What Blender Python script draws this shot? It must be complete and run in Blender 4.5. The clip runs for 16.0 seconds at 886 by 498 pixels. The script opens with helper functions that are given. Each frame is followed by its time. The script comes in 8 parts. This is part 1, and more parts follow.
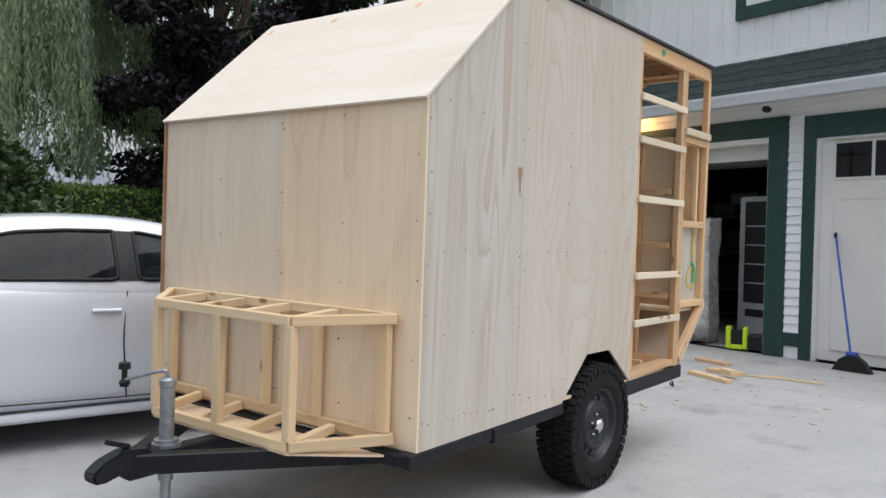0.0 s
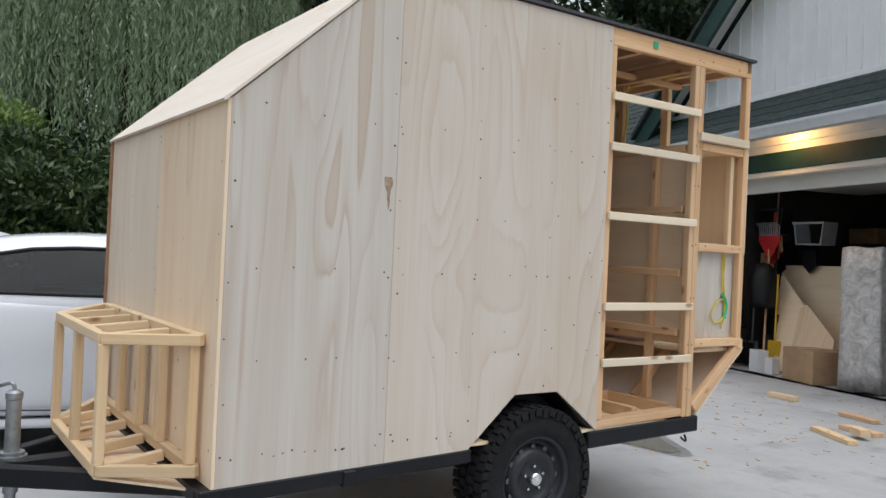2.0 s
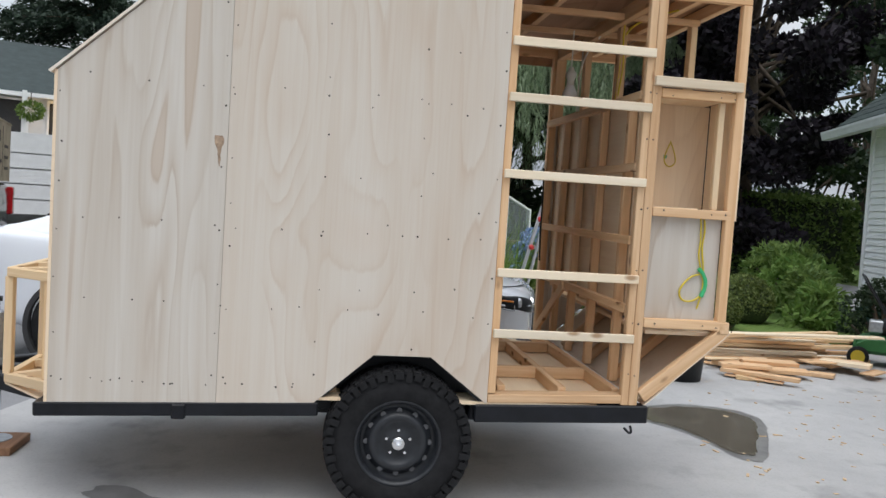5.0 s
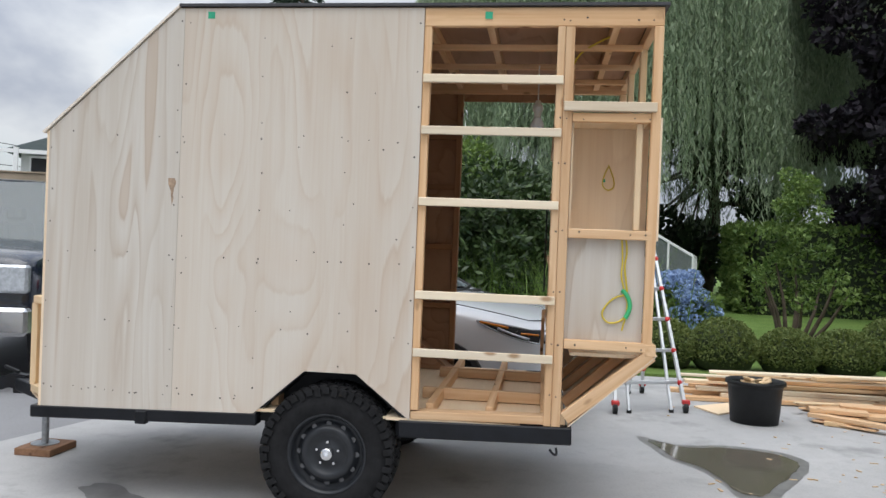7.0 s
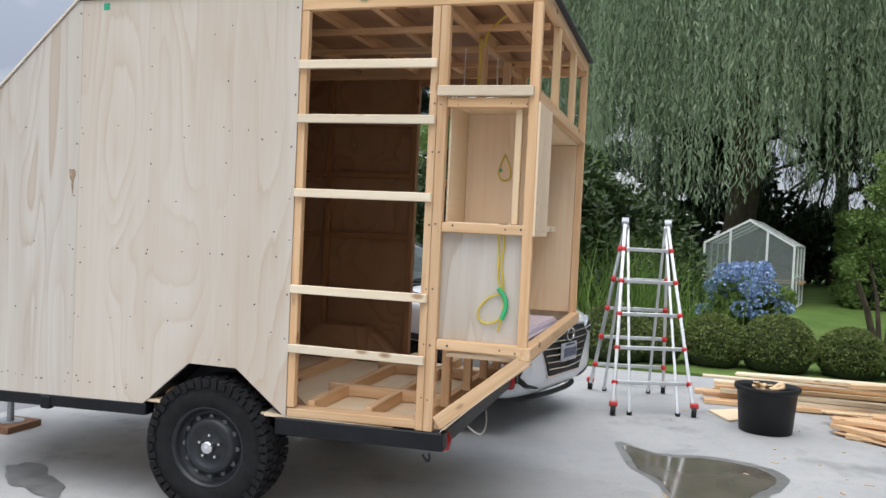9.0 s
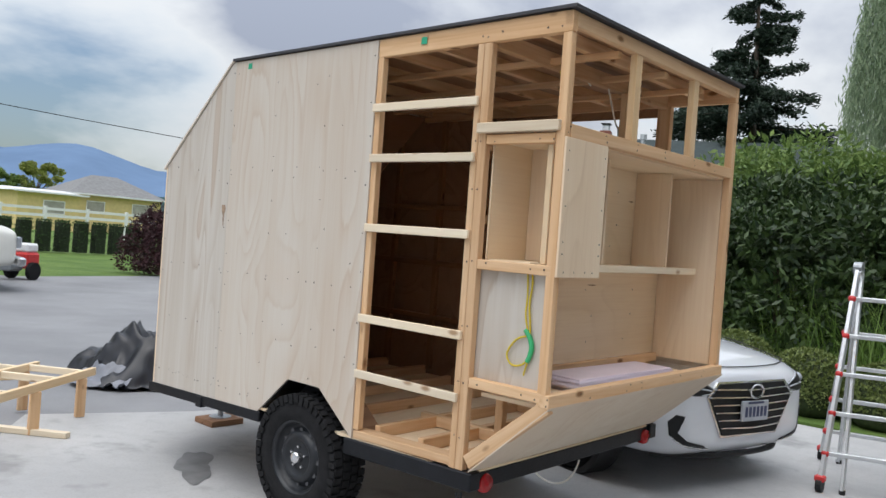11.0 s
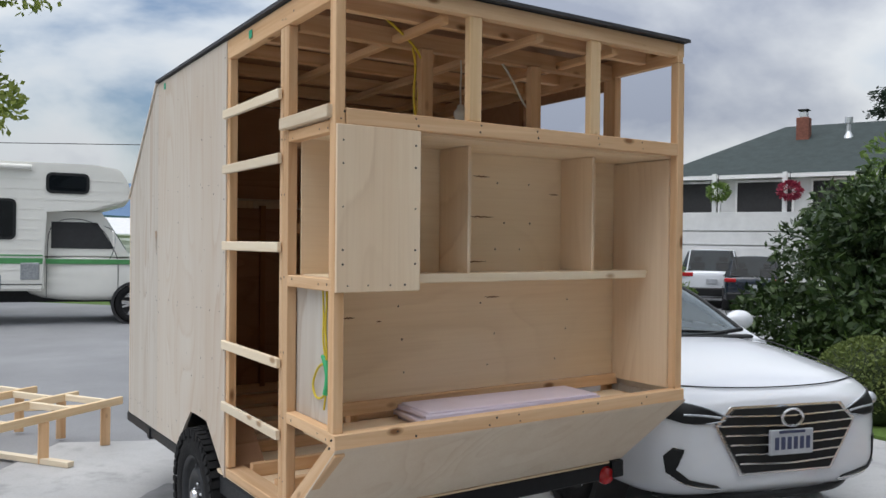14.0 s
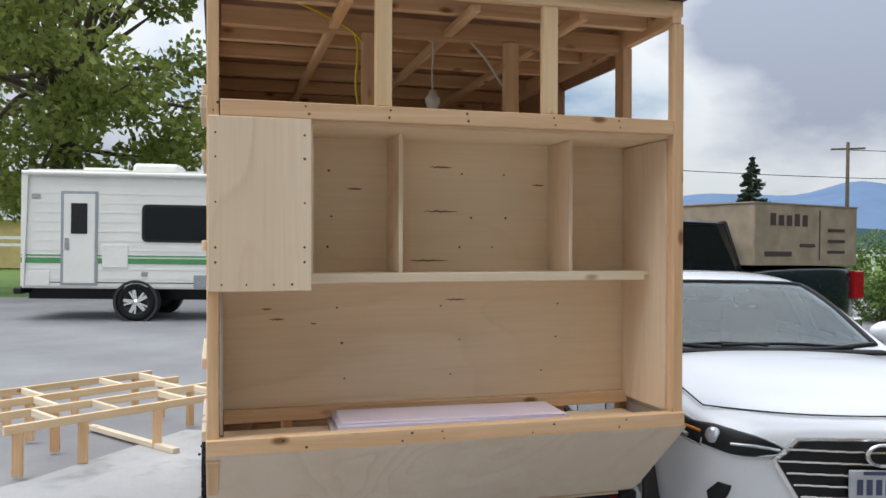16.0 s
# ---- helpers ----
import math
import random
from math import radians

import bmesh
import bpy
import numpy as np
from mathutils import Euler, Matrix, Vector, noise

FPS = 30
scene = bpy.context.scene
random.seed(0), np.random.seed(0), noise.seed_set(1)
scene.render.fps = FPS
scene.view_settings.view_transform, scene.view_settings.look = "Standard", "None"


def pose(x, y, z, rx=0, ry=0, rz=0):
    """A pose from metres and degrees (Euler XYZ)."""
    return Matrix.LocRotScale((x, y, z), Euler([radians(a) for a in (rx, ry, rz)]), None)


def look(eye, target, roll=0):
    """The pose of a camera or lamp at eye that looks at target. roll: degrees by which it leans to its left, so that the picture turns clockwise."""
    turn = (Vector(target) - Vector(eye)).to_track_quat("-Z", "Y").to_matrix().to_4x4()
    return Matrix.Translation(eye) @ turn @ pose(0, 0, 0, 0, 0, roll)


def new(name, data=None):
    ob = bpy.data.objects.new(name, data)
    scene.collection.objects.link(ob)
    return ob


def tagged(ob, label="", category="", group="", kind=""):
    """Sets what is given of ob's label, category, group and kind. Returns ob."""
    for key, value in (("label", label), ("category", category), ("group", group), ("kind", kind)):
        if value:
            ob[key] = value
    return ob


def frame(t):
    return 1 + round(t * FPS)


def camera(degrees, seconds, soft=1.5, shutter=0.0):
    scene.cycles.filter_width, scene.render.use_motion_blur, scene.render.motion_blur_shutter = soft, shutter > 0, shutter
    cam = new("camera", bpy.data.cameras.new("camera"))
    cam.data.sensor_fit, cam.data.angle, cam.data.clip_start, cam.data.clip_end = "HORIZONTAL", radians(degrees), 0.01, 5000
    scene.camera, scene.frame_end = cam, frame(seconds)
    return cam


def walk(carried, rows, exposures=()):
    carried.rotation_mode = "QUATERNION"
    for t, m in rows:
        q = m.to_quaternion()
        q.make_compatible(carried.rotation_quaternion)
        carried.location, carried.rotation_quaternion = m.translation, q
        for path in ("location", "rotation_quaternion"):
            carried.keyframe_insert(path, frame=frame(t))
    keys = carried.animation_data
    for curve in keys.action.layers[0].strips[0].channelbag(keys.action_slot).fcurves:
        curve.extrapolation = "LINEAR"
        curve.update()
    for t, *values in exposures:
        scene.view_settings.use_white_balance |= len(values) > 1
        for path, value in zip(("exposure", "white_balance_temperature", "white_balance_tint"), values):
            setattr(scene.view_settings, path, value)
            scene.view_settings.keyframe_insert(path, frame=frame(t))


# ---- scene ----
cam = camera(57.3, 16.0)
PATH = [
    (0, (2.058, -2.469, 1.35), (0.826, -0.893, 1.321), 1.4),
    (0.5, (2.306, -2.093, 1.351), (0.953, -0.62, 1.353), 1.3),
    (1, (2.57, -1.703, 1.356), (1.038, -0.416, 1.367), 1.9),
    (1.5, (2.742, -1.347, 1.331), (1.122, -0.174, 1.35), 2.2),
    (2, (2.89, -0.996, 1.347), (1.245, 0.14, 1.376), 2.2),
    (2.5, (3.073, -0.653, 1.339), (1.368, 0.391, 1.363), 2.3),
    (3, (3.165, -0.259, 1.331), (1.4, 0.681, 1.368), 1.9),
    (3.5, (3.304, 0.13, 1.34), (1.463, 0.912, 1.363), 1.7),
    (4, (3.437, 0.511, 1.364), (1.528, 1.106, 1.335), 2.3),
    (4.5, (3.508, 0.851, 1.424), (1.565, 1.319, 1.341), 3.1),
    (4.7, (3.572, 0.989, 1.427), (1.613, 1.383, 1.331), 3.4),
    (6.8, (3.963, 2.463, 1.357), (1.976, 2.238, 1.381), 2.4),
    (7, (3.935, 2.581, 1.355), (1.95, 2.337, 1.366), 2.3),
    (7.5, (3.839, 2.966, 1.431), (1.877, 2.586, 1.358), 2.7),
    (8, (3.727, 3.312, 1.437), (1.795, 2.805, 1.343), 2.6),
    (8.2, (3.694, 3.415, 1.438), (1.763, 2.9, 1.371), 2.7),
    (10.3, (3.046, 4.476, 1.487), (1.247, 3.601, 1.504), 4.3),
    (10.5, (2.97, 4.668, 1.496), (1.307, 3.558, 1.554), 7.3),
    (11, (2.838, 4.963, 1.556), (1.334, 3.645, 1.542), 4.6),
    (11.5, (2.64, 5.057, 1.585), (1.104, 3.778, 1.518), 2.1),
    (12, (2.362, 5.129, 1.589), (0.87, 3.798, 1.586), 1.9),
    (12.5, (2.056, 5.355, 1.606), (0.703, 3.884, 1.676), 1.9),
    (13, (1.782, 5.488, 1.61), (0.551, 3.912, 1.649), 2.7),
    (13.5, (1.509, 5.525, 1.632), (0.327, 3.912, 1.639), 2.7),
    (14, (1.236, 5.649, 1.616), (0.138, 3.977, 1.612), 1.1),
    (14.5, (0.977, 5.775, 1.623), (-0.028, 4.047, 1.562), 0.9),
    (15, (0.656, 5.805, 1.613), (-0.303, 4.052, 1.528), 0.6),
    (15.5, (0.35, 5.846, 1.628), (-0.459, 4.018, 1.583), 0.6),
    (16, (-0.013, 5.899, 1.616), (-0.552, 3.973, 1.608), 0.8),
]
walk(cam, [(t, look(eye, target, roll)) for t, eye, target, roll in PATH], [(0.0, 0.32), (2.0, 0.22), (4.5, 0.33), (8.0, 0.45), (10.4, 0.60), (11.0, 0.36), (13.0, 0.16), (14.5, 0.28), (16.0, 0.46)])

# ---- sky, sun ----
world = bpy.data.worlds.new("evening_sky")
scene.world = world
world.use_nodes = True
wn = world.node_tree
sky = wn.nodes.new("ShaderNodeTexSky")
sky.sky_type, sky.sun_disc = "NISHITA", False
sky.sun_elevation, sky.sun_rotation = radians(67), radians(84)
sky.air_density, sky.dust_density, sky.ozone_density = 1.0, 1.5, 2.0
tcw = wn.nodes.new("ShaderNodeTexCoord")
mpw = wn.nodes.new("ShaderNodeMapping")
mpw.inputs["Scale"].default_value = (1.0, 1.0, 2.0)
wn.links.new(tcw.outputs["Generated"], mpw.inputs[0])
cl = wn.nodes.new("ShaderNodeTexNoise")
cl.inputs["Scale"].default_value, cl.inputs["Detail"].default_value, cl.inputs["Roughness"].default_value = 2.1, 7, 0.52
cl.inputs["Distortion"].default_value = 0.15
wn.links.new(mpw.outputs[0], cl.inputs["Vector"])
cover = wn.nodes.new("ShaderNodeMapRange")
cover.inputs["From Min"].default_value, cover.inputs["From Max"].default_value = 0.36, 0.50
wn.links.new(cl.outputs[0], cover.inputs["Value"])
shade = wn.nodes.new("ShaderNodeValToRGB")
shade.color_ramp.elements[0].position, shade.color_ramp.elements[0].color = 0.43, (8.4, 8.7, 8.8, 1)
shade.color_ramp.elements[1].position, shade.color_ramp.elements[1].color = 0.64, (3.2, 3.6, 4.5, 1)
wn.links.new(cl.outputs[0], shade.inputs[0])
blend = wn.nodes.new("ShaderNodeMix")
blend.data_type = "RGBA"
wn.links.new(cover.outputs[0], blend.inputs[0])
wn.links.new(sky.outputs[0], blend.inputs[6])
wn.links.new(shade.outputs[0], blend.inputs[7])
# an overcast sky is brighter towards the zenith than at the horizon
sep = wn.nodes.new("ShaderNodeSeparateXYZ")
wn.links.new(tcw.outputs["Generated"], sep.inputs[0])
up = wn.nodes.new("ShaderNodeMath")
up.operation, up.inputs[1].default_value, up.inputs[2].default_value, up.use_clamp = "MULTIPLY_ADD", 1.5, 0.78, False
wn.links.new(sep.outputs[2], up.inputs[0])
low = wn.nodes.new("ShaderNodeMath")
low.operation, low.inputs[1].default_value = "MAXIMUM", 0.5
wn.links.new(up.outputs[0], low.inputs[0])
gain = wn.nodes.new("ShaderNodeVectorMath")
gain.operation = "SCALE"
wn.links.new(blend.outputs[2], gain.inputs[0])
wn.links.new(low.outputs[0], gain.inputs["Scale"])
bg = wn.nodes["Background"]
bg.inputs[1].default_value = 0.087
wn.links.new(gain.outputs[0], bg.inputs[0])

sun = new("sun", bpy.data.lights.new("sun", "SUN"))
sun.data.energy, sun.data.angle, sun.data.color = 1.3, radians(60), (1.0, 0.98, 0.96)
sun.matrix_basis = look((5, 0.5, 12), (0, 0, 0))

from mathutils.bvhtree import BVHTree

# ---- helpers of this scene ----
def empty(name, m=None):
    ob = new(name)
    ob.matrix_basis = m if m is not None else Matrix()
    return ob


def link(name, me, mat, parent=None, label="", m=None, smooth=False):
    ob = new(name, me)
    if mat is not None and not me.materials:
        me.materials.append(mat)
    if m is not None:
        ob.matrix_basis = m
    if parent is not None:
        ob.parent = parent
    if smooth:
        for p in me.polygons:
            p.use_smooth = True
    if label:
        ob["label"] = label
    return ob


def part(name, bm, mat, parent=None, label="", m=None, smooth=False):
    me = bpy.data.meshes.new(name)
    bmesh.ops.recalc_face_normals(bm, faces=bm.faces)
    bm.to_mesh(me)
    bm.free()
    return link(name, me, mat, parent, label, m, smooth)


def add_box(bm, x0, x1, y0, y1, z0, z1, m=None):
    vs = [bm.verts.new(v) for v in ((x0, y0, z0), (x1, y0, z0), (x1, y1, z0), (x0, y1, z0), (x0, y0, z1), (x1, y0, z1), (x1, y1, z1), (x0, y1, z1))]
    if m is not None:
        for v in vs:
            v.co = m @ v.co
    for f in ((0, 3, 2, 1), (4, 5, 6, 7), (0, 1, 5, 4), (1, 2, 6, 5), (2, 3, 7, 6), (3, 0, 4, 7)):
        bm.faces.new([vs[i] for i in f])
    return vs


def box(name, x0, x1, y0, y1, z0, z1, mat, parent=None, label="", bevel=0.0, m=None):
    bm = bmesh.new()
    add_box(bm, x0, x1, y0, y1, z0, z1)
    if bevel:
        bmesh.ops.bevel(bm, geom=bm.edges[:], offset=bevel, segments=1, affect="EDGES")
    return part(name, bm, mat, parent, label, m)


def beam(name, p, q, w, h, mat, parent=None, up=(0, 0, 1), label="", bevel=0.003):
    """A board from p to q: w across, h along up, its own x axis along the grain."""
    p, q = Vector(p), Vector(q)
    x = (q - p).normalized()
    z = Vector(up)
    z = (z - x * z.dot(x)).normalized()
    y = z.cross(x)
    m = Matrix((x, y, z)).transposed().to_4x4()
    m.translation = (p + q) / 2
    n = (q - p).length / 2
    return box(name, -n, n, -w / 2, w / 2, -h / 2, h / 2, mat, parent, label, bevel, m)


def prism(bm, pts, axis, a, b):
    """A flat polygon pushed along an axis from a to b."""
    def at(u, v, w):
        return {"x": (w, u, v), "y": (u, w, v), "z": (u, v, w)}[axis]
    lo = [bm.verts.new(at(u, v, a)) for u, v in pts]
    hi = [bm.verts.new(at(u, v, b)) for u, v in pts]
    bm.faces.new(lo)
    bm.faces.new(hi[::-1])
    n = len(pts)
    for i in range(n):
        bm.faces.new((lo[i], lo[(i + 1) % n], hi[(i + 1) % n], hi[i]))


def lathe(bm, profile, axis="z", steps=32, at=(0, 0, 0), closed=False):
    """Turns (radius, height) round an axis through at."""
    rings = []
    for r, h in profile:
        ring = []
        for i in range(steps):
            a = 2 * math.pi * i / steps
            c, s = r * math.cos(a), r * math.sin(a)
            v = {"z": (c, s, h), "x": (h, c, s), "y": (s, h, c)}[axis]
            ring.append(bm.verts.new(Vector(at) + Vector(v)))
        rings.append(ring)
    pairs = list(zip(rings, rings[1:])) + ([(rings[-1], rings[0])] if closed else [])
    for a, b in pairs:
        for i in range(steps):
            j = (i + 1) % steps
            bm.faces.new((a[i], a[j], b[j], b[i]))
    if not closed:
        for ring in (rings[0], rings[-1]):
            bm.faces.new(ring)


def tube(name, pts, r, mat, parent=None, label="", cyclic=False, res=2):
    cu = bpy.data.curves.new(name, "CURVE")
    cu.dimensions, cu.bevel_depth, cu.bevel_resolution, cu.resolution_u = "3D", r, res, 4
    sp = cu.splines.new("NURBS" if len(pts) > 3 else "POLY")
    sp.points.add(len(pts) - 1)
    for q, p in zip(sp.points, pts):
        q.co = (*p, 1)
    if len(pts) > 3:
        sp.use_endpoint_u, sp.order_u = True, 3
    sp.use_cyclic_u = cyclic
    cu.use_fill_caps = True
    tmp = bpy.data.objects.new(name, cu)
    scene.collection.objects.link(tmp)
    me = bpy.data.meshes.new_from_object(tmp.evaluated_get(bpy.context.evaluated_depsgraph_get()))
    bpy.data.objects.remove(tmp)
    return link(name, me, mat, parent, label, None, True)


def soup(name, verts, faces, mat, parent=None, label="", m=None, smooth=False):
    me = bpy.data.meshes.new(name)
    me.from_pydata(verts, [], faces)
    return link(name, me, mat, parent, label, m, smooth)


# ---- materials ----
def material(name, rough=0.7, metal=0.0, spec=0.5):
    mat = bpy.data.materials.new(name)
    mat.use_nodes = True
    nt = mat.node_tree
    b = nt.nodes["Principled BSDF"]
    b.inputs["Roughness"].default_value, b.inputs["Metallic"].default_value = rough, metal
    b.inputs["Specular IOR Level"].default_value = spec
    return mat, nt, b


def ramp(nt, fac, stops):
    r = nt.nodes.new("ShaderNodeValToRGB")
    els = r.color_ramp.elements
    while len(els) < len(stops):
        els.new(0.5)
    for e, (p, c) in zip(els, stops):
        e.position, e.color = p, (*c, 1)
    nt.links.new(fac, r.inputs[0])
    return r.outputs[0]


def coords(nt, scale=(1, 1, 1), shift=True):
    tc = nt.nodes.new("ShaderNodeTexCoord")
    mp = nt.nodes.new("ShaderNodeMapping")
    mp.inputs["Scale"].default_value = scale
    nt.links.new(tc.outputs["Object"], mp.inputs[0])
    if shift:
        oi = nt.nodes.new("ShaderNodeObjectInfo")
        k = nt.nodes.new("ShaderNodeMath")
        k.operation, k.inputs[1].default_value = "MULTIPLY", 37.0
        nt.links.new(oi.outputs["Random"], k.inputs[0])
        nt.links.new(k.outputs[0], mp.inputs["Location"])
    return mp.outputs[0]


def noise_tex(nt, vec, scale, detail=4.0, rough=0.55, distort=0.0):
    n = nt.nodes.new("ShaderNodeTexNoise")
    n.inputs["Scale"].default_value, n.inputs["Detail"].default_value = scale, detail
    n.inputs["Roughness"].default_value, n.inputs["Distortion"].default_value = rough, distort
    nt.links.new(vec, n.inputs["Vector"])
    return n.outputs[0]


def calc(nt, op, a, b):
    k = nt.nodes.new("ShaderNodeMath")
    k.operation = op
    for i, v in enumerate((a, b)):
        if isinstance(v, (int, float)):
            k.inputs[i].default_value = v
        else:
            nt.links.new(v, k.inputs[i])
    return k.outputs[0]


def mix(nt, fac, a, b, mode="MIX"):
    n = nt.nodes.new("ShaderNodeMix")
    n.data_type, n.blend_type = "RGBA", mode
    for i, v in ((0, fac), (6, a), (7, b)):
        if isinstance(v, (int, float)):
            n.inputs[i].default_value = v
        elif isinstance(v, tuple):
            n.inputs[i].default_value = (*v, 1)
        else:
            nt.links.new(v, n.inputs[i])
    return n.outputs[2]


def bump(nt, b, height, strength=0.2, dist=0.01):
    k = nt.nodes.new("ShaderNodeBump")
    k.inputs["Strength"].default_value, k.inputs["Distance"].default_value = strength, dist
    nt.links.new(height, k.inputs["Height"])
    nt.links.new(k.outputs[0], b.inputs["Normal"])


def plain(name, color, rough=0.6, metal=0.0, var=0.12, scale=9.0, rel=0.0, spec=0.5, coat=0.0):
    """A painted, moulded or bare surface with slight mottling."""
    mat, nt, b = material(name, rough, metal, spec)
    v = coords(nt)
    n = noise_tex(nt, v, scale, 5)
    lo = tuple(c * (1 - var) for c in color)
    hi = tuple(min(1, c * (1 + var)) for c in color)
    nt.links.new(ramp(nt, n, ((0.3, lo), (0.7, hi))), b.inputs["Base Color"])
    r = calc(nt, "MULTIPLY_ADD", noise_tex(nt, v, scale * 3, 3), 0.16)
    r.node.inputs[2].default_value = rough - 0.08
    nt.links.new(r, b.inputs["Roughness"])
    b.inputs["Coat Weight"].default_value = coat
    if rel:
        bump(nt, b, noise_tex(nt, v, scale * 8, 4), rel)
    return mat


def lumber(name, light, dark, knot):
    """Sawn softwood with its grain along the object's x axis."""
    mat, nt, b = material(name, 0.72, 0, 0.3)
    v = coords(nt, (1, 1, 1))
    mp = nt.nodes.new("ShaderNodeMapping")
    mp.inputs["Scale"].default_value = (1.2, 26, 26)
    nt.links.new(v, mp.inputs[0])
    g = noise_tex(nt, mp.outputs[0], 1.0, 6, 0.6, 0.6)
    c = ramp(nt, g, ((0.3, dark), (0.62, light)))
    mp2 = nt.nodes.new("ShaderNodeMapping")
    mp2.inputs["Scale"].default_value = (4.0, 9, 9)
    nt.links.new(v, mp2.inputs[0])
    vo = nt.nodes.new("ShaderNodeTexVoronoi")
    vo.inputs["Scale"].default_value = 1.0
    nt.links.new(mp2.outputs[0], vo.inputs["Vector"])
    kn = ramp(nt, vo.outputs["Distance"], ((0.07, (1, 1, 1)), (0.16, (0, 0, 0))))
    c = mix(nt, kn, c, knot)
    oi = nt.nodes.new("ShaderNodeObjectInfo")
    tint = ramp(nt, oi.outputs["Random"], ((0, (0.82, 0.78, 0.74)), (0.5, (1, 0.98, 0.95)), (1, (1.0, 0.92, 0.82))))
    c = mix(nt, 1.0, c, tint, "MULTIPLY")
    nt.links.new(c, b.inputs["Base Color"])
    bump(nt, b, g, 0.25, 0.004)
    return mat


def plywood(name, grain, light, mid, dark, rings=9.0, streaks=0.45, figure=0.88, size=2.3, stretch=0.30):
    """Rotary-cut fir plywood: nested ragged arches stretched along the grain axis, blotches, streaks and fine pores."""
    mat, nt, b = material(name, 0.7, 0, 0.3)
    def along(k, other=1.0):
        return {"z": (other, other, k), "x": (k, other, other), "y": (other, k, other)}[grain]
    v = coords(nt, along(stretch))
    rag = noise_tex(nt, coords(nt, along(1.6, 30)), 1.0, 4, 0.65)
    base = noise_tex(nt, v, size, 1.6, 0.40, 0.55)
    base = calc(nt, "ADD", base, calc(nt, "MULTIPLY", rag, 0.035))
    saw = calc(nt, "FRACT", calc(nt, "MULTIPLY", base, rings), 0)
    band = calc(nt, "POWER", saw, 2.4)
    band = calc(nt, "MULTIPLY", band, ramp_value(nt, saw, 1.0, 0.90))
    patchy = ramp_value(nt, noise_tex(nt, v, size * 1.1, 3, 0.55), 0.36, 0.66)
    fine = noise_tex(nt, coords(nt, along(2.0, 85)), 1.0, 4, 0.65)
    streak = noise_tex(nt, coords(nt, along(0.30, 8)), 1.0, 4, 0.62, 0.3)
    tone = noise_tex(nt, coords(nt, along(0.5, 1.3)), 1.0, 2, 0.5)
    c = mix(nt, calc(nt, "MULTIPLY", ramp_value(nt, streak, 0.38, 0.70), streaks), light, mid)
    c = mix(nt, calc(nt, "MULTIPLY", ramp_value(nt, tone, 0.42, 0.72), 0.35), c, tuple((x + 2 * y) / 3 for x, y in zip(mid, dark)))
    c = mix(nt, calc(nt, "MULTIPLY", calc(nt, "MULTIPLY", band, patchy), figure), c, dark)
    line = calc(nt, "MULTIPLY", ramp_value(nt, saw, 0.80, 0.90), ramp_value(nt, saw, 1.0, 0.93))
    c = mix(nt, calc(nt, "MULTIPLY", calc(nt, "MULTIPLY", line, patchy), figure * 0.20), c, tuple(x * 0.78 for x in dark))
    heart = ramp_value(nt, base, 0.36, 0.28)
    c = mix(nt, calc(nt, "MULTIPLY", heart, figure * 0.45), c, (dark[0] * 1.08, dark[1] * 0.95, dark[2] * 0.85))
    c = mix(nt, calc(nt, "MULTIPLY", ramp_value(nt, fine, 0.45, 0.8), 0.20), c, dark)
    nt.links.new(c, b.inputs["Base Color"])
    bump(nt, b, fine, 0.14, 0.003)
    return mat


def ramp_value(nt, fac, lo, hi):
    m = nt.nodes.new("ShaderNodeMapRange")
    m.inputs["From Min"].default_value, m.inputs["From Max"].default_value = lo, hi
    nt.links.new(fac, m.inputs["Value"])
    return m.outputs[0]


def leafy(name, a, b_, trans=0.25, rough=0.6):
    mat, nt, b = material(name, rough, 0, 0.35)
    gm = nt.nodes.new("ShaderNodeNewGeometry")
    tc = nt.nodes.new("ShaderNodeTexCoord")
    n = noise_tex(nt, tc.outputs["Object"], 0.8, 3)
    f = calc(nt, "MULTIPLY_ADD", gm.outputs["Random Per Island"], 0.6)
    f.node.inputs[2].default_value = -0.05
    f = calc(nt, "ADD", f, calc(nt, "MULTIPLY", n, 0.45))
    c = ramp(nt, f, ((0.15, a), (0.85, b_)))
    nt.links.new(c, b.inputs["Base Color"])
    b.inputs["Transmission Weight"].default_value = 0.0
    tr = nt.nodes.new("ShaderNodeBsdfTranslucent")
    nt.links.new(c, tr.inputs[0])
    ms = nt.nodes.new("ShaderNodeMixShader")
    ms.inputs[0].default_value = trans
    nt.links.new(b.outputs[0], ms.inputs[1])
    nt.links.new(tr.outputs[0], ms.inputs[2])
    nt.links.new(ms.outputs[0], nt.nodes["Material Output"].inputs[0])
    return mat


def glass(name, tint=(0.9, 0.95, 0.95), alpha=0.75, rough=0.02, film=(0.02, 0.025, 0.03), spec=0.8):
    """Window glass: a glossy sheet that lets part of the light straight through."""
    mat, nt, b = material(name, rough, 0, spec)
    b.inputs["Base Color"].default_value = (*film, 1)
    tr = nt.nodes.new("ShaderNodeBsdfTransparent")
    tr.inputs[0].default_value = (*tint, 1)
    ms = nt.nodes.new("ShaderNodeMixShader")
    ms.inputs[0].default_value = alpha
    nt.links.new(b.outputs[0], ms.inputs[1])
    nt.links.new(tr.outputs[0], ms.inputs[2])
    nt.links.new(ms.outputs[0], nt.nodes["Material Output"].inputs[0])
    return mat


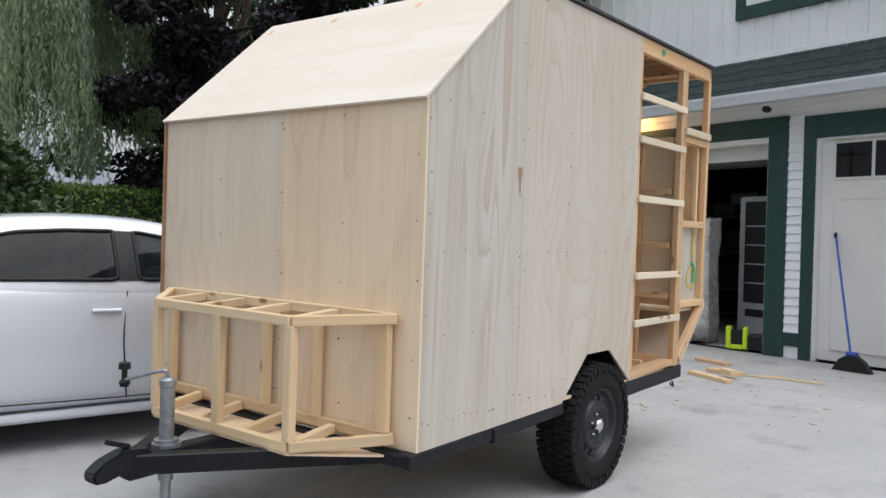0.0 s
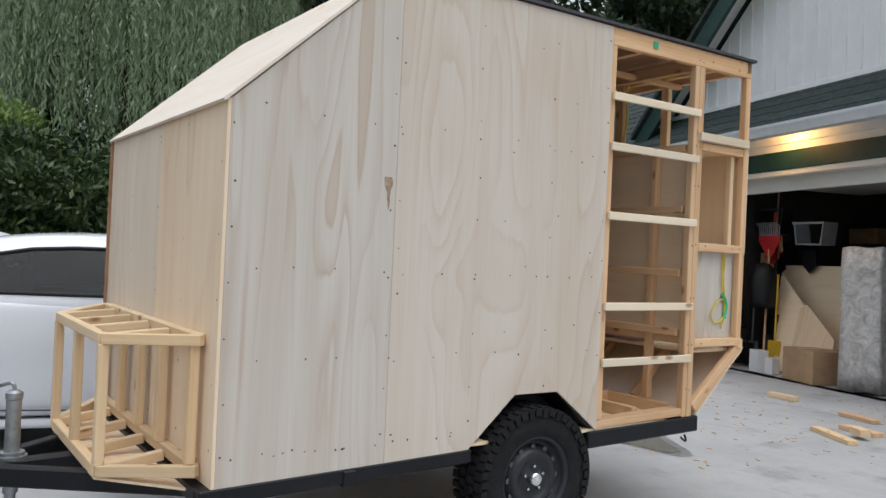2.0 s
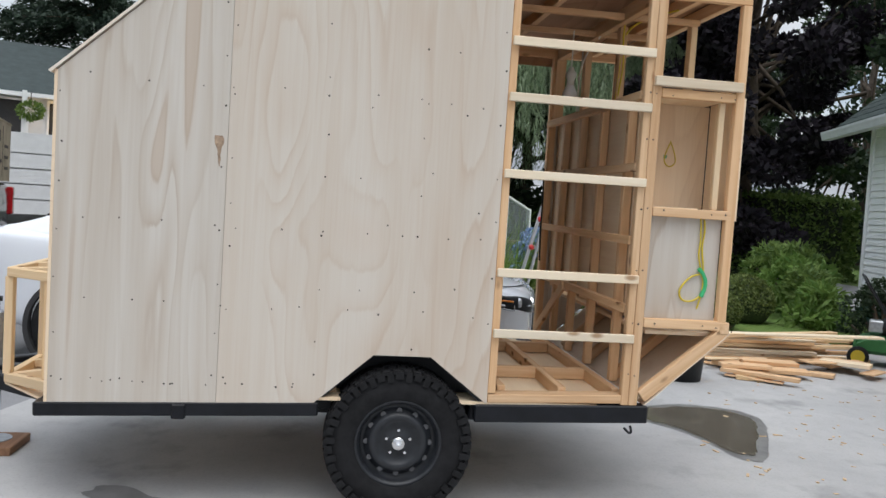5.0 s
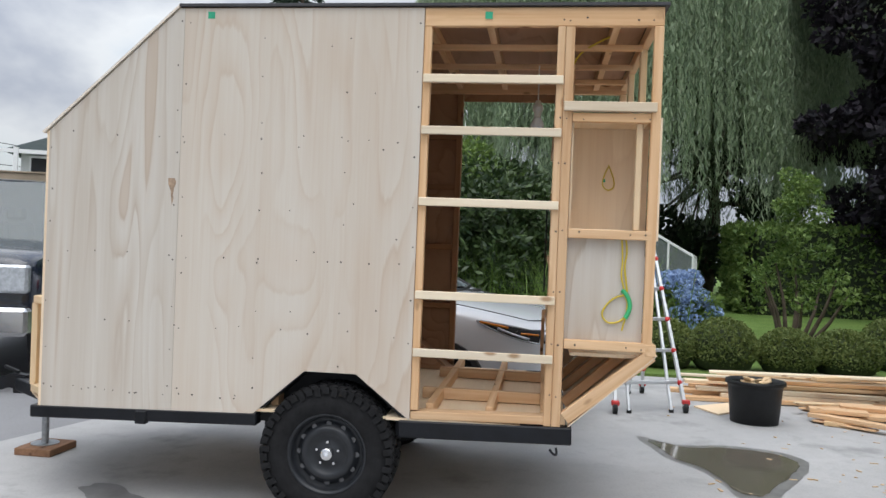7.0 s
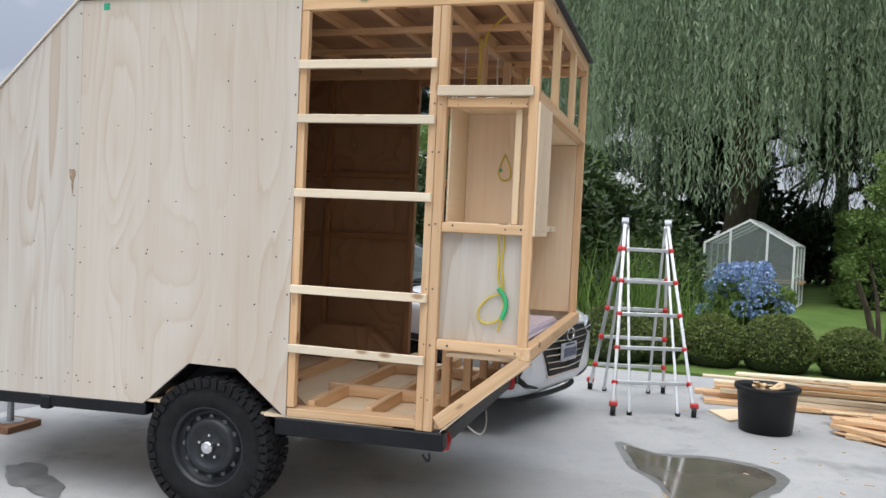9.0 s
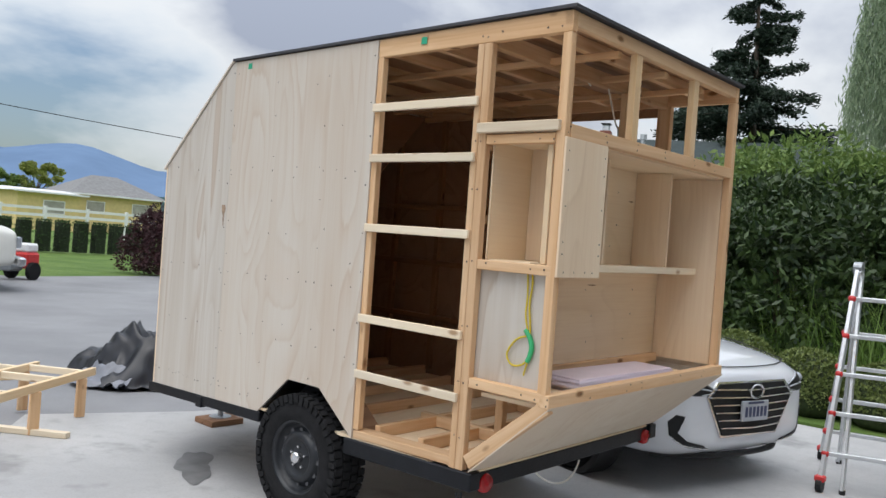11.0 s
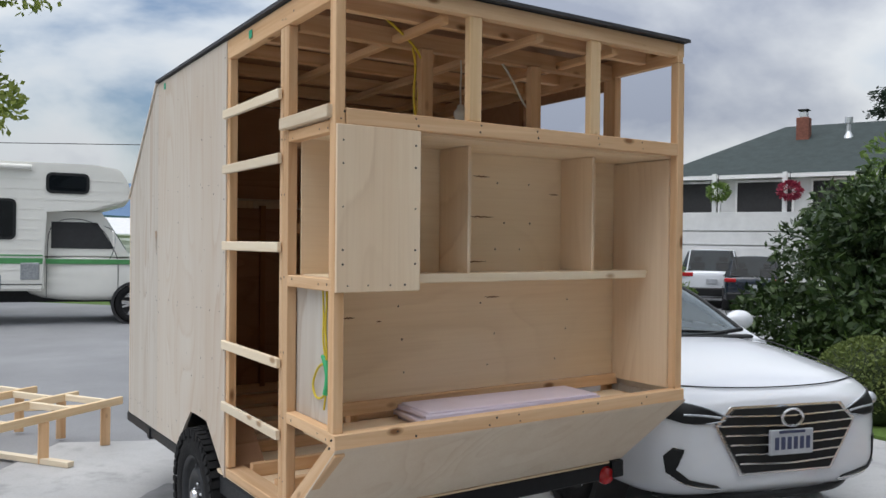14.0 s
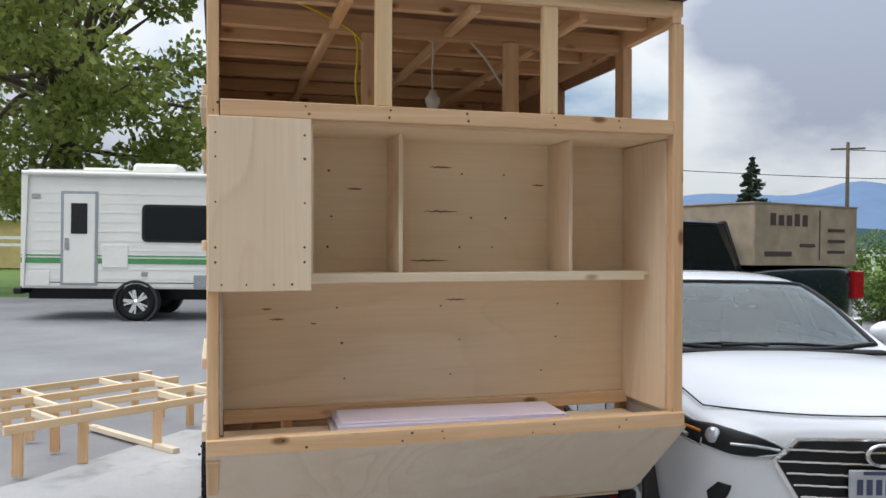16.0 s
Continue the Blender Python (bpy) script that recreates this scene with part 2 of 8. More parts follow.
PLY = plywood("plywood_upright", "z", (0.60, 0.56, 0.505), (0.53, 0.475, 0.41), (0.43, 0.335, 0.25), 9.0, 1.0, 0.75, 4.4, 0.11)
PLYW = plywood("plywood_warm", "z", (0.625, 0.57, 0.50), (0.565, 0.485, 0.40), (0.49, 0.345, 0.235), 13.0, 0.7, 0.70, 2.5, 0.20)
# inside plywood: shade of the enclosed cabin is put into the red-brown colour
PLYSHADE = plywood("plywood_inside_shade", "x", (0.40, 0.235, 0.14), (0.33, 0.18, 0.10), (0.25, 0.12, 0.06))
PLYX = plywood("plywood_across", "x", (0.89, 0.73, 0.525), (0.83, 0.645, 0.43), (0.58, 0.38, 0.205), 9.0, 0.7, 0.22, 1.8)
PLYF = plywood("plywood_front", "z", (0.85, 0.69, 0.505), (0.77, 0.58, 0.395), (0.55, 0.355, 0.20), 10.0, 0.75, 0.42, 2.0)
PLYE = plywood("plywood_front_pale", "z", (0.75, 0.65, 0.525), (0.68, 0.56, 0.43), (0.55, 0.39, 0.26), 10.0, 0.6, 0.35, 2.0)
PLYR = plywood("plywood_roof", "x", (0.78, 0.71, 0.62), (0.70, 0.61, 0.50), (0.60, 0.46, 0.33), 9.0, 0.5, 0.35, 1.6)
# darker, redder copy of the pine, coloured for the shaded inside
SHADEPINE = lumber("pine_inside_shade", (0.36, 0.20, 0.11), (0.27, 0.14, 0.07), (0.14, 0.06, 0.03))
PINE = lumber("pine", (0.76, 0.535, 0.335), (0.62, 0.38, 0.205), (0.25, 0.12, 0.05))
FRESH = lumber("fresh_pine", (0.78, 0.62, 0.42), (0.68, 0.50, 0.30), (0.34, 0.19, 0.09))
WHITEWOOD = lumber("whitewood", (0.82, 0.74, 0.60), (0.74, 0.62, 0.46), (0.42, 0.28, 0.17))
STEEL = plain("black_painted_steel", (0.007, 0.008, 0.011), 0.45, 0.0, 0.3, 14, 0.1, 0.3)
RUBBER = plain("tyre_rubber", (0.012, 0.012, 0.013), 0.85, 0, 0.35, 25, 0.3, 0.25)
RIM = plain("black_wheel_paint", (0.016, 0.018, 0.022), 0.42, 0.1, 0.3, 20)
CHROME = plain("chrome", (0.75, 0.75, 0.76), 0.22, 1.0, 0.05, 20)
ZINC = plain("galvanised_steel", (0.36, 0.38, 0.40), 0.45, 0.85, 0.2, 30)
ALU = plain("aluminium", (0.66, 0.68, 0.70), 0.38, 0.75, 0.08, 20)
SCREW = plain("screw_head", (0.08, 0.07, 0.06), 0.5, 0.6, 0.2, 60)
GREENTAG = plain("green_marker", (0.03, 0.36, 0.20), 0.7)
YELLOWWIRE = plain("yellow_cable", (0.62, 0.47, 0.03), 0.45)
GREENWIRE = plain("green_tape", (0.04, 0.42, 0.16), 0.5)
WHITEWIRE = plain("white_cable", (0.72, 0.70, 0.64), 0.45)
REDLENS = plain("red_lens", (0.42, 0.012, 0.016), 0.18, 0, 0.2, 30)
REDPLASTIC = plain("red_plastic", (0.55, 0.03, 0.03), 0.4, 0, 0.15, 20)
TRANSL = plain("milky_plastic", (0.72, 0.62, 0.70), 0.35, 0, 0.06, 6)
BLACKPL = plain("black_plastic", (0.010, 0.011, 0.012), 0.5, 0, 0.25, 15, 0.1, 0.35)
WHITEPAINT = plain("white_paint", (0.80, 0.80, 0.80), 0.5, 0, 0.04, 3)
GREENTRIM = plain("dark_green_trim", (0.012, 0.045, 0.040), 0.5, 0, 0.2, 5)
DOORWHITE = plain("white_door_paint", (0.74, 0.72, 0.69), 0.45, 0, 0.05, 2)
CARWHITE = plain("white_car_paint", (0.73, 0.755, 0.80), 0.22, 0, 0.0, 0.15, 0, 0.5, 0.8)
NAVY = plain("dark_blue_car_paint", (0.010, 0.016, 0.030), 0.25, 0.1, 0.15, 2, 0, 0.5, 0.8)
GLASSD = glass("tinted_car_glass", (0.22, 0.27, 0.29), 0.38, 0.02, (0.012, 0.015, 0.018), 0.3)
GLASSC = glass("clear_glass", (0.88, 0.92, 0.92), 0.8)
LAMPGLASS = glass("lamp_lens", (0.85, 0.88, 0.9), 0.7)

# ---- ground ----
def concrete():
    mat, nt, b = material("brushed_concrete", 0.78, 0, 0.3)
    v = coords(nt, (1, 1, 1), False)
    big = noise_tex(nt, v, 0.55, 6, 0.6, 0.4)
    c = ramp(nt, big, ((0.25, (0.32, 0.322, 0.328)), (0.75, (0.515, 0.513, 0.508))))
    mott = noise_tex(nt, v, 7, 6, 0.7)
    c = mix(nt, calc(nt, "MULTIPLY", ramp_value(nt, mott, 0.48, 0.72), 0.35), c, (0.30, 0.30, 0.30))
    sp = noise_tex(nt, v, 60, 3)
    c = mix(nt, calc(nt, "MULTIPLY", ramp_value(nt, sp, 0.5, 0.75), 0.25), c, (0.22, 0.22, 0.22))
    st = noise_tex(nt, v, 1.7, 4, 0.6)
    c = mix(nt, calc(nt, "MULTIPLY", ramp_value(nt, st, 0.56, 0.70), 0.5), c, (0.17, 0.17, 0.17))
    nt.links.new(c, b.inputs["Base Color"])
    bump(nt, b, noise_tex(nt, v, 120, 3), 0.25, 0.003)
    return mat


def asphalt():
    mat, nt, b = material("worn_asphalt", 0.75, 0, 0.4)
    v = coords(nt, (1, 1, 1), False)
    c = ramp(nt, noise_tex(nt, v, 0.5, 6, 0.6), ((0.3, (0.20, 0.202, 0.21)), (0.7, (0.30, 0.302, 0.312))))
    c = mix(nt, calc(nt, "MULTIPLY", ramp_value(nt, noise_tex(nt, v, 90, 3), 0.45, 0.75), 0.3), c, (0.08, 0.08, 0.085))
    nt.links.new(c, b.inputs["Base Color"])
    bump(nt, b, noise_tex(nt, v, 110, 3), 0.4, 0.004)
    return mat


def turf():
    mat, nt, b = material("lawn", 0.85, 0, 0.2)
    v = coords(nt, (1, 1, 1), False)
    c = ramp(nt, noise_tex(nt, v, 0.7, 7, 0.65), ((0.3, (0.075, 0.145, 0.030)), (0.7, (0.17, 0.25, 0.065))))
    c = mix(nt, ramp_value(nt, noise_tex(nt, v, 40, 3), 0.45, 0.8), c, (0.075, 0.125, 0.03))
    nt.links.new(c, b.inputs["Base Color"])
    bump(nt, b, noise_tex(nt, v, 60, 4), 0.6, 0.03)
    return mat


def wet():
    mat, nt, b = material("wet_concrete", 0.10, 0, 0.5)
    v = coords(nt, (1, 1, 1), False)
    nt.links.new(ramp(nt, noise_tex(nt, v, 3, 4), ((0.3, (0.10, 0.088, 0.068)), (0.7, (0.15, 0.135, 0.11)))), b.inputs["Base Color"])
    return mat


CONCRETE, ASPHALT, TURF, WET = concrete(), asphalt(), turf(), wet()
DAMP = plain("damp_concrete", (0.15, 0.15, 0.152), 0.5, 0, 0.25, 6)


def sheet(name, pts, z, mat, label, category="", kind="structure", thick=0.0):
    bm = bmesh.new()
    if thick:
        prism(bm, pts, "z", z - thick, z)
    else:
        bm.faces.new([bm.verts.new((x, y, z)) for x, y in pts])
    return tagged(part(name, bm, mat), label, category, "", kind)


sheet("ground", [(-900, -900), (900, -900), (900, 900), (-900, 900)], -0.05, TURF, "mown green lawn reaching out to the distance", "lawn")
sheet("road", [(-60, -30), (-13, -17.4), (-5.2, -15.1), (-3.6, -15.7), (0, -19.5), (60, -21), (60, 16), (-6, 16), (-60, 16)], -0.02, ASPHALT, "worn grey asphalt yard beyond the concrete apron", "yard")
sheet("garden_lawn", [(-5.9, 0.6), (-5.95, 9.6), (-9.5, 10.4), (-60, 24), (-60, -1.5), (-13.0, -3.2), (-7.2, -1.4)], 0.03, TURF, "green garden lawn behind clipped shrubs", "lawn", thick=0.1)
sheet("pavement", [(-5.9, -0.3), (-2.3, -0.62), (-0.9, -0.95), (0.22, -1.42), (1.2, -0.08), (2.6, 1.1), (5.2, 1.9), (14, 2.4), (14, 8), (9, 12), (-5.9, 12.2)], 0.0, CONCRETE, "pale brushed concrete driveway with damp stains", "driveway", thick=0.15)


def blob(name, cx, cy, rx, ry, z, mat, label, seed, rot=0.0, wob=0.35):
    rnd = random.Random(seed)
    ph = [rnd.uniform(0, 6.3) for _ in range(4)]
    pts = []
    for i in range(48):
        a = 2 * math.pi * i / 48
        k = 1 + wob * (0.5 * math.sin(2 * a + ph[0]) + 0.35 * math.sin(3 * a + ph[1]) + 0.25 * math.sin(5 * a + ph[2]) + 0.15 * math.sin(9 * a + ph[3]))
        x, y = rx * k * math.cos(a), ry * k * math.sin(a)
        pts.append((cx + x * math.cos(rot) - y * math.sin(rot), cy + x * math.sin(rot) + y * math.cos(rot)))
    return sheet(name, pts, z, mat, label, "puddle", "stuff")


def pool(name, pts, grow, z, mat, label, seed):
    """A rounded outline through a few corners, with a finely ragged edge."""
    rnd = random.Random(seed)
    cx, cy = sum(p[0] for p in pts) / len(pts), sum(p[1] for p in pts) / len(pts)
    n, out = len(pts), []
    for i in range(n):
        a, b, c, d = (Vector(pts[(i + k) % n]) for k in (-1, 0, 1, 2))
        for k in range(5):
            t = k / 5
            v = 0.5 * ((2 * b) + (c - a) * t + (2 * a - 5 * b + 4 * c - d) * t * t + (3 * b - a - 3 * c + d) * t ** 3)
            f = grow + rnd.uniform(-0.02, 0.02)
            out.append((cx + (v.x - cx) * f, cy + (v.y - cy) * f))
    return sheet(name, out, z, mat, label, "puddle", "stuff")


POOL = [(-2.50, 3.36), (-2.28, 3.66), (-2.36, 4.02), (-2.22, 4.40), (-1.92, 4.46), (-1.55, 4.30), (-1.2, 4.10), (-0.93, 3.93), (-0.97, 3.78), (-1.32, 3.73), (-1.62, 3.64), (-1.82, 3.50), (-2.15, 3.42)]
pool("damp_patch", POOL, 1.0, 0.003, plain("drying_concrete", (0.21, 0.21, 0.205), 0.35, 0, 0.25, 6), "damp rim of a drying puddle on the concrete", 8)
pool("puddle", POOL, 0.86, 0.006, WET, "shallow rain puddle on the concrete driveway", 9)
blob("damp_patch", -0.1, 0.42, 0.3, 0.13, 0.004, DAMP, "dark damp patch on the concrete", 4, 1.0)
blob("damp_patch", 0.10, 1.17, 0.13, 0.07, 0.004, DAMP, "dark damp patch on the concrete", 5)

# ---- trailer ----
W, RY, Z0 = -1.785, 3.11, 0.54
# the body leans a little towards the near wheel
LEAN = pose(0, 0, 0, 0, 0.7, 0)
trailer = tagged(empty("camper_trailer", LEAN), "unfinished plywood and pine camper body on a black steel trailer", "trailer")

OUT = 0.0
# near side skin: two sheets with the wheel cut-out
bm = bmesh.new()
prism(bm, [(0.028, 0.485), (0.738, 0.503), (0.738, 2.543), (0.712, 2.542), (0.028, 1.912)], "x", -0.012, 0)
part("side_panel", bm, PLY, trailer, "pale plywood sheet with screw marks")
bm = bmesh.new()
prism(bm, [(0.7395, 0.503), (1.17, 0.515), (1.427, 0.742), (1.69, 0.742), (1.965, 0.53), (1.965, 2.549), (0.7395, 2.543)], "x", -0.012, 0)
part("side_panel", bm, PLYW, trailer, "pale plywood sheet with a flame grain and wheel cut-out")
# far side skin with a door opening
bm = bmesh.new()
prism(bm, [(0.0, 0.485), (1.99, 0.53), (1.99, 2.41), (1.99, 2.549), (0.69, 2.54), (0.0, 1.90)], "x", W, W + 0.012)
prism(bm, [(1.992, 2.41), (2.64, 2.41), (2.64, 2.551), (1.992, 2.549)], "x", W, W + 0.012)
part("far_side_panel", bm, PLYSHADE, trailer)
bm = bmesh.new()
prism(bm, [(2.66, Z0), (2.72, Z0), (3.10, 0.93), (3.10, 2.05), (2.66, 2.05)], "x", W, W + 0.012)
part("far_galley_panel", bm, PLY, trailer)
# front skin: two sheets, and the sloping front roof
bm = bmesh.new()
add_box(bm, -0.84, -0.0005, 0.014, 0.027, 0.485, 1.912)
part("front_panel", bm, PLYF, trailer, "warm-toned plywood front sheet")
bm = bmesh.new()
add_box(bm, W + 0.013, -0.842, 0.015, 0.0275, 0.485, 1.912)
part("front_panel", bm, PLYE, trailer, "pale plywood front sheet")
bm = bmesh.new()
prism(bm, [(0.0, 1.896), (0.712, 2.548), (0.712, 2.562), (-0.008, 1.904)], "x", W - 0.01, 0.01)
part("front_roof_slope", bm, PLYR, trailer, "pale plywood sloping front roof")
bm = bmesh.new()
prism(bm, [(0.714, 2.546), (RY - 0.045, 2.5588), (RY - 0.045, 2.570), (0.714, 2.559)], "x", W + 0.014, -0.014)
part("roof_panel", bm, PLYSHADE, trailer)
# thin drip edge under the roof sheets
bm = bmesh.new()
prism(bm, [(0.714, 2.550), (RY + 0.022, 2.563), (RY + 0.022, 2.577), (0.714, 2.564)], "x", W - 0.014, 0.014)
part("roof_membrane", bm, plain("dark_roof_membrane", (0.05, 0.05, 0.055), 0.7), trailer, "thin dark roof membrane edge")


def stick(name, p, q, w, h, mat=None, up=(0, 0, 1), label=""):
    return beam(name, p, q, w, h, mat or PINE, trailer, up, label)


def post(name, x, y, z0, z1, w=0.038, d=0.089, mat=None):
    """An upright board: w along x, d along y."""
    return beam(name, (x, y, z0), (x, y, z1), d, w, mat or PINE, trailer, (1, 0, 0))


# near side frame, open behind the skin
stick("top_plate", (-0.022, 1.968, 2.506), (-0.022, RY, 2.514), 0.038, 0.089)
stick("bottom_plate", (-0.05, 1.968, 0.556), (-0.05, 2.64, 0.572), 0.089, 0.04)
post("stud", -0.024, 1.985, 0.582, 2.462, 0.038, 0.038)
post("stud", -0.022, 2.632, 0.545, 2.464, 0.040, 0.036)
post("stud", -0.022, 2.674, 0.545, 2.464, 0.040, 0.044)
post("corner_post", -0.022, RY - 0.022, 0.90, 2.468, 0.040, 0.044)
for z in (2.205, 1.953, 1.605, 1.150, 0.868):
    stick("rung", (0.012, 1.972, z), (0.012, 2.648, z), 0.019, 0.040, WHITEWOOD, label="pale whitewood slat across the door opening")
stick("galley_rail", (-0.022, 2.698, 2.032), (-0.022, RY - 0.045, 2.032), 0.04, 0.042)
stick("galley_rail", (-0.005, 2.655, 2.082), (-0.005, RY - 0.02, 2.082), 0.05, 0.045, WHITEWOOD)
stick("galley_rail", (-0.022, 2.698, 1.476), (-0.022, RY - 0.02, 1.476), 0.042, 0.044)
stick("galley_rail", (-0.022, 2.698, 0.945), (-0.022, RY - 0.02, 0.945), 0.042, 0.044)
stick("kick_rail", (-0.022, 2.715, 0.588), (-0.022, RY + 0.002, 0.912), 0.04, 0.062, up=(0, -1, 1))
bm = bmesh.new()
add_box(bm, -0.055, -0.046, 2.69, RY - 0.045, 0.965, 1.455)
part("galley_side_panel", bm, PLY, trailer)
bm = bmesh.new()
add_box(bm, -0.354, -0.346, 2.712, RY - 0.01, 1.505, 2.026)
part("cupboard_side", bm, PLYF, trailer)
post("stud", -0.055, 3.02, 1.50, 2.01, 0.03, 0.03, FRESH)
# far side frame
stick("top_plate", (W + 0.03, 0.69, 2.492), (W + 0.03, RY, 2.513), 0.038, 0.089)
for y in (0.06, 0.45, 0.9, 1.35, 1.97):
    post("stud", W + 0.034, y, 0.58, 1.95 if y < 0.1 else (2.28 if y < 0.5 else 2.45), 0.040, 0.040, SHADEPINE)
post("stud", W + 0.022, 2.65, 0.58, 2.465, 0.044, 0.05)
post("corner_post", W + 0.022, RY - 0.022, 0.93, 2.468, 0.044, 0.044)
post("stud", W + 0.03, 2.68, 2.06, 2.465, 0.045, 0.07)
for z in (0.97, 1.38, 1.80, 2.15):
    stick("nogging", (W + 0.034, 0.08 if z < 1.9 else 0.36, z), (W + 0.034, 1.95, z), 0.04, 0.038, SHADEPINE)
# lining behind the front skin, its red-brown colour carrying the cabin shade
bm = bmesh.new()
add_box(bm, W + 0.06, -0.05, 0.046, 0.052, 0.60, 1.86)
part("front_lining", bm, PLYSHADE, trailer, "plywood lining coloured red-brown for the shaded inside")
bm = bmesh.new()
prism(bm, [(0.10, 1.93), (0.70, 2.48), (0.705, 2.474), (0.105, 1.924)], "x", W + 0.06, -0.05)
part("front_lining", bm, PLYSHADE, trailer, "plywood lining coloured red-brown for the shaded inside")
# floor
bm = bmesh.new()
add_box(bm, W + 0.01, -0.01, 0.02, 2.725, 0.525, 0.54)
part("floor_panel", bm, PLYX, trailer)
for y in (0.05, 0.45, 0.85, 1.25, 1.65, 2.05, 2.35, 2.62):
    stick("floor_joist", (W + 0.03, y, 0.572), (-0.10, y, 0.572), 0.04, 0.06)
stick("floor_joist", (-1.3, 1.95, 0.575), (-1.3, 2.60, 0.575), 0.04, 0.06)
stick("floor_joist", (-0.55, 1.95, 0.575), (-0.55, 2.60, 0.575), 0.04, 0.06)
# wall between cabin and galley, with its studs
bm = bmesh.new()
add_box(bm, W + 0.013, -0.055, 2.700, 2.709, 0.98, 2.035)
part("galley_back_panel", bm, PLYX, trailer, "plywood back of the galley with screw marks")
for x in (-0.30, -0.72, -1.10, -1.45):
    post("partition_stud", x, 2.672, 0.60, 2.03, 0.040, 0.044)
for z in (1.00, 1.33, 1.68, 2.02):
    stick("partition_rail", (W + 0.04, 2.630, z), (-0.06, 2.630, z), 0.036, 0.040)
stick("galley_ledger", (W + 0.04, 2.725, 0.955), (-0.06, 2.725, 0.955), 0.03, 0.05)
stick("brace", (-1.62, 2.60, 0.64), (-1.05, 2.60, 1.0), 0.02, 0.06)
# rear frame
stick("rear_top_beam", (W + 0.002, RY - 0.022, 2.527), (-0.003, RY - 0.022, 2.527), 0.04, 0.062)
stick("rear_rail", (W + 0.045, RY - 0.018, 2.066), (-0.045, RY - 0.018, 2.066), 0.042, 0.056)
for x in (-0.60, -1.23):
    post("rear_stud", x, RY - 0.025, 2.095, 2.497, 0.058, 0.036, FRESH)
for x in (-0.62, -1.22):
    post("rear_stud", x, 2.70, 2.05, 2.452, 0.06, 0.04)
stick("ceiling_beam", (W + 0.05, 2.672, 2.488), (-0.05, 2.672, 2.488), 0.045, 0.075)
bm = bmesh.new()
add_box(bm, W + 0.015, -0.05, 2.712, RY - 0.040, 2.028, 2.040)
part("upper_shelf_board", bm, PLYX, trailer)
# upper cabinet: door panel, dividers, shelf
box("cabinet_panel", -0.345, -0.006, RY - 0.006, RY + 0.010, 1.452, 2.036, PLYF, trailer, "plywood cupboard front with screw marks", 0.002)
for x in (-0.700, -1.392):
    box("divider", x - 0.008, x + 0.008, 2.712, 2.925, 1.505, 2.026, PLYF, trailer, "", 0.001)
box("galley_shelf", W + 0.055, -0.06, 2.712, 2.945, 1.488, 1.502, PLYX, trailer, "", 0.001)
stick("shelf_edge", (-1.70, 2.955, 1.487), (-0.25, 2.955, 1.487), 0.02, 0.036, WHITEWOOD)
bm = bmesh.new()
add_box(bm, W + 0.014, W + 0.050, 2.712, RY - 0.046, 0.96, 2.024)
part("galley_end_panel", bm, PLYF, trailer)
# kicked-up tail
stick("tail_lip", (W + 0.002, RY - 0.006, 0.934), (0.0, RY - 0.006, 0.934), 0.05, 0.056)
bm = bmesh.new()
prism(bm, [(RY + 0.020, 0.902), (RY + 0.026, 0.913), (2.738, 0.558), (2.732, 0.547)][::-1], "x", W, 0.0)
part("tail_panel", bm, PLYE, trailer, "plywood kick-up panel under the galley")
for x in (-0.45, -0.9, -1.35):
    stick("tail_rib", (x, 2.72, 0.58), (x, RY - 0.04, 0.90), 0.038, 0.05, up=(0, -1, 1))
bm = bmesh.new()
prism(bm, [(2.71, 0.60), (3.07, 0.925), (2.71, 0.925)], "x", W + 0.013, W + 0.022)
part("tail_gusset", bm, PLY, trailer)
# ceiling: joists across, two runners lengthwise
for y in (0.75, 1.15, 1.55, 1.97, 2.28, 2.90):
    z = 2.546 + (y - 0.714) * 0.0054 - 0.034
    stick("ceiling_joist", (W + 0.05, y, z), (-0.045, y, z), 0.038, 0.064)
for x in (-0.48, -0.95, -1.38):
    stick("ceiling_runner", (x, 0.72, 2.465), (x, RY - 0.045, 2.478), 0.038, 0.03)
for x in (-0.04, -0.6, -1.2, -1.72):
    stick("slope_rafter", (x, 0.03, 1.885), (x, 0.68, 2.50), 0.038, 0.05, up=(0, -1, 1))
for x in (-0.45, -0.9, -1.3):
    post("front_stud", x, 0.054, 0.58, 1.88, 0.04, 0.04, SHADEPINE)

# screws on the skins and frame
bm = bmesh.new()
rnd = random.Random(7)


def screw(x, y, z, axis):
    r = rnd.uniform(0.0034, 0.0054)
    steps = 6
    ring = []
    for i in range(steps):
        a = i * 2 * math.pi / steps
        ring.append(bm.verts.new((x, y + r * math.cos(a), z + r * math.sin(a)) if axis == "x" else (x + r * math.cos(a), y, z + r * math.sin(a))))
    bm.faces.new(ring)


def roof_z(y):
    return 1.90 + y * 0.957 if y < 0.69 else 2.54 + (y - 0.69) * 0.007


for y in (0.045, 0.72, 0.765, 1.165, 1.60, 1.945):
    z = 0.62
    while z < roof_z(y) - 0.05:
        if not (1.2 < y < 1.95 and z < 0.80):
            screw(0.0012, y + rnd.uniform(-0.008, 0.008), z + rnd.uniform(-0.03, 0.03), "x")
        z += rnd.uniform(0.17, 0.30)
for z in (0.94, 1.29, 1.90):
    y = 0.16
    while y < 1.9:
        screw(0.0012, y + rnd.uniform(-0.02, 0.02), z + rnd.uniform(-0.012, 0.012), "x")
        y += rnd.uniform(0.09, 0.24)
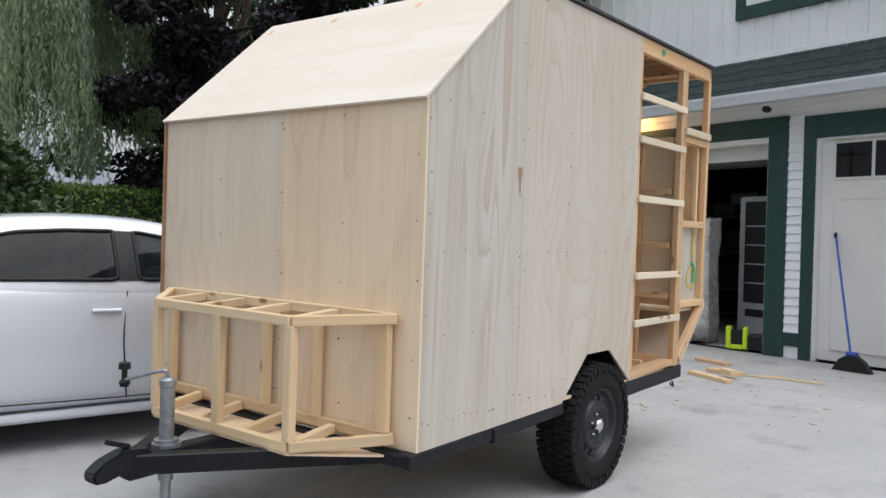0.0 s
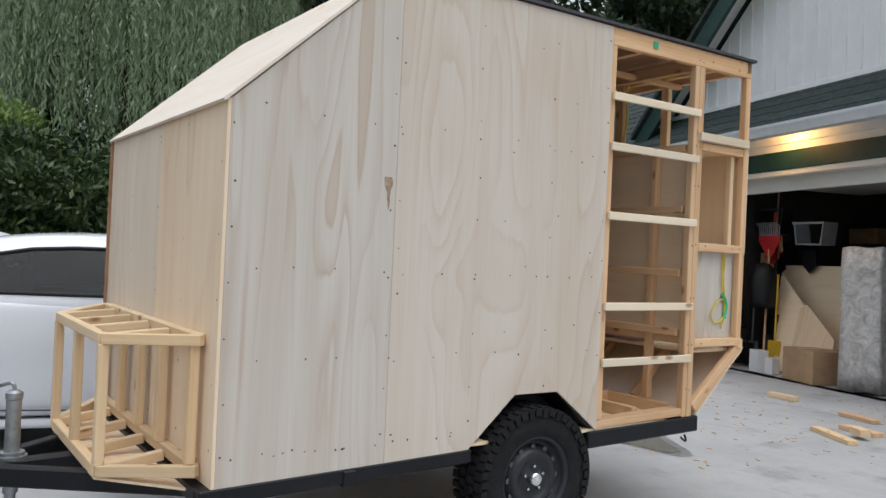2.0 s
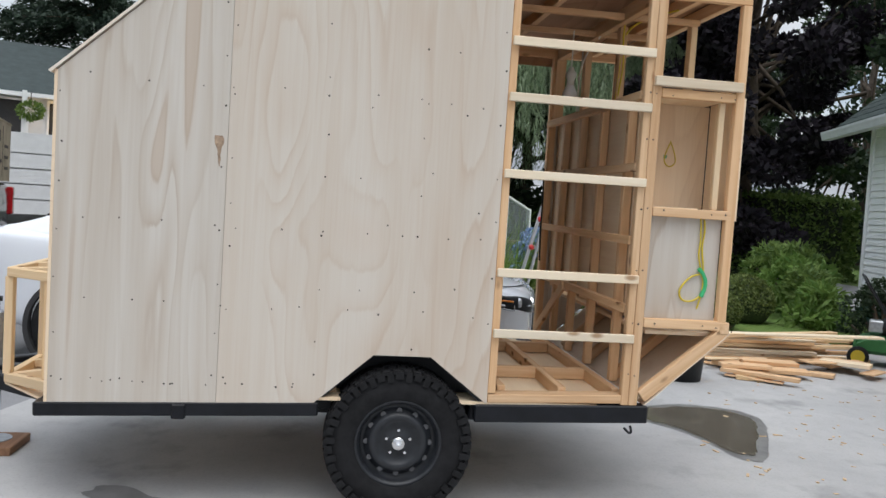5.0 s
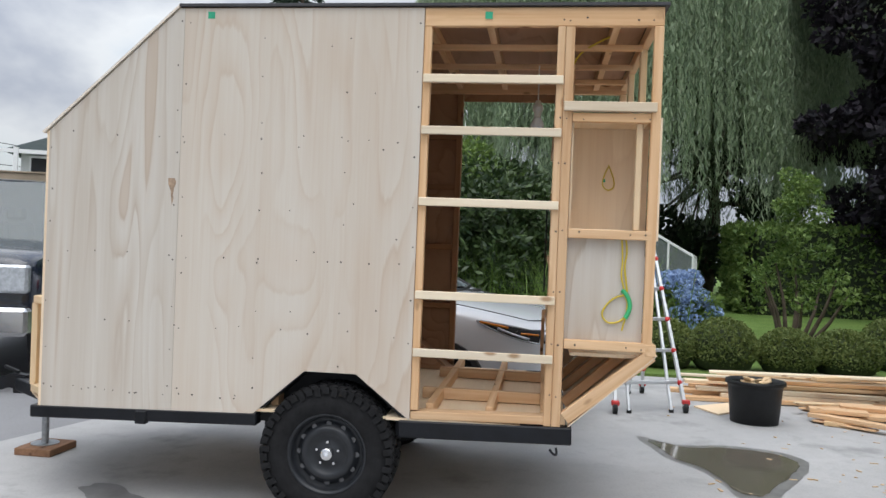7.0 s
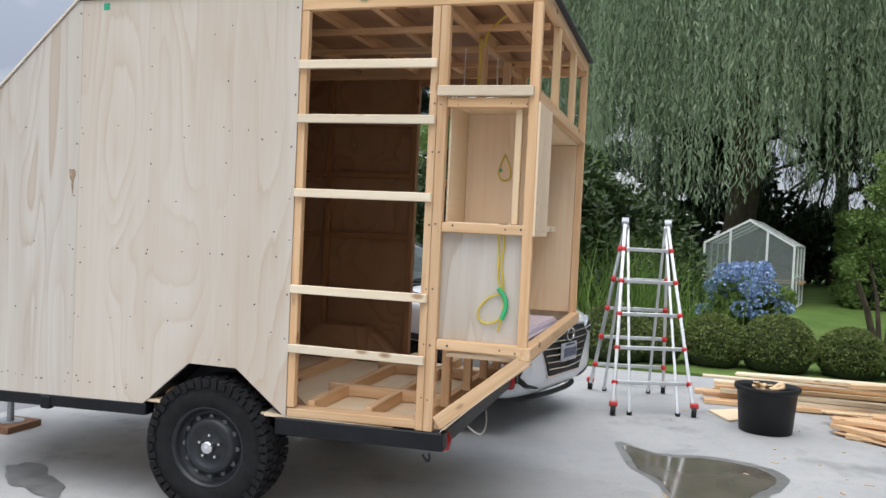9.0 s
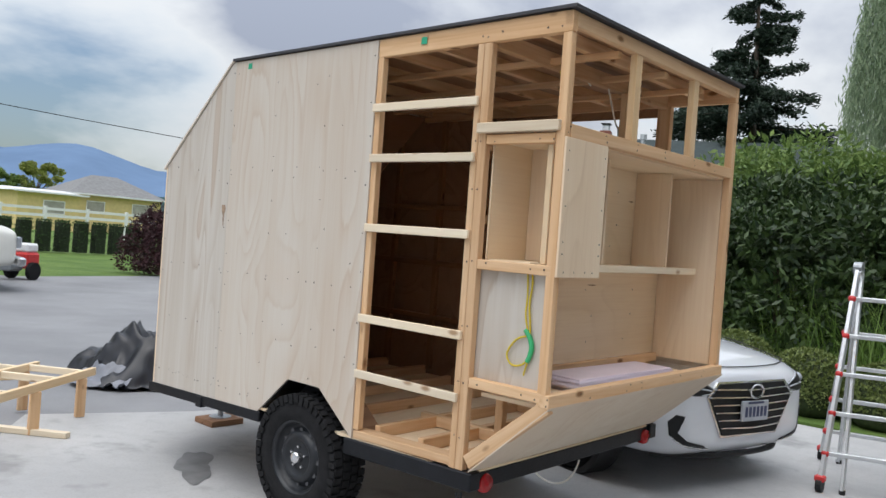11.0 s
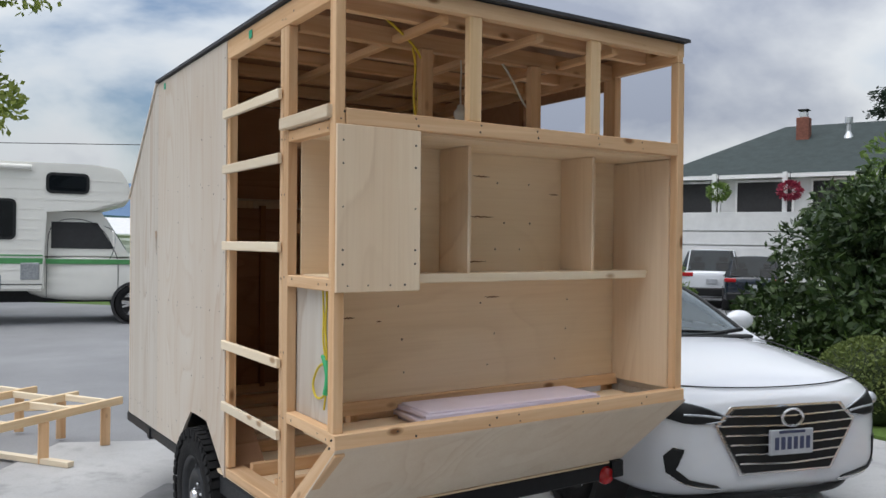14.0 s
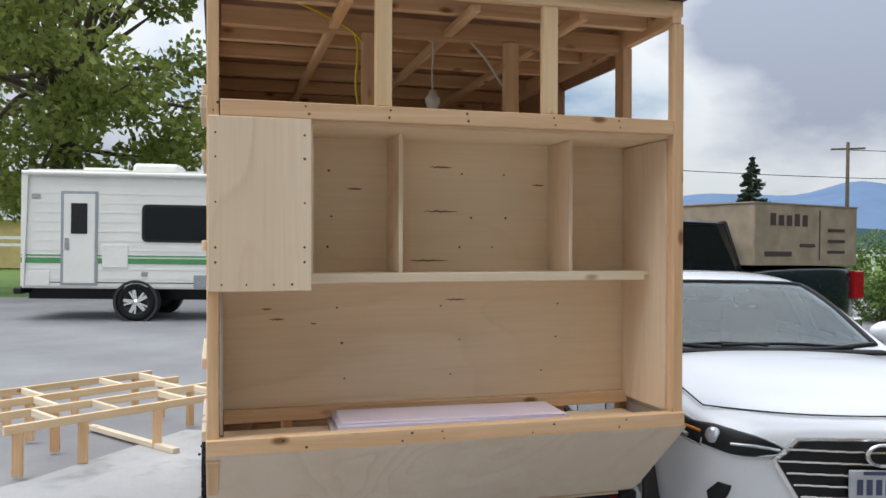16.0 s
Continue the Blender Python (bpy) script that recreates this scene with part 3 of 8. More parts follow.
for i in range(26):
    y = rnd.uniform(0.05, 1.9)
    screw(0.0012, y, rnd.uniform(0.58, 0.60) if not 1.1 < y else rnd.uniform(0.9, 2.4), "x")
for x in (-0.03, -0.45, -0.84, -0.86, -1.3, -1.73):
    z = 0.62
    while z < 1.86:
        screw(x + rnd.uniform(-0.01, 0.01), 0.0128, z, "y")
        z += rnd.uniform(0.2, 0.34)
for z in (1.55, 1.60, 1.75, 1.9, 1.98):
    for x in (-0.03, -0.322):
        screw(x, RY + 0.0112, z, "y")
for x in (-0.05, -0.13, -0.22, -0.28):
    screw(x, RY + 0.0112, 1.475, "y")
for x in (-0.62, -0.9, -1.24, -0.33, -1.5, -0.03):
    for dz in (-0.012, 0.014):
        screw(x + rnd.uniform(-0.01, 0.01), RY + 0.004, 2.066 + dz, "y")
        screw(x + rnd.uniform(-0.1, 0.1), RY + 0.0202, 0.934 + dz, "y")
for x in (-0.5, -0.95, -1.4):
    for z in (1.08, 1.22, 1.36):
        screw(x + rnd.uniform(-0.05, 0.05), 2.7105, z, "y")
for x in (-0.5, -1.0, -1.15):
    for z in (1.60, 1.72, 1.9):
        screw(x + rnd.uniform(-0.05, 0.05), 2.7105, z, "y")
for y in (2.64, 2.67, 2.99, 3.06, 2.75):
    for z in (0.945, 1.476, 2.032, 2.50, 0.70, 1.2, 1.8):
        if y < 2.7 or z in (0.945, 1.476, 2.032, 2.50):
            screw(0.0005 if y < 2.7 or y > 3.07 else 0.0012, y, z + rnd.uniform(-0.012, 0.012), "x")
tagged(part("screw_scatter", bm, SCREW, trailer), "", "", "", "stuff")
# dark slivers in the face veneer of the galley back
bm = bmesh.new()
for x, z, L in ((-0.915, 1.745, 0.075), (-0.862, 1.545, 0.085), (-0.915, 1.925, 0.05), (-0.56, 1.83, 0.035), (-1.34, 1.86, 0.03), (-0.26, 1.32, 0.03), (-0.98, 1.385, 0.045), (-0.22, 1.36, 0.02), (-0.40, 1.30, 0.012)):
    top = [bm.verts.new((x + L * (k / 4 - 1), 2.7104, z + 0.0032 * math.sin(math.pi * k / 8) + 0.003 * math.sin(3 * k))) for k in range(9)]
    low = [bm.verts.new((x + L * (k / 4 - 1), 2.7104, z - 0.0032 * math.sin(math.pi * k / 8) - 0.0006 + 0.003 * math.sin(3 * k))) for k in range(9)]
    bm.faces.new(top + low[::-1])
tagged(part("veneer_sliver", bm, plain("dark_veneer", (0.25, 0.14, 0.07), 0.8, 0, 0.3, 60), trailer), "", "", "", "stuff")
# the big knot, plugs and green marks
bm = bmesh.new()
rk = random.Random(21)
left, right = [], []
for k in range(9):
    f = k / 8
    half = (0.010 + 0.013 * math.sin(math.pi * min(1.0, f * 1.9 + 0.15))) * (1 - f) ** 0.55 + 0.001
    mid = 0.700 + 0.006 * f + rk.uniform(-0.0015, 0.0015)
    zz = 1.682 - 0.135 * f
    left.append(bm.verts.new((0.0014, mid - half * rk.uniform(0.8, 1.15), zz)))
    right.append(bm.verts.new((0.0014, mid + half * rk.uniform(0.8, 1.15), zz)))
bm.faces.new(left + right[::-1])
part("knot", bm, plain("wood_knot", (0.34, 0.24, 0.165), 0.8, 0, 0.45, 45), trailer)
for y, z in ((0.88, 2.51), (2.28, 2.515)):
    box("tag_mark", 0.0005, 0.0022, y - 0.018, y + 0.018, z - 0.018, z + 0.016, GREENTAG, trailer, "green marker scrawl")

box("tag_mark", -0.3455, -0.344, 2.872, 2.888, 1.752, 1.768, GREENTAG, trailer, "green marker scrawl")

# front box frame on the tongue
SH = ((-0.106, -0.004), (-0.416, -0.285), (-1.355, -0.285), (-1.665, -0.004))
for z, h, fall in ((1.016, 0.042, 0.075), (0.530, 0.044, 0.15)):
    for a, b in zip(SH, SH[1:]):
        stick("box_rail", (*a, z + fall * a[1]), (*b, z + fall * b[1]), 0.038, h, FRESH)
    stick("box_rail", (SH[0][0] - 0.03, -0.008, z), (SH[3][0] + 0.03, -0.008, z), 0.042, h, FRESH)
    for x in (-0.42, -0.73, -1.04, -1.35):
        stick("box_cross_rail", (x, -0.04, z - 0.04 * fall), (x, -0.268, z - 0.268 * fall), 0.038, h - 0.004, FRESH)
for x in (-0.42, -1.35, -0.885):
    post("box_post", x, -0.285, 0.508, 0.975, 0.045, 0.038, FRESH)
for x in (-0.15, -0.55, -0.885, -1.22, -1.62):
    post("box_post", x, -0.022, 0.55, 0.994, 0.05, 0.034, FRESH)
bm = bmesh.new()
prism(bm, [(x, y - 0.012) for x, y in SH], "z", 0.455, 0.465)
part("box_floor", bm, PLYF, trailer)

# chassis
for x in (-0.035, W + 0.035):
    beam("chassis_rail", (x, -0.03, 0.452), (x, 1.19, 0.485), 0.076, 0.062, STEEL, trailer, bevel=0.006)
    beam("chassis_rail", (x, 1.91, 0.486), (x, 2.752, 0.503), 0.076, 0.084, STEEL, trailer, bevel=0.006)
    box("chassis_rail", x - 0.20 if x > -1 else x + 0.12, x - 0.12 if x > -1 else x + 0.20, 1.1, 2.0, 0.445, 0.524, STEEL, trailer, "", 0.006)
for y in (-0.005, 0.8, 1.92, 2.70):
    box("chassis_cross_member", W + 0.04, -0.04, y - 0.03, y + 0.03, 0.425 + 0.01 * y, 0.478 + 0.02 * y, STEEL, trailer, "", 0.006)
box("chassis_bracket", -0.03, 0.012, 0.55, 0.61, 0.425, 0.492, STEEL, trailer, "", 0.005)
for x0 in (-0.25, -1.52):
    beam("drawbar", (x0, 0.1, 0.425), (-0.885, -0.70, 0.41), 0.06, 0.08, STEEL, trailer, bevel=0.006)
beam("drawbar", (-0.885, 0.02, 0.415), (-0.885, -0.72, 0.395), 0.075, 0.09, STEEL, trailer, bevel=0.006)
bm = bmesh.new()
prism(bm, [(-0.62, 0.42), (-0.62, 0.51), (-0.73, 0.52), (-0.82, 0.49), (-0.87, 0.45), (-0.86, 0.41), (-0.80, 0.41), (-0.75, 0.44), (-0.7, 0.42)], "x", -0.925, -0.845)
bmesh.ops.bevel(bm, geom=bm.edges[:], offset=0.008, segments=2, affect="EDGES")
part("coupler", bm, STEEL, trailer, "black tow coupler", pose(0, 0, -0.045))
beam("coupler_latch", (-0.885, -0.70, 0.48), (-0.885, -0.80, 0.515), 0.02, 0.02, STEEL, trailer)
jack = part("jack", (lambda b: (lathe(b, ((0.030, 0.36), (0.030, 0.745), (0.034, 0.75), (0.034, 0.775), (0.02, 0.785)), "z", 20, (-0.885, -0.50, 0)), b)[1])(bmesh.new()), ZINC, trailer, "galvanised tongue jack")
bm = bmesh.new()
lathe(bm, ((0.022, 0.088), (0.022, 0.40)), "z", 16, (-0.885, -0.50, 0))
lathe(bm, ((0.085, 0.086), (0.085, 0.093)), "z", 20, (-0.885, -0.50, 0))
part("jack_foot", bm, ZINC, jack)
bm = bmesh.new()
lathe(bm, ((0.06, 0.50), (0.06, 0.515), (0.05, 0.515), (0.05, 0.53)), "z", 20, (-0.885, -0.50, 0))
part("jack_plate", bm, ZINC, jack)
tube("jack_crank", [(-0.885, -0.50, 0.79), (-0.885, -0.50, 0.81), (-0.90, -0.52, 0.815), (-1.02, -0.56, 0.775), (-1.07, -0.58, 0.76)], 0.008, ZINC, jack)
bm = bmesh.new()
lathe(bm, ((0.018, 0.0), (0.024, 0.02), (0.012, 0.03), (0.012, 0.07), (0.026, 0.075), (0.024, 0.10)), "z", 14, (-1.08, -0.58, 0.73))
part("crank_knob", bm, BLACKPL, jack)
jack.matrix_basis = pose(-0.02, -0.02, -0.055)
tagged(box("jack_block", -1.03, -0.74, -0.62, -0.38, 0.001, 0.045, lumber("old_wood", (0.30, 0.17, 0.10), (0.19, 0.10, 0.06), (0.08, 0.04, 0.02)), None, "", 0.004), "worn reddish-brown wood block under the trailer jack", "block")
for x in (-0.14, W + 0.10):
    bm = bmesh.new()
    lathe(bm, ((0.0, 0.0), (0.046, 0.0), (0.046, 0.03), (0.038, 0.045), (0.0, 0.05)), "y", 20, (x, 2.70, 0.475))
    part("tail_light", bm, REDLENS, trailer, "round red tail light", smooth=True)
tube("cable", [(-0.55, 2.73, 0.45), (-0.6, 2.76, 0.40), (-0.75, 2.77, 0.37), (-0.9, 2.75, 0.41), (-0.95, 2.73, 0.45)], 0.005, WHITEWIRE, trailer)
tube("cable", [(-0.03, 2.68, 0.44), (-0.02, 2.69, 0.41), (-0.02, 2.67, 0.405), (-0.03, 2.65, 0.43)], 0.006, STEEL, trailer)


def wheel(side, x):
    """Off-road tyre on a black steel rim; side is the way it faces along x."""
    w = empty("wheel", pose(x, 1.562, 0.342 if side > 0 else 0.32))
    w.parent = trailer
    bm = bmesh.new()
    s = side
    lathe(bm, [(r, h * s) for r, h in ((0.195, -0.20), (0.25, -0.218), (0.315, -0.205), (0.330, -0.18), (0.333, -0.11), (0.330, -0.04), (0.315, -0.014), (0.25, 0.0), (0.205, -0.006), (0.192, -0.02))], "x", 56, (0, 0, 0), True)
    part("tyre", bm, RUBBER, w, "chunky black off-road tyre", smooth=True)
    bm = bmesh.new()
    rw = random.Random(3)
    for i in range(46):
        a = 2 * math.pi * i / 46
        for k, (h0, h1) in enumerate(((-0.212, -0.165), (-0.155, -0.115), (-0.105, -0.06), (-0.052, -0.006))):
            m = pose(0, 0, 0, math.degrees(a) + 4 * (k % 2) + rw.uniform(-0.8, 0.8))
            out = 0.343 if k in (1, 2) else 0.339
            add_box(bm, min(h0 * s, h1 * s), max(h0 * s, h1 * s), -0.0165, 0.0165, 0.322, out, m)
        m = pose(0, 0, 0, math.degrees(a) + 2)
        if i % 2:
            add_box(bm, min(-0.012 * s, 0.001 * s), max(-0.012 * s, 0.001 * s), -0.014, 0.014, 0.288, 0.333, m)
        else:
            add_box(bm, min(-0.012 * s, 0.0005 * s), max(-0.012 * s, 0.0005 * s), -0.017, 0.017, 0.30, 0.334, m)
    tagged(part("tread", bm, RUBBER, w), kind="stuff")
    bm = bmesh.new()
    lathe(bm, [(r, h * s) for r, h in ((0.0, -0.045), (0.055, -0.043), (0.075, -0.055), (0.10, -0.03), (0.118, -0.022), (0.135, -0.032), (0.150, -0.062), (0.172, -0.078), (0.180, -0.03), (0.190, -0.016), (0.200, -0.010), (0.202, -0.03), (0.19, -0.15), (0.0, -0.15))], "x", 40)
    rim = part("rim", bm, RIM, w, "black steel rim", smooth=True)
    bm = bmesh.new()
    for i in range(12):
        a = 2 * math.pi * i / 12
        lathe(bm, ((0.013, -0.0475 * s), (0.013, -0.0445 * s)), "x", 10, (0, 0.146 * math.cos(a), 0.146 * math.sin(a)))
    tagged(part("vent_holes", bm, plain("rim_hole", (0.09, 0.09, 0.095), 0.9), rim), kind="stuff")
    bm = bmesh.new()
    lathe(bm, [(r, h * s) for r, h in ((0.0, 0.0), (0.018, 0.0), (0.024, -0.003), (0.030, -0.004), (0.030, -0.05))], "x", 20)
    part("hub_cap", bm, CHROME, rim, "chrome hub cap", smooth=True)
    for i in range(5):
        a = 2 * math.pi * (i + 0.25) / 5
        bm = bmesh.new()
        lathe(bm, [(r, h * s) for r, h in ((0.0, -0.026), (0.007, -0.027), (0.0095, -0.034), (0.0095, -0.055))], "x", 6, (0, 0.057 * math.cos(a), 0.057 * math.sin(a)))
        part("lug_nut", bm, CHROME, rim, "chrome lug nut")
    return w


wheel(1, 0.035)
wheel(-1, W - 0.035)
bm = bmesh.new()
lathe(bm, ((0.03, W + 0.1), (0.03, -0.1)), "x", 16, (0, 1.562, 0.345))
part("axle", bm, STEEL, trailer)
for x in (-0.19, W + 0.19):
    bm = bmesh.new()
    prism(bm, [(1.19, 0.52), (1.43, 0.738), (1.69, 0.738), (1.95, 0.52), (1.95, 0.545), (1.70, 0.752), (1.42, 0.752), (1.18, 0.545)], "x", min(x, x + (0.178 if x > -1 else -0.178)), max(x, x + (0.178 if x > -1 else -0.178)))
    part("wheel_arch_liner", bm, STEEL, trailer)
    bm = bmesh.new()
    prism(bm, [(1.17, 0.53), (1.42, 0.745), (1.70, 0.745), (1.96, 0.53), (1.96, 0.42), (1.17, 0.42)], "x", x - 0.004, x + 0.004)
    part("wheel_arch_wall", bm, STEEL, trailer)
    # wheel cover in the plywood that has the inside shade coloured in
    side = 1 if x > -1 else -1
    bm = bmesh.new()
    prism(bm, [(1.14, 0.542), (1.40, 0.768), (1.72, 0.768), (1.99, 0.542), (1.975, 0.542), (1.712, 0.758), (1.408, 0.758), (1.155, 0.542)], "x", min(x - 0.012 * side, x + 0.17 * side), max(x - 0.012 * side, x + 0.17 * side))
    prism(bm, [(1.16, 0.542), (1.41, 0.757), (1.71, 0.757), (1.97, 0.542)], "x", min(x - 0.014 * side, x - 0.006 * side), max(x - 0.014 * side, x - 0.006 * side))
    part("wheel_box", bm, PLYSHADE, trailer, "plywood box over the wheel, coloured red-brown for the shaded inside")

# cables and the hanging bulb
tube("coil_cable", [(-0.040, 2.975, 1.452), (-0.036, 2.985, 1.40), (-0.036, 2.97, 1.33), (-0.036, 2.985, 1.24), (-0.034, 2.99, 1.19), (-0.034, 2.93, 1.18), (-0.034, 2.885, 1.13), (-0.034, 2.87, 1.09), (-0.034, 2.90, 1.05), (-0.034, 2.96, 1.06), (-0.034, 2.995, 1.10), (-0.034, 3.0, 1.16), (-0.034, 2.97, 1.20)], 0.0045, YELLOWWIRE, trailer, "yellow cable hanging in a loop")
tube("coil_cable", [(-0.034, 2.955, 1.455), (-0.034, 2.965, 1.35), (-0.034, 2.955, 1.28), (-0.034, 2.98, 1.2), (-0.034, 3.0, 1.13), (-0.034, 2.97, 1.02)], 0.004, YELLOWWIRE, trailer)
tube("cable_tape", [(-0.033, 2.965, 1.215), (-0.032, 2.99, 1.19), (-0.032, 3.005, 1.15), (-0.032, 3.0, 1.11), (-0.032, 2.985, 1.08)], 0.011, GREENWIRE, trailer, "green tape round the cable")
tube("cable", [(-0.338, 2.9, 1.83), (-0.337, 2.86, 1.75), (-0.337, 2.90, 1.70), (-0.337, 2.95, 1.74), (-0.338, 2.90, 1.84)], 0.003, YELLOWWIRE, trailer)
tube("cable", [(-0.56, 2.69, 2.46), (-0.585, 2.69, 2.40), (-0.56, 2.70, 2.25), (-0.59, 2.69, 2.10), (-0.60, 2.69, 2.05)], 0.005, YELLOWWIRE, trailer)
tube("cable", [(-0.30, 2.9, 2.50), (-0.5, 2.75, 2.48), (-0.62, 2.7, 2.40), (-0.585, 2.69, 2.3), (-0.60, 2.68, 2.06)], 0.005, YELLOWWIRE, trailer)
tube("cable", [(-1.05, 2.68, 2.45), (-1.12, 2.66, 2.40), (-1.20, 2.65, 2.28), (-1.26, 2.66, 2.24), (-1.25, 2.68, 2.36), (-1.26, 2.68, 2.44)], 0.005, WHITEWIRE, trailer)
tube("cable", [(-1.22, 2.66, 2.27), (-1.24, 2.66, 2.15), (-1.22, 2.66, 2.04)], 0.006, WHITEWIRE, trailer)
tube("cable", [(-0.78, 2.69, 2.47), (-0.86, 2.66, 2.46), (-0.90, 2.66, 2.44)], 0.004, WHITEWIRE, trailer)
tube("cable", [(-1.70, 2.60, 1.72), (-1.66, 2.60, 1.5), (-1.68, 2.60, 1.3), (-1.64, 2.60, 1.1)], 0.006, BLACKPL, trailer)
bulb = empty("hanging_bulb", LEAN @ pose(-0.93, 2.52, 2.10))
tagged(bulb, "bare white bulb hanging on a cable from the camper ceiling", "light bulb")
tube("bulb_cable", [(0, 0, 0.17), (0.004, 0, 0.25), (-0.003, 0, 0.32), (0, 0, 0.38)], 0.004, WHITEWIRE, bulb)
bm = bmesh.new()
lathe(bm, ((0.0, 0.175), (0.014, 0.172), (0.020, 0.15), (0.032, 0.14), (0.032, 0.12), (0.022, 0.10), (0.022, 0.07)), "z", 20)
part("socket", bm, WHITEWIRE, bulb, smooth=True)
bm = bmesh.new()
lathe(bm, ((0.02, 0.075), (0.026, 0.06), (0.040, 0.03), (0.042, 0.01), (0.034, -0.015), (0.018, -0.028), (0.0, -0.032)), "z", 20)
part("bulb", bm, plain("white_bulb", (0.85, 0.85, 0.84), 0.25, 0, 0.02), bulb, smooth=True)
# tub lid lying in the galley
bm = bmesh.new()
add_box(bm, -0.46, 0.46, -0.14, 0.14, -0.03, 0.028)
bmesh.ops.bevel(bm, geom=bm.edges[:], offset=0.02, segments=3, affect="EDGES")
lid = part("storage_tub", bm, TRANSL, None, m=LEAN @ pose(-0.90, 2.90, 0.932, 0, 0, -3), smooth=True)
tagged(lid, "milky pinkish plastic storage tub lying in the galley", "storage tub")
bm = bmesh.new()
add_box(bm, -0.43, 0.43, -0.115, 0.115, 0.026, 0.036)
bmesh.ops.bevel(bm, geom=bm.edges[:], offset=0.004, segments=1, affect="EDGES")
part("lid_rim", bm, TRANSL, lid)
bm = bmesh.new()
add_box(bm, W + 0.06, -0.06, 2.73, 3.07, 0.885, 0.902)
part("galley_floor", bm, PLYX, trailer)

# ---- house with garage ----
HM = pose(-0.03, 7.62, 0, 0, 0, -14.9) @ Matrix.Scale(1.03, 4)
house = tagged(empty("house", HM), "white clapboard house with dark green trim and an open garage", "house")
SIDING = plain("white_clapboard", (0.82, 0.83, 0.84), 0.5, 0, 0.05, 2.5)
# near-black colour puts the darkness of the unlit garage into its surfaces
GARAGESHADE = plain("garage_wall_shade", (0.04, 0.037, 0.035), 0.85, 0, 0.3, 2)


def shingles():
    mat, nt, b = material("grey_green_shingle", 0.85, 0, 0.25)
    v = coords(nt, (1, 1, 1))
    c = ramp(nt, noise_tex(nt, v, 14, 4), ((0.3, (0.022, 0.036, 0.035)), (0.7, (0.060, 0.076, 0.074))))
    oi = nt.nodes.new("ShaderNodeObjectInfo")
    c = mix(nt, 1.0, c, ramp(nt, oi.outputs["Random"], ((0, (0.75, 0.75, 0.75)), (1, (1.15, 1.15, 1.1)))), "MULTIPLY")
    nt.links.new(c, b.inputs["Base Color"])
    bump(nt, b, noise_tex(nt, v, 160, 2), 0.4, 0.004)
    return mat


SHINGLE = shingles()


def wall_holes(name, u0, u1, z0, z1, v0, v1, holes, mat, parent, label=""):
    """A wall along u with rectangular holes (u0, u1, z0, z1)."""
    bm = bmesh.new()
    us = sorted({u0, u1, *(h[0] for h in holes), *(h[1] for h in holes)})
    zs = sorted({z0, z1, *(h[2] for h in holes), *(h[3] for h in holes)})
    for a, b in zip(us, us[1:]):
        for c, d in zip(zs, zs[1:]):
            if not any(h[0] <= a and b <= h[1] and h[2] <= c and d <= h[3] for h in holes):
                add_box(bm, a, b, v0, v1, c, d)
    bmesh.ops.remove_doubles(bm, verts=bm.verts, dist=1e-5)
    return part(name, bm, mat, parent, label)


G1 = (-4.22, -0.95, 0.0, 2.56)   # open garage bay
G2 = (-0.33, 2.75, 0.0, 2.52)    # closed garage door
D1 = (-5.85, -5.10, 0.0, 2.16)   # side door
wall = wall_holes("front_wall", -8.7, 4.2, -0.1, 3.28, 0.0, 0.16, (G1, G2, D1, (-7.48, -7.02, 1.90, 2.62)), SIDING, house)
# clapboards: wedge-shaped, each one its own board
board_mesh = {}


def clapboard(u0, u1, z, parent, h=0.104, v=0.0):
    key = round(u1 - u0, 3)
    if key not in board_mesh:
        bm = bmesh.new()
        L = u1 - u0
        vs = [bm.verts.new(p) for p in ((0, 0, 0), (L, 0, 0), (L, -0.026, 0), (0, -0.026, 0), (0, 0, h), (L, 0, h), (L, -0.006, h), (0, -0.006, h))]
        for f in ((0, 3, 2, 1), (4, 5, 6, 7), (3, 7, 6, 2), (0, 4, 7, 3), (1, 2, 6, 5)):
            bm.faces.new([vs[i] for i in f])
        me = bpy.data.meshes.new("clapboard")
        bm.to_mesh(me)
        bm.free()
        me.materials.append(SIDING)
        board_mesh[key] = me
    return link("clapboard", board_mesh[key], None, parent, m=pose(u0, v, z))


z = 0.30
while z < 3.14:
    segs = [(-8.62, 4.2)]
    for h in ((G1[0] - 0.36, G1[1] + 0.27, 0, 2.83), (G2[0] - 0.16, G2[1] + 0.3, 0, 2.83), (D1[0] - 0.11, D1[1] + 0.10, 0, 2.26), (-7.62, -6.88, 1.78, 2.74), (-5.00, -4.84, 0, 9)):
        out = []
        for a, b in segs:
            if h[2] < z + 0.10 and h[3] > z and h[0] < b and h[1] > a:
                if h[0] > a:
                    out.append((a, h[0]))
                if h[1] < b:
                    out.append((h[1], b))
            else:
                out.append((a, b))
        segs = out
    for a, b in segs:
        if b - a > 0.05:
            clapboard(a, b, z, wall)
    z += 0.105
# trims
for u0, u1, z0, z1 in ((G1[0] - 0.36, G1[0] - 0.09, 0.0, 2.83), (G1[1] + 0.02, G1[1] + 0.27, 0.0, 2.83), (G1[0] - 0.09, G1[1] + 0.02, 2.60, 2.83),
                       (G2[0] - 0.16, G2[0] - 0.02, 0.0, 2.80), (G2[0] - 0.02, G2[1] + 0.02, 2.54, 2.80), (G2[1] + 0.02, G2[1] + 0.3, 0.0, 2.80)):
    box("door_trim", u0, u1, -0.035, 0.10, z0, z1, GREENTRIM, house, "dark green door trim", 0.006)
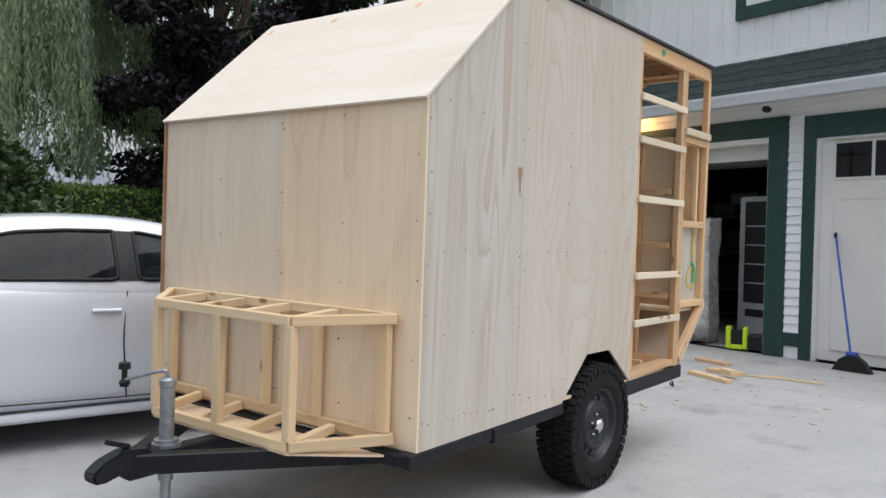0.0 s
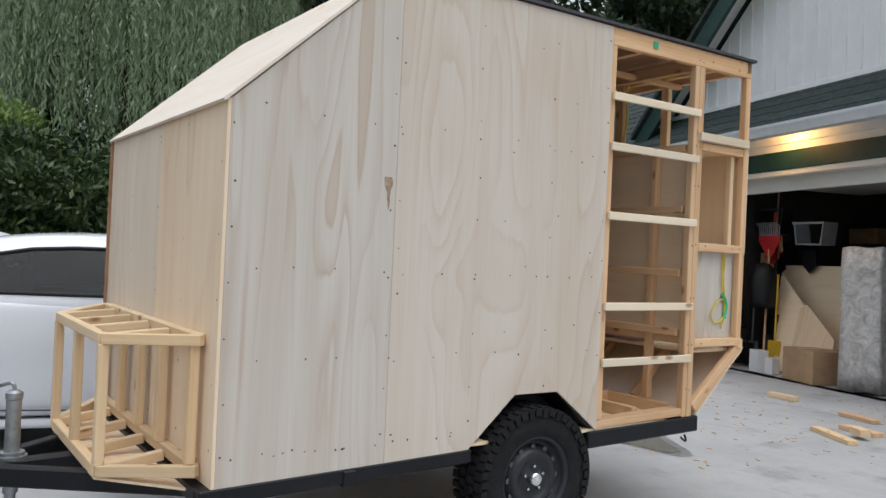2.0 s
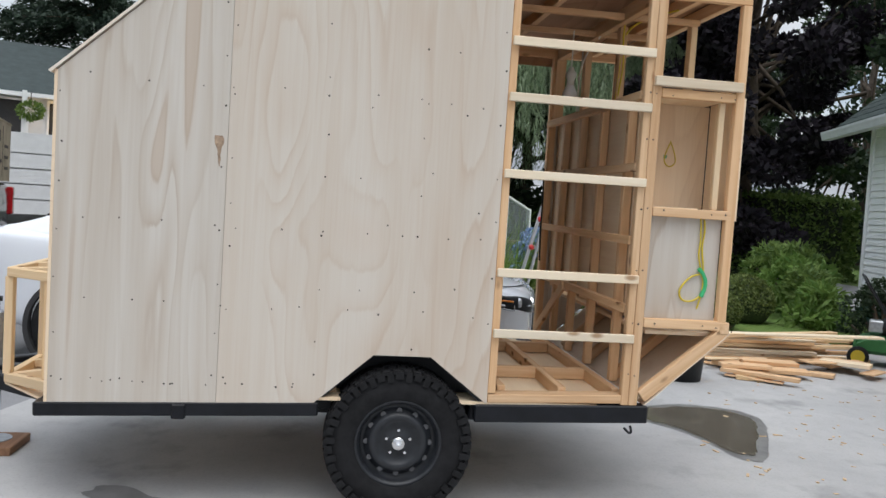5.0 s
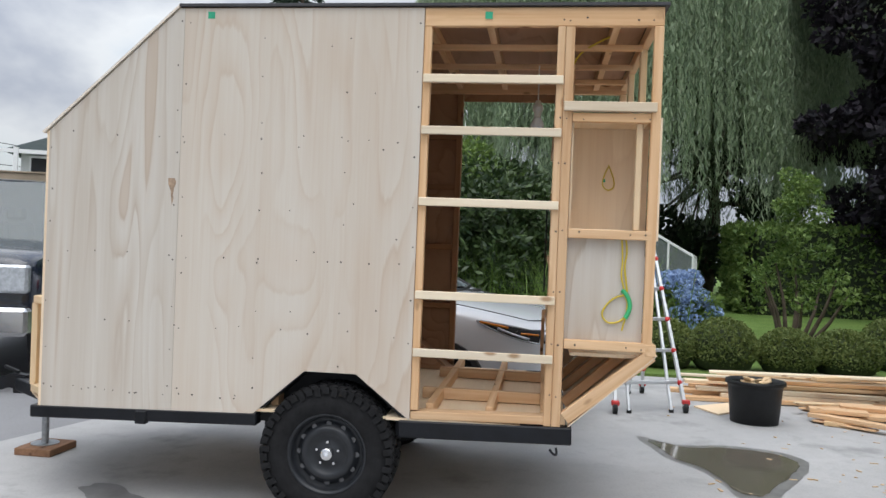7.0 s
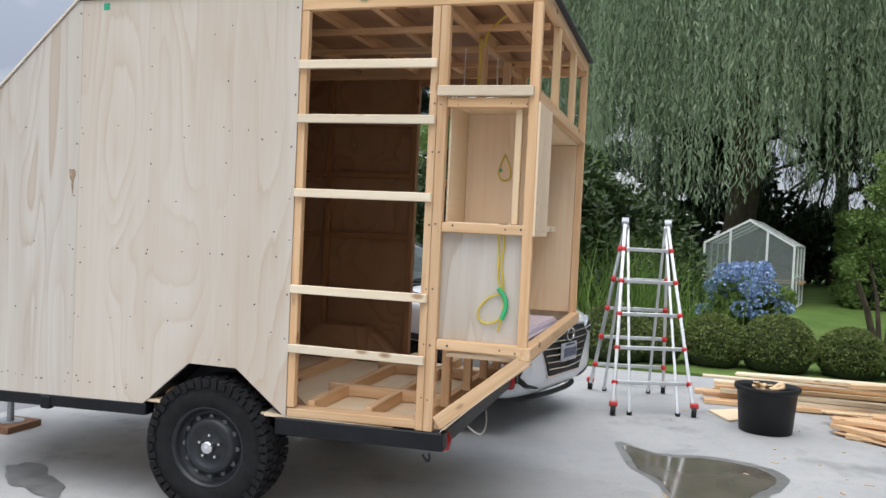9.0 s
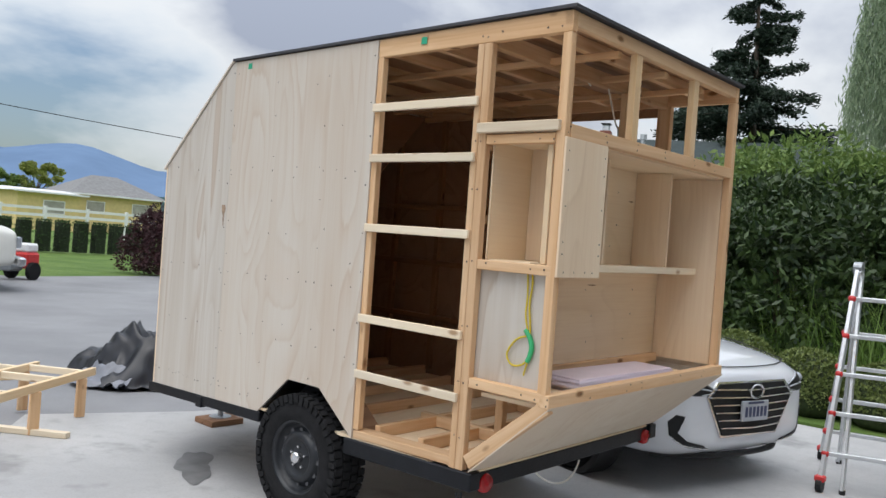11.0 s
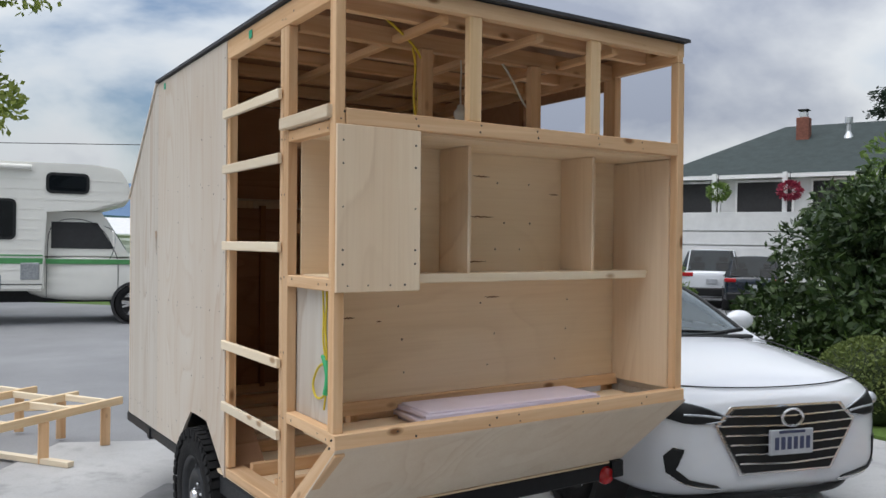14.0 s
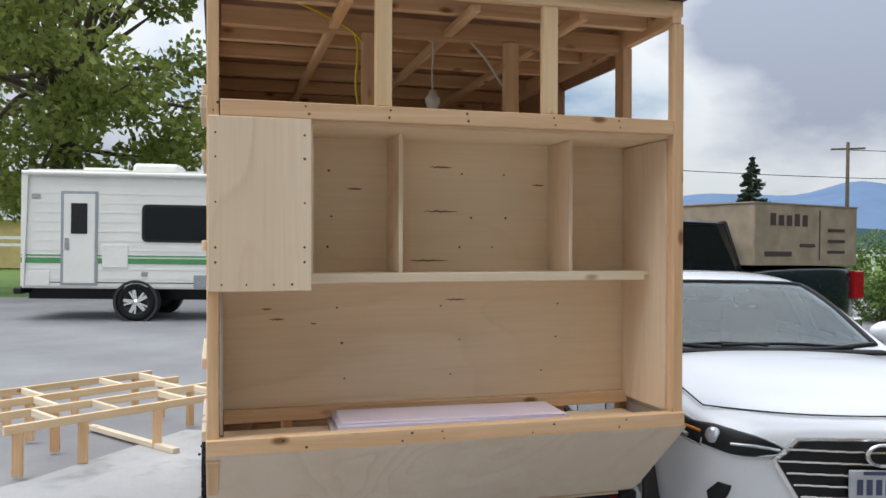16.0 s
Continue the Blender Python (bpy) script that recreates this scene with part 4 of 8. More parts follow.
for u0, u1, z0, z1 in ((G1[0] - 0.088, G1[0], 0.0, 2.598), (G1[0], G1[1] + 0.018, 2.53, 2.598)):
    box("door_jamb", u0, u1, -0.02, 0.15, z0, z1, DOORWHITE, house, "", 0.004)
for u0, u1, mat in ((-8.62, -8.50, SIDING), (-5.00, -4.84, SIDING)):
    box("corner_board", u0, u1, -0.04, 0.0, 0.24, 3.2, mat, house, "", 0.004)
box("base_board", -8.7, G1[0] - 0.36, -0.03, 0.0, 0.0, 0.29, GREENTRIM, house, "dark green base board", 0.004)
box("base_board", G1[1] + 0.27, G2[0] - 0.16, -0.03, 0.0, 0.14, 0.30, GREENTRIM, house, "", 0.004)
# side door
door = box("side_door", D1[0], D1[1], 0.02, 0.06, 0.02, 2.14, DOORWHITE, house, "plain white side door", 0.004)
for u0, u1, z0, z1 in ((D1[0] - 0.10, D1[0], 0.1, 2.25), (D1[1], D1[1] + 0.09, 0.1, 2.25), (D1[0], D1[1], 2.16, 2.25)):
    box("door_casing", u0, u1, -0.03, 0.05, z0, z1, WHITEPAINT, house, "", 0.004)
for z in (0.98, 1.10):
    bm = bmesh.new()
    lathe(bm, ((0.0, -0.06), (0.028, -0.05), (0.028, -0.03), (0.012, -0.02), (0.012, 0.025)), "y", 14, (D1[1] - 0.07, 0, z))
    part("door_knob", bm, STEEL, door, "dark door knob", smooth=True)
# octagon window
octw = empty("octagon_window", pose(-7.25, 0, 2.26))
octw.parent = house


def ring8(r0, r1, v0, v1):
    bm = bmesh.new()
    pts = [(math.cos(a), 1.28 * math.sin(a)) for a in (math.pi / 8 + i * math.pi / 4 for i in range(8))]
    for i in range(8):
        (a, b), (c, d) = pts[i], pts[(i + 1) % 8]
        q = [(a * r0, b * r0), (a * r1, b * r1), (c * r1, d * r1), (c * r0, d * r0)]
        prism(bm, q, "y", v0, v1)
    return bm


part("outer_frame", ring8(0.285, 0.335, -0.045, 0.0), GREENTRIM, octw, "dark green outer frame")
part("inner_frame", ring8(0.215, 0.284, -0.055, 0.02), WHITEPAINT, octw, "white inner frame")
bm = bmesh.new()
prism(bm, [(0.22 * math.cos(math.pi / 8 + i * math.pi / 4), 0.28 * math.sin(math.pi / 8 + i * math.pi / 4)) for i in range(8)], "y", -0.012, -0.006)
part("pane", bm, GLASSD, octw)
bm = bmesh.new()
for a in (-0.075, 0.075):
    add_box(bm, a - 0.006, a + 0.006, -0.022, -0.013, -0.24, 0.24)
    add_box(bm, -0.2, 0.2, -0.0225, -0.0135, a * 1.2 - 0.006, a * 1.2 + 0.006)
part("muntin", bm, WHITEPAINT, octw)
# closed garage door with panes
gd = box("garage_door", G2[0], G2[1], 0.08, 0.12, 0.02, 2.54, DOORWHITE, house, "white carriage-style garage door", 0.004)
for i in range(3):
    a = G2[0] + 0.16 + i * 0.98
    box("door_panel", a, a + 0.86, 0.062, 0.079, 0.14, 1.84, DOORWHITE, gd, "", 0.012)
    for j in range(2):
        b = a + 0.02 + j * 0.43
        box("window_frame", b - 0.025, b + 0.415, 0.060, 0.079, 2.06, 2.50, DOORWHITE, gd, "", 0.006)
        box("pane", b, b + 0.39, 0.054, 0.0595, 2.09, 2.47, GLASSD, gd)
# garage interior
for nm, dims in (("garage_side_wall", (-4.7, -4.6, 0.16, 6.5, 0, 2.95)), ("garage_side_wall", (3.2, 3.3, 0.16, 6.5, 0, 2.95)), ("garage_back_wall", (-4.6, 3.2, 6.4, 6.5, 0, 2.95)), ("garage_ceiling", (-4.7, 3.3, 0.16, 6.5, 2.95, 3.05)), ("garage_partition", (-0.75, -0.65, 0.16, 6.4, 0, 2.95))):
    box(nm, *dims, GARAGESHADE, house)
box("rolled_door", G1[0], G1[1], 0.20, 0.26, 2.36, 2.56, DOORWHITE, house, "raised white garage door", 0.01)
box("rolled_door", G1[0], G1[1], 0.26, 2.4, 2.50, 2.54, DOORWHITE, house, "", 0.01)
# soffit, fascia, gutter
bm = bmesh.new()
prism(bm, [(-0.47, 2.93), (0.0, 3.235), (0.0, 3.265), (-0.47, 2.96)], "x", -9.15, 4.4)
part("soffit", bm, WHITEPAINT, house)
bm = bmesh.new()
prism(bm, [(-0.47, 2.92), (-0.60, 2.92), (-0.615, 2.98), (-0.63, 3.02), (-0.63, 3.05), (-0.61, 3.05), (-0.60, 3.02), (-0.585, 2.94), (-0.48, 2.94), (-0.48, 3.04), (-0.46, 3.04)][::-1], "x", -9.2, 4.4)
part("gutter", bm, plain("aluminium_gutter", (0.62, 0.64, 0.67), 0.4, 0.1, 0.06), house, "pale grey gutter")
# roof courses
SL = 0.85
bm = bmesh.new()
prism(bm, [(-0.50, 3.02), (5.6, 3.02 + 6.1 * SL), (5.6, 2.96 + 6.1 * SL), (-0.46, 2.96)], "x", -9.25, 6.5)
roof = part("roof", bm, SHINGLE, house, "grey-green shingle roof")


def course(n, u0, u1, d=0.155):
    v0 = -0.52 + n * d
    z0 = 3.035 + n * d * SL
    bm = bmesh.new()
    rc = random.Random(n)
    u = u0
    while u < u1:
        w = min(rc.uniform(0.20, 0.34), u1 - u)
        o = rc.uniform(-0.012, 0.012)
        vs = [bm.verts.new(p) for p in ((u, v0 + o, z0 + o * SL), (u + w - 0.008, v0 + o, z0 + o * SL), (u + w - 0.008, v0 + d + 0.03, z0 + (d + 0.03) * SL - 0.012), (u, v0 + d + 0.03, z0 + (d + 0.03) * SL - 0.012),
                                       (u, v0 + o, z0 + o * SL - 0.02), (u + w - 0.008, v0 + o, z0 + o * SL - 0.02))]
        bm.faces.new((vs[0], vs[1], vs[2], vs[3]))
        bm.faces.new((vs[4], vs[5], vs[1], vs[0]))
        u += w
    return part("shingle_course", bm, SHINGLE, roof)


for n in range(38):
    course(n, -9.25, -4.2 if n > 8 else 4.4)
# gabled front over the garage: battened wall on the roof
DV, DU0, DU1, RS = 0.20, -5.75, 3.2, 0.86
UC = (DU0 + DU1) / 2
bm = bmesh.new()
zb = 3.0 + (DV + 0.5) * SL
prism(bm, [(DU0, zb), (DU1, zb), (UC, zb + (DU1 - UC) * RS)], "y", DV, DV + 0.12)
gable = part("gable_wall", bm, WHITEPAINT, house, "white board-and-batten gable")
u = DU0 + 0.3
while u < DU1 - 0.3:
    top = zb + (min(u - DU0, DU1 - u)) * RS - 0.05
    if top > zb + 0.1:
        box("batten", u - 0.02, u + 0.02, DV - 0.022, DV, zb, top, WHITEPAINT, gable)
    u += 0.23
box("flashing", DU0, DU1, DV - 0.05, DV - 0.023, zb - 0.02, zb + 0.07, WHITEPAINT, house, "", 0.005)
for s in (-1, 1):
    for off, dv0, dv1, hh in ((0.0, -0.42, -0.36, 0.26), (0.20, -0.36, -0.32, 0.12)):
        bm = bmesh.new()
        e = DU0 - 0.45 if s < 0 else DU1 + 0.45
        ze = zb - 0.45 * RS + 0.12 + off
        pts = [(e, ze), (UC, ze + abs(UC - e) * RS), (UC, ze + abs(UC - e) * RS - hh * 1.3), (e, ze - hh * 1.3)]
        prism(bm, pts if s > 0 else pts[::-1], "y", DV + dv0, DV + dv1)
        part("rake_board", bm, GREENTRIM, house, "dark green rake board")
    bm = bmesh.new()
    e = DU0 - 0.5 if s < 0 else DU1 + 0.5
    ze = zb - 0.5 * RS + 0.26
    pts = [(e, ze), (UC, ze + abs(UC - e) * RS), (UC, ze + abs(UC - e) * RS - 0.08), (e, ze - 0.08)]
    prism(bm, pts if s > 0 else pts[::-1], "y", DV - 0.46, DV + 5.0)
    part("gable_roof", bm, SHINGLE, house)
    bm = bmesh.new()
    pts = [(e, ze - 0.09), (UC, ze + abs(UC - e) * RS - 0.09), (UC, ze + abs(UC - e) * RS - 0.13), (e, ze - 0.13)]
    prism(bm, pts if s > 0 else pts[::-1], "y", DV - 0.36, DV)
    part("gable_soffit", bm, WHITEPAINT, house)
# upper window
uw = empty("upper_window", pose(-0.25, DV, 4.85))
uw.parent = house
for a, b, c, d in ((-1.30, 1.30, -0.72, -0.56), (-1.30, 1.30, 0.60, 0.74), (-1.30, -1.16, -0.56, 0.60), (1.16, 1.30, -0.56, 0.60)):
    box("casing", a, b, -0.05, 0.0, c, d, GREENTRIM, uw, "dark green casing", 0.004)
for a, b, c, d in ((-1.158, 1.158, -0.558, -0.49), (-1.158, 1.158, 0.53, 0.598), (-1.158, -1.09, -0.49, 0.53), (1.09, 1.158, -0.49, 0.53), (-0.035, 0.035, -0.49, 0.53)):
    box("sash", a, b, -0.04, 0.0, c, d, WHITEPAINT, uw, "", 0.003)
for a, b in ((-1.09, -0.035), (0.035, 1.09)):
    box("pane", a, b, -0.012, -0.006, -0.49, 0.53, GLASSD, uw)
    for k in range(14):
        zz = -0.46 + k * 0.072
        box("blind_slat", a + 0.01, b - 0.01, -0.004, -0.001, zz, zz + 0.05, DOORWHITE, uw)
# soffit lamps above the garage
warm, wnt, wb = material("warm_lamp", 0.5)
wb.inputs["Emission Color"].default_value = (1.0, 0.56, 0.16, 1)
wb.inputs["Emission Strength"].default_value = 14.0
for u in (-2.95, 1.2):
    bm = bmesh.new()
    lathe(bm, ((0.0, 3.035), (0.06, 3.033), (0.075, 3.042), (0.075, 3.075)), "z", 20, (u, -0.25, 0))
    part("soffit_lamp", bm, warm, house, "glowing warm soffit lamp")
lamp = new("soffit_light", bpy.data.lights.new("soffit_light", "SPOT"))
lamp.data.energy, lamp.data.color, lamp.data.spot_size, lamp.data.shadow_soft_size = 13, (1.0, 0.50, 0.15), radians(165), 0.06
lamp.matrix_basis = HM @ look((-2.95, -0.27, 3.0), (-2.95, 0.5, 2.2))
bm = bmesh.new()
lathe(bm, ((0.0, -0.10), (0.035, -0.095), (0.04, -0.04), (0.03, 0.0)), "y", 14, (-0.72, -0.38, 2.86))
part("security_camera", bm, BLACKPL, house, "small black security camera")


def at_house(u, v, z=0.0, rz=0.0):
    return HM @ pose(u, v, z, 0, 0, rz)


# ---- inside the garage ----
fridge = tagged(empty("display_fridge", at_house(-1.42, 0.78, 0.0, -6)), "tall grey display fridge with a dark glass door", "fridge")
FR = plain("grey_enamel", (0.42, 0.43, 0.45), 0.4, 0.2, 0.06)
box("body", -0.42, 0.36, 0.0, 0.6, 0.05, 1.95, FR, fridge, "", 0.015)
box("glass_door", -0.30, 0.34, -0.045, -0.002, 0.55, 1.88, BLACKPL, fridge, "dark glass door", 0.01)
for z in (0.8, 1.05, 1.3, 1.55):
    box("shelf_rail", -0.26, 0.30, -0.058, -0.046, z, z + 0.014, FR, fridge)
box("vent_grille", -0.28, 0.30, -0.02, -0.002, 0.36, 0.46, BLACKPL, fridge, "", 0.004)

wrap, wnt2, wb2 = material("clear_wrap", 0.16, 0, 0.6)
wv = coords(wnt2)
wnt2.links.new(ramp(wnt2, noise_tex(wnt2, wv, 7, 6, 0.7, 1.2), ((0.3, (0.34, 0.31, 0.28)), (0.65, (0.74, 0.72, 0.70)))), wb2.inputs["Base Color"])
bump(wnt2, wb2, noise_tex(wnt2, wv, 12, 5, 0.6, 1.5), 0.9, 0.03)
bm = bmesh.new()
add_box(bm, -0.24, 0.24, -0.16, 0.16, 0, 1.62)
bmesh.ops.subdivide_edges(bm, edges=bm.edges[:], cuts=5, use_grid_fill=True)
for v in bm.verts:
    v.co += 0.03 * Vector(noise.noise_vector(v.co * 4.0))
roll = part("wrapped_mattress", bm, wrap, None, m=at_house(-2.10, 0.28, 0.02, 10), smooth=True)
tagged(roll, "mattress wrapped in crinkled clear plastic standing upright", "mattress")
CARD = plain("cardboard", (0.42, 0.27, 0.15), 0.85, 0, 0.15, 5)


def carton(u, v, w, d, h, rz, label, mat=None):
    c = tagged(empty("carton", at_house(u, v, 0.0, rz)), label, "box")
    box("box_body", -w / 2, w / 2, -d / 2, d / 2, 0.004, h, mat or CARD, c, "", 0.004)
    box("box_flap", -w / 2 + 0.004, w / 2 - 0.004, -d / 2, -0.004, h + 0.001, h + 0.006, mat or CARD, c)
    box("box_tape", -0.025, 0.025, -d / 2 - 0.002, d / 2 + 0.002, h + 0.007, h + 0.009, plain("parcel_tape", (0.55, 0.45, 0.30), 0.3), c)
    return c


carton(-2.90, 0.30, 0.58, 0.45, 0.40, -8, "brown cardboard box on the garage floor")
carton(-3.78, 0.24, 0.19, 0.16, 0.29, -8, "white printed paint box on the garage floor", WHITEPAINT)
carton(-3.58, 0.28, 0.13, 0.13, 0.21, 5, "small white box beside the paint box", WHITEPAINT)


def leaning(name, u, v, w, h, tilt, rz, mat, label, cat, shape):
    bm = bmesh.new()
    prism(bm, [(w * a, h * b) for a, b in shape], "y", 0, 0.012)
    return tagged(part(name, bm, mat, None, m=at_house(u, v, 0.01, rz) @ pose(0, 0, 0, tilt)), label, cat)


leaning("plywood_sheet", -4.35, 0.90, 1.75, 1.44, -9, 2, PLYX, "large brown plywood sheet leaning at the back", "plywood", [(0, 0), (1, 0), (1, 1), (0, 1)])
leaning("plywood_offcut", -4.06, 0.52, 1.05, 1.30, -14, 3, PLYX, "triangular plywood offcut leaning in the garage", "plywood", [(0.22, 0), (1, 0), (1, 0.34), (0.06, 1), (0, 1)])
leaning("plywood_offcut", -3.62, 0.46, 0.80, 0.95, -18, -4, PLYF, "tan plywood offcut leaning on a carton", "plywood", [(0.1, 0), (1, 0), (0.95, 0.55), (0.15, 1), (0, 0.95)])


def hung_tool(name, u, v, z, h, mat, label, head=None):
    t = tagged(empty(name, at_house(u, v, z)), label, name.replace("_", " "))
    tube("tool_handle", [(0, 0, 0), (0.02, 0.01, h)], 0.014, mat, t)
    bm = bmesh.new()
    if head == "rake":
        teeth = []
        for k in range(9):
            x = 0.22 - k * 0.055
            teeth += [(x, -0.36), (x - 0.028, -0.28)]
        prism(bm, [(-0.02, 0.03), (0.02, 0.03)] + teeth[:-1], "y", -0.01, 0.01)
    else:
        prism(bm, [(-0.10, 0.0), (0.10, 0.0), (0.12, -0.22), (0.0, -0.32), (-0.12, -0.22)], "y", -0.02, 0.02)
    part("tool_head", bm, mat, t)
    return t


rake = tagged(empty("leaf_rake", at_house(-4.08, 0.62, 0.02)), "red leaf rake standing head up in the garage", "rake")
tube("tool_handle", [(0.06, -0.10, 0.0), (0.0, 0.0, 1.62)], 0.014, PINE, rake, "wooden handle")
bm = bmesh.new()
prism(bm, [(-0.03, 1.52), (0.03, 1.52), (0.20, 1.74), (0.20, 1.80), (-0.20, 1.80), (-0.20, 1.74)], "y", -0.012, 0.012)
part("rake_fan", bm, REDPLASTIC, rake, "red plastic fan")
for k in range(11):
    x = -0.19 + 0.038 * k
    tube("rake_tine", [(x * 0.95, 0.0, 1.80), (x, -0.01, 1.93), (x, -0.07, 1.98)], 0.008, ZINC, rake, "grey tine")
hung_tool("shovel", -4.05, 0.7, 0.75, 1.1, STEEL, "dark shovel standing in the garage")
hung_tool("snow_shovel", -4.16, 0.75, 1.75, 0.4, REDPLASTIC, "red shovel hanging by the garage jamb")
hung_tool("spade", -3.9, 0.6, 0.4, 0.9, plain("yellow_plastic", (0.65, 0.42, 0.03), 0.5), "yellow-handled spade standing in the garage")
ORANGE = plain("orange_plastic", (0.6, 0.16, 0.02), 0.5)
GREYT = plain("grey_plastic", (0.25, 0.26, 0.28), 0.5)
rt = random.Random(31)
for k in range(6):
    mt, nm = rt.choice(((STEEL, "dark"), (STEEL, "dark"), (GREYT, "grey"), (ORANGE, "orange"), (STEEL, "black"), (GREYT, "grey")))
    hung_tool(rt.choice(("hand_tool", "garden_fork", "hoe")), rt.uniform(-4.45, -2.6), rt.uniform(0.75, 2.3), rt.choice((0.35, 0.36, 1.3, 1.65, 1.9)), rt.uniform(0.4, 0.8), mt, nm + " garden tool hanging in the garage", rt.choice(("rake", None)))
for k in range(6):
    c = at_house(-4.35 + 0.32 * k, 1.1 + 0.1 * (k % 3), 0)
    bm = bmesh.new()
    lathe(bm, ((0.0, 0.0), (0.11, 0.003), (0.12, 0.26), (0.125, 0.28), (0.0, 0.285)), "z", 18)
    tagged(part("paint_tin", bm, (REDPLASTIC, GREYT, ORANGE, WHITEPAINT, STEEL, GREYT)[k], None, m=c @ pose(0, 0, 0.003), smooth=False), "paint tin on the garage floor", "paint tin", "paint tins")
rs = random.Random(12)
for k in range(34):
    u, v, z = rs.uniform(-4.3, -1.3), rs.uniform(2.55, 5.9), rs.choice((0.0, 0.62, 1.22, 1.78, 1.78))
    w, d, h = rs.uniform(0.18, 0.55), rs.uniform(0.2, 0.4), rs.uniform(0.16, 0.5)
    col = rs.choice(((0.30, 0.03, 0.03), (0.05, 0.07, 0.12), (0.25, 0.24, 0.22), (0.30, 0.19, 0.10), (0.03, 0.03, 0.035), (0.08, 0.14, 0.08)))
    b = box("storage_box", -w / 2, w / 2, -d / 2, d / 2, 0.003, h, plain("stored_goods", col, 0.6), None, "", 0.015, at_house(u, v, z, rs.uniform(-12, 12)))
    tagged(b, "dim storage box on the garage shelving" if z else "dim storage box on the garage floor", "box", "boxes in the garage")
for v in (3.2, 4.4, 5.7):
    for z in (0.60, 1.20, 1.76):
        tagged(box("garage_shelf", -4.5, -1.2, v - 0.7, v + 0.3, z - 0.03, z, GARAGESHADE, None, "", 0.0, at_house(0, 0, 0)), "wooden shelf inside the garage, colour darkened for the unlit room", "shelf", "garage shelves")
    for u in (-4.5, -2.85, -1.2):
        tagged(box("shelf_upright", u - 0.02, u + 0.02, v - 0.2, v - 0.16, 0.0, 1.76, GARAGESHADE, None, "", 0.0, at_house(0, 0, 0)), "upright holding the garage shelves, colour darkened for the unlit room", "shelf post", "garage shelf posts")
bm = bmesh.new()
lathe(bm, ((0.0, 0.0), (0.20, 0.02), (0.24, 0.2), (0.25, 0.55), (0.20, 0.75), (0.12, 0.85), (0.0, 0.88)), "z", 20)
tagged(part("golf_bag", bm, BLACKPL, None, m=at_house(-4.06, 0.52, 0.82) @ Matrix.Scale(0.72, 4), smooth=True), "black bag hanging by the garage door", "bag")
# crowded corner behind the jamb
rc = random.Random(77)
for k in range(7):
    mt, nm = rc.choice(((STEEL, "dark"), (STEEL, "dark"), (GREYT, "grey"), (ORANGE, "orange"), (PINE, "wooden"), (STEEL, "black"), (STEEL, "black")))
    hung_tool(rc.choice(("hand_tool", "garden_fork", "hoe", "spade")), rc.uniform(-4.55, -3.75), rc.uniform(0.22, 1.3), rc.choice((0.34, 0.36, 0.9, 1.3, 1.6, 1.85)), rc.uniform(0.4, 0.9), mt, nm + " garden tool hanging in the garage", rc.choice(("rake", None, None)))
for k in range(4):
    z = 0.0
    col, nm = rc.choice((((0.03, 0.03, 0.035), "black"), ((0.28, 0.02, 0.02), "red"), ((0.16, 0.17, 0.19), "grey"), ((0.04, 0.06, 0.13), "navy"), ((0.28, 0.18, 0.09), "brown")))
    bm = bmesh.new()
    bmesh.ops.create_icosphere(bm, subdivisions=3, radius=1.0)
    a, b, c = rc.uniform(0.09, 0.19), rc.uniform(0.09, 0.16), rc.uniform(0.12, 0.28)
    p1, p2 = rc.uniform(0, 6), rc.uniform(0, 6)
    for v in bm.verts:
        f = 1 + 0.10 * math.sin(5 * v.co.x + p1) + 0.08 * math.sin(7 * v.co.z + p2) + 0.05 * math.sin(13 * v.co.y + p1)
        v.co = Vector((v.co.x * a * f, v.co.y * b * f, max(-0.85, v.co.z) * c * f + c * 0.9))
    tagged(part("sack", bm, plain("sack_cloth", col, 0.7, 0, 0.2, 8), None, m=at_house(rc.uniform(-4.42, -3.72), rc.uniform(0.35, 1.25), z + 0.02, rc.uniform(0, 90)), smooth=True), nm + " cloth sack " + ("hanging on the garage wall" if z else "standing on the garage floor"), "bag", "sacks in the garage")
for k, (u, v, z, w, h, mt, nm) in enumerate(((-4.25, 1.3, 1.45, 0.34, 0.26, STEEL, "dark"), (-3.55, 0.9, 1.7, 0.45, 0.30, GREYT, "grey"), (-4.2, 0.8, 1.85, 0.4, 0.35, STEEL, "dark"), (-3.7, 1.3, 0.0, 0.5, 0.5, GREYT, "grey"))):
    c = tagged(empty("plastic_bin", at_house(u, v, z + 0.003, 10 * k)), nm + " plastic bin among the garage tools", "bin", "bins in the garage")
    bm = bmesh.new()
    prism(bm, [(-w / 2, h), (-w / 2 + 0.04, 0), (w / 2 - 0.04, 0), (w / 2, h), (w / 2 - 0.015, h), (w / 2 - 0.055, 0.015), (-w / 2 + 0.055, 0.015), (-w / 2 + 0.015, h)], "y", -0.15, 0.15)
    part("bin_shell", bm, mt, c)
    box("bin_rim", -w / 2 - 0.01, w / 2 + 0.01, -0.165, -0.15, h - 0.03, h, mt, c, "", 0.003)
# yellow tape machine, broom
tape = tagged(empty("power_tool_case", at_house(-1.30, 0.02, 0.0, 20)), "lime-yellow and black tool case on the garage threshold", "tool case")
LIME = plain("lime_plastic", (0.55, 0.75, 0.03), 0.4)
box("case_side", -0.13, -0.07, -0.06, 0.06, 0.02, 0.30, LIME, tape, "", 0.015)
box("case_side", 0.07, 0.13, -0.06, 0.06, 0.02, 0.30, LIME, tape, "", 0.015)
box("case_base", -0.07, 0.07, -0.06, 0.06, 0.02, 0.08, LIME, tape, "", 0.01)
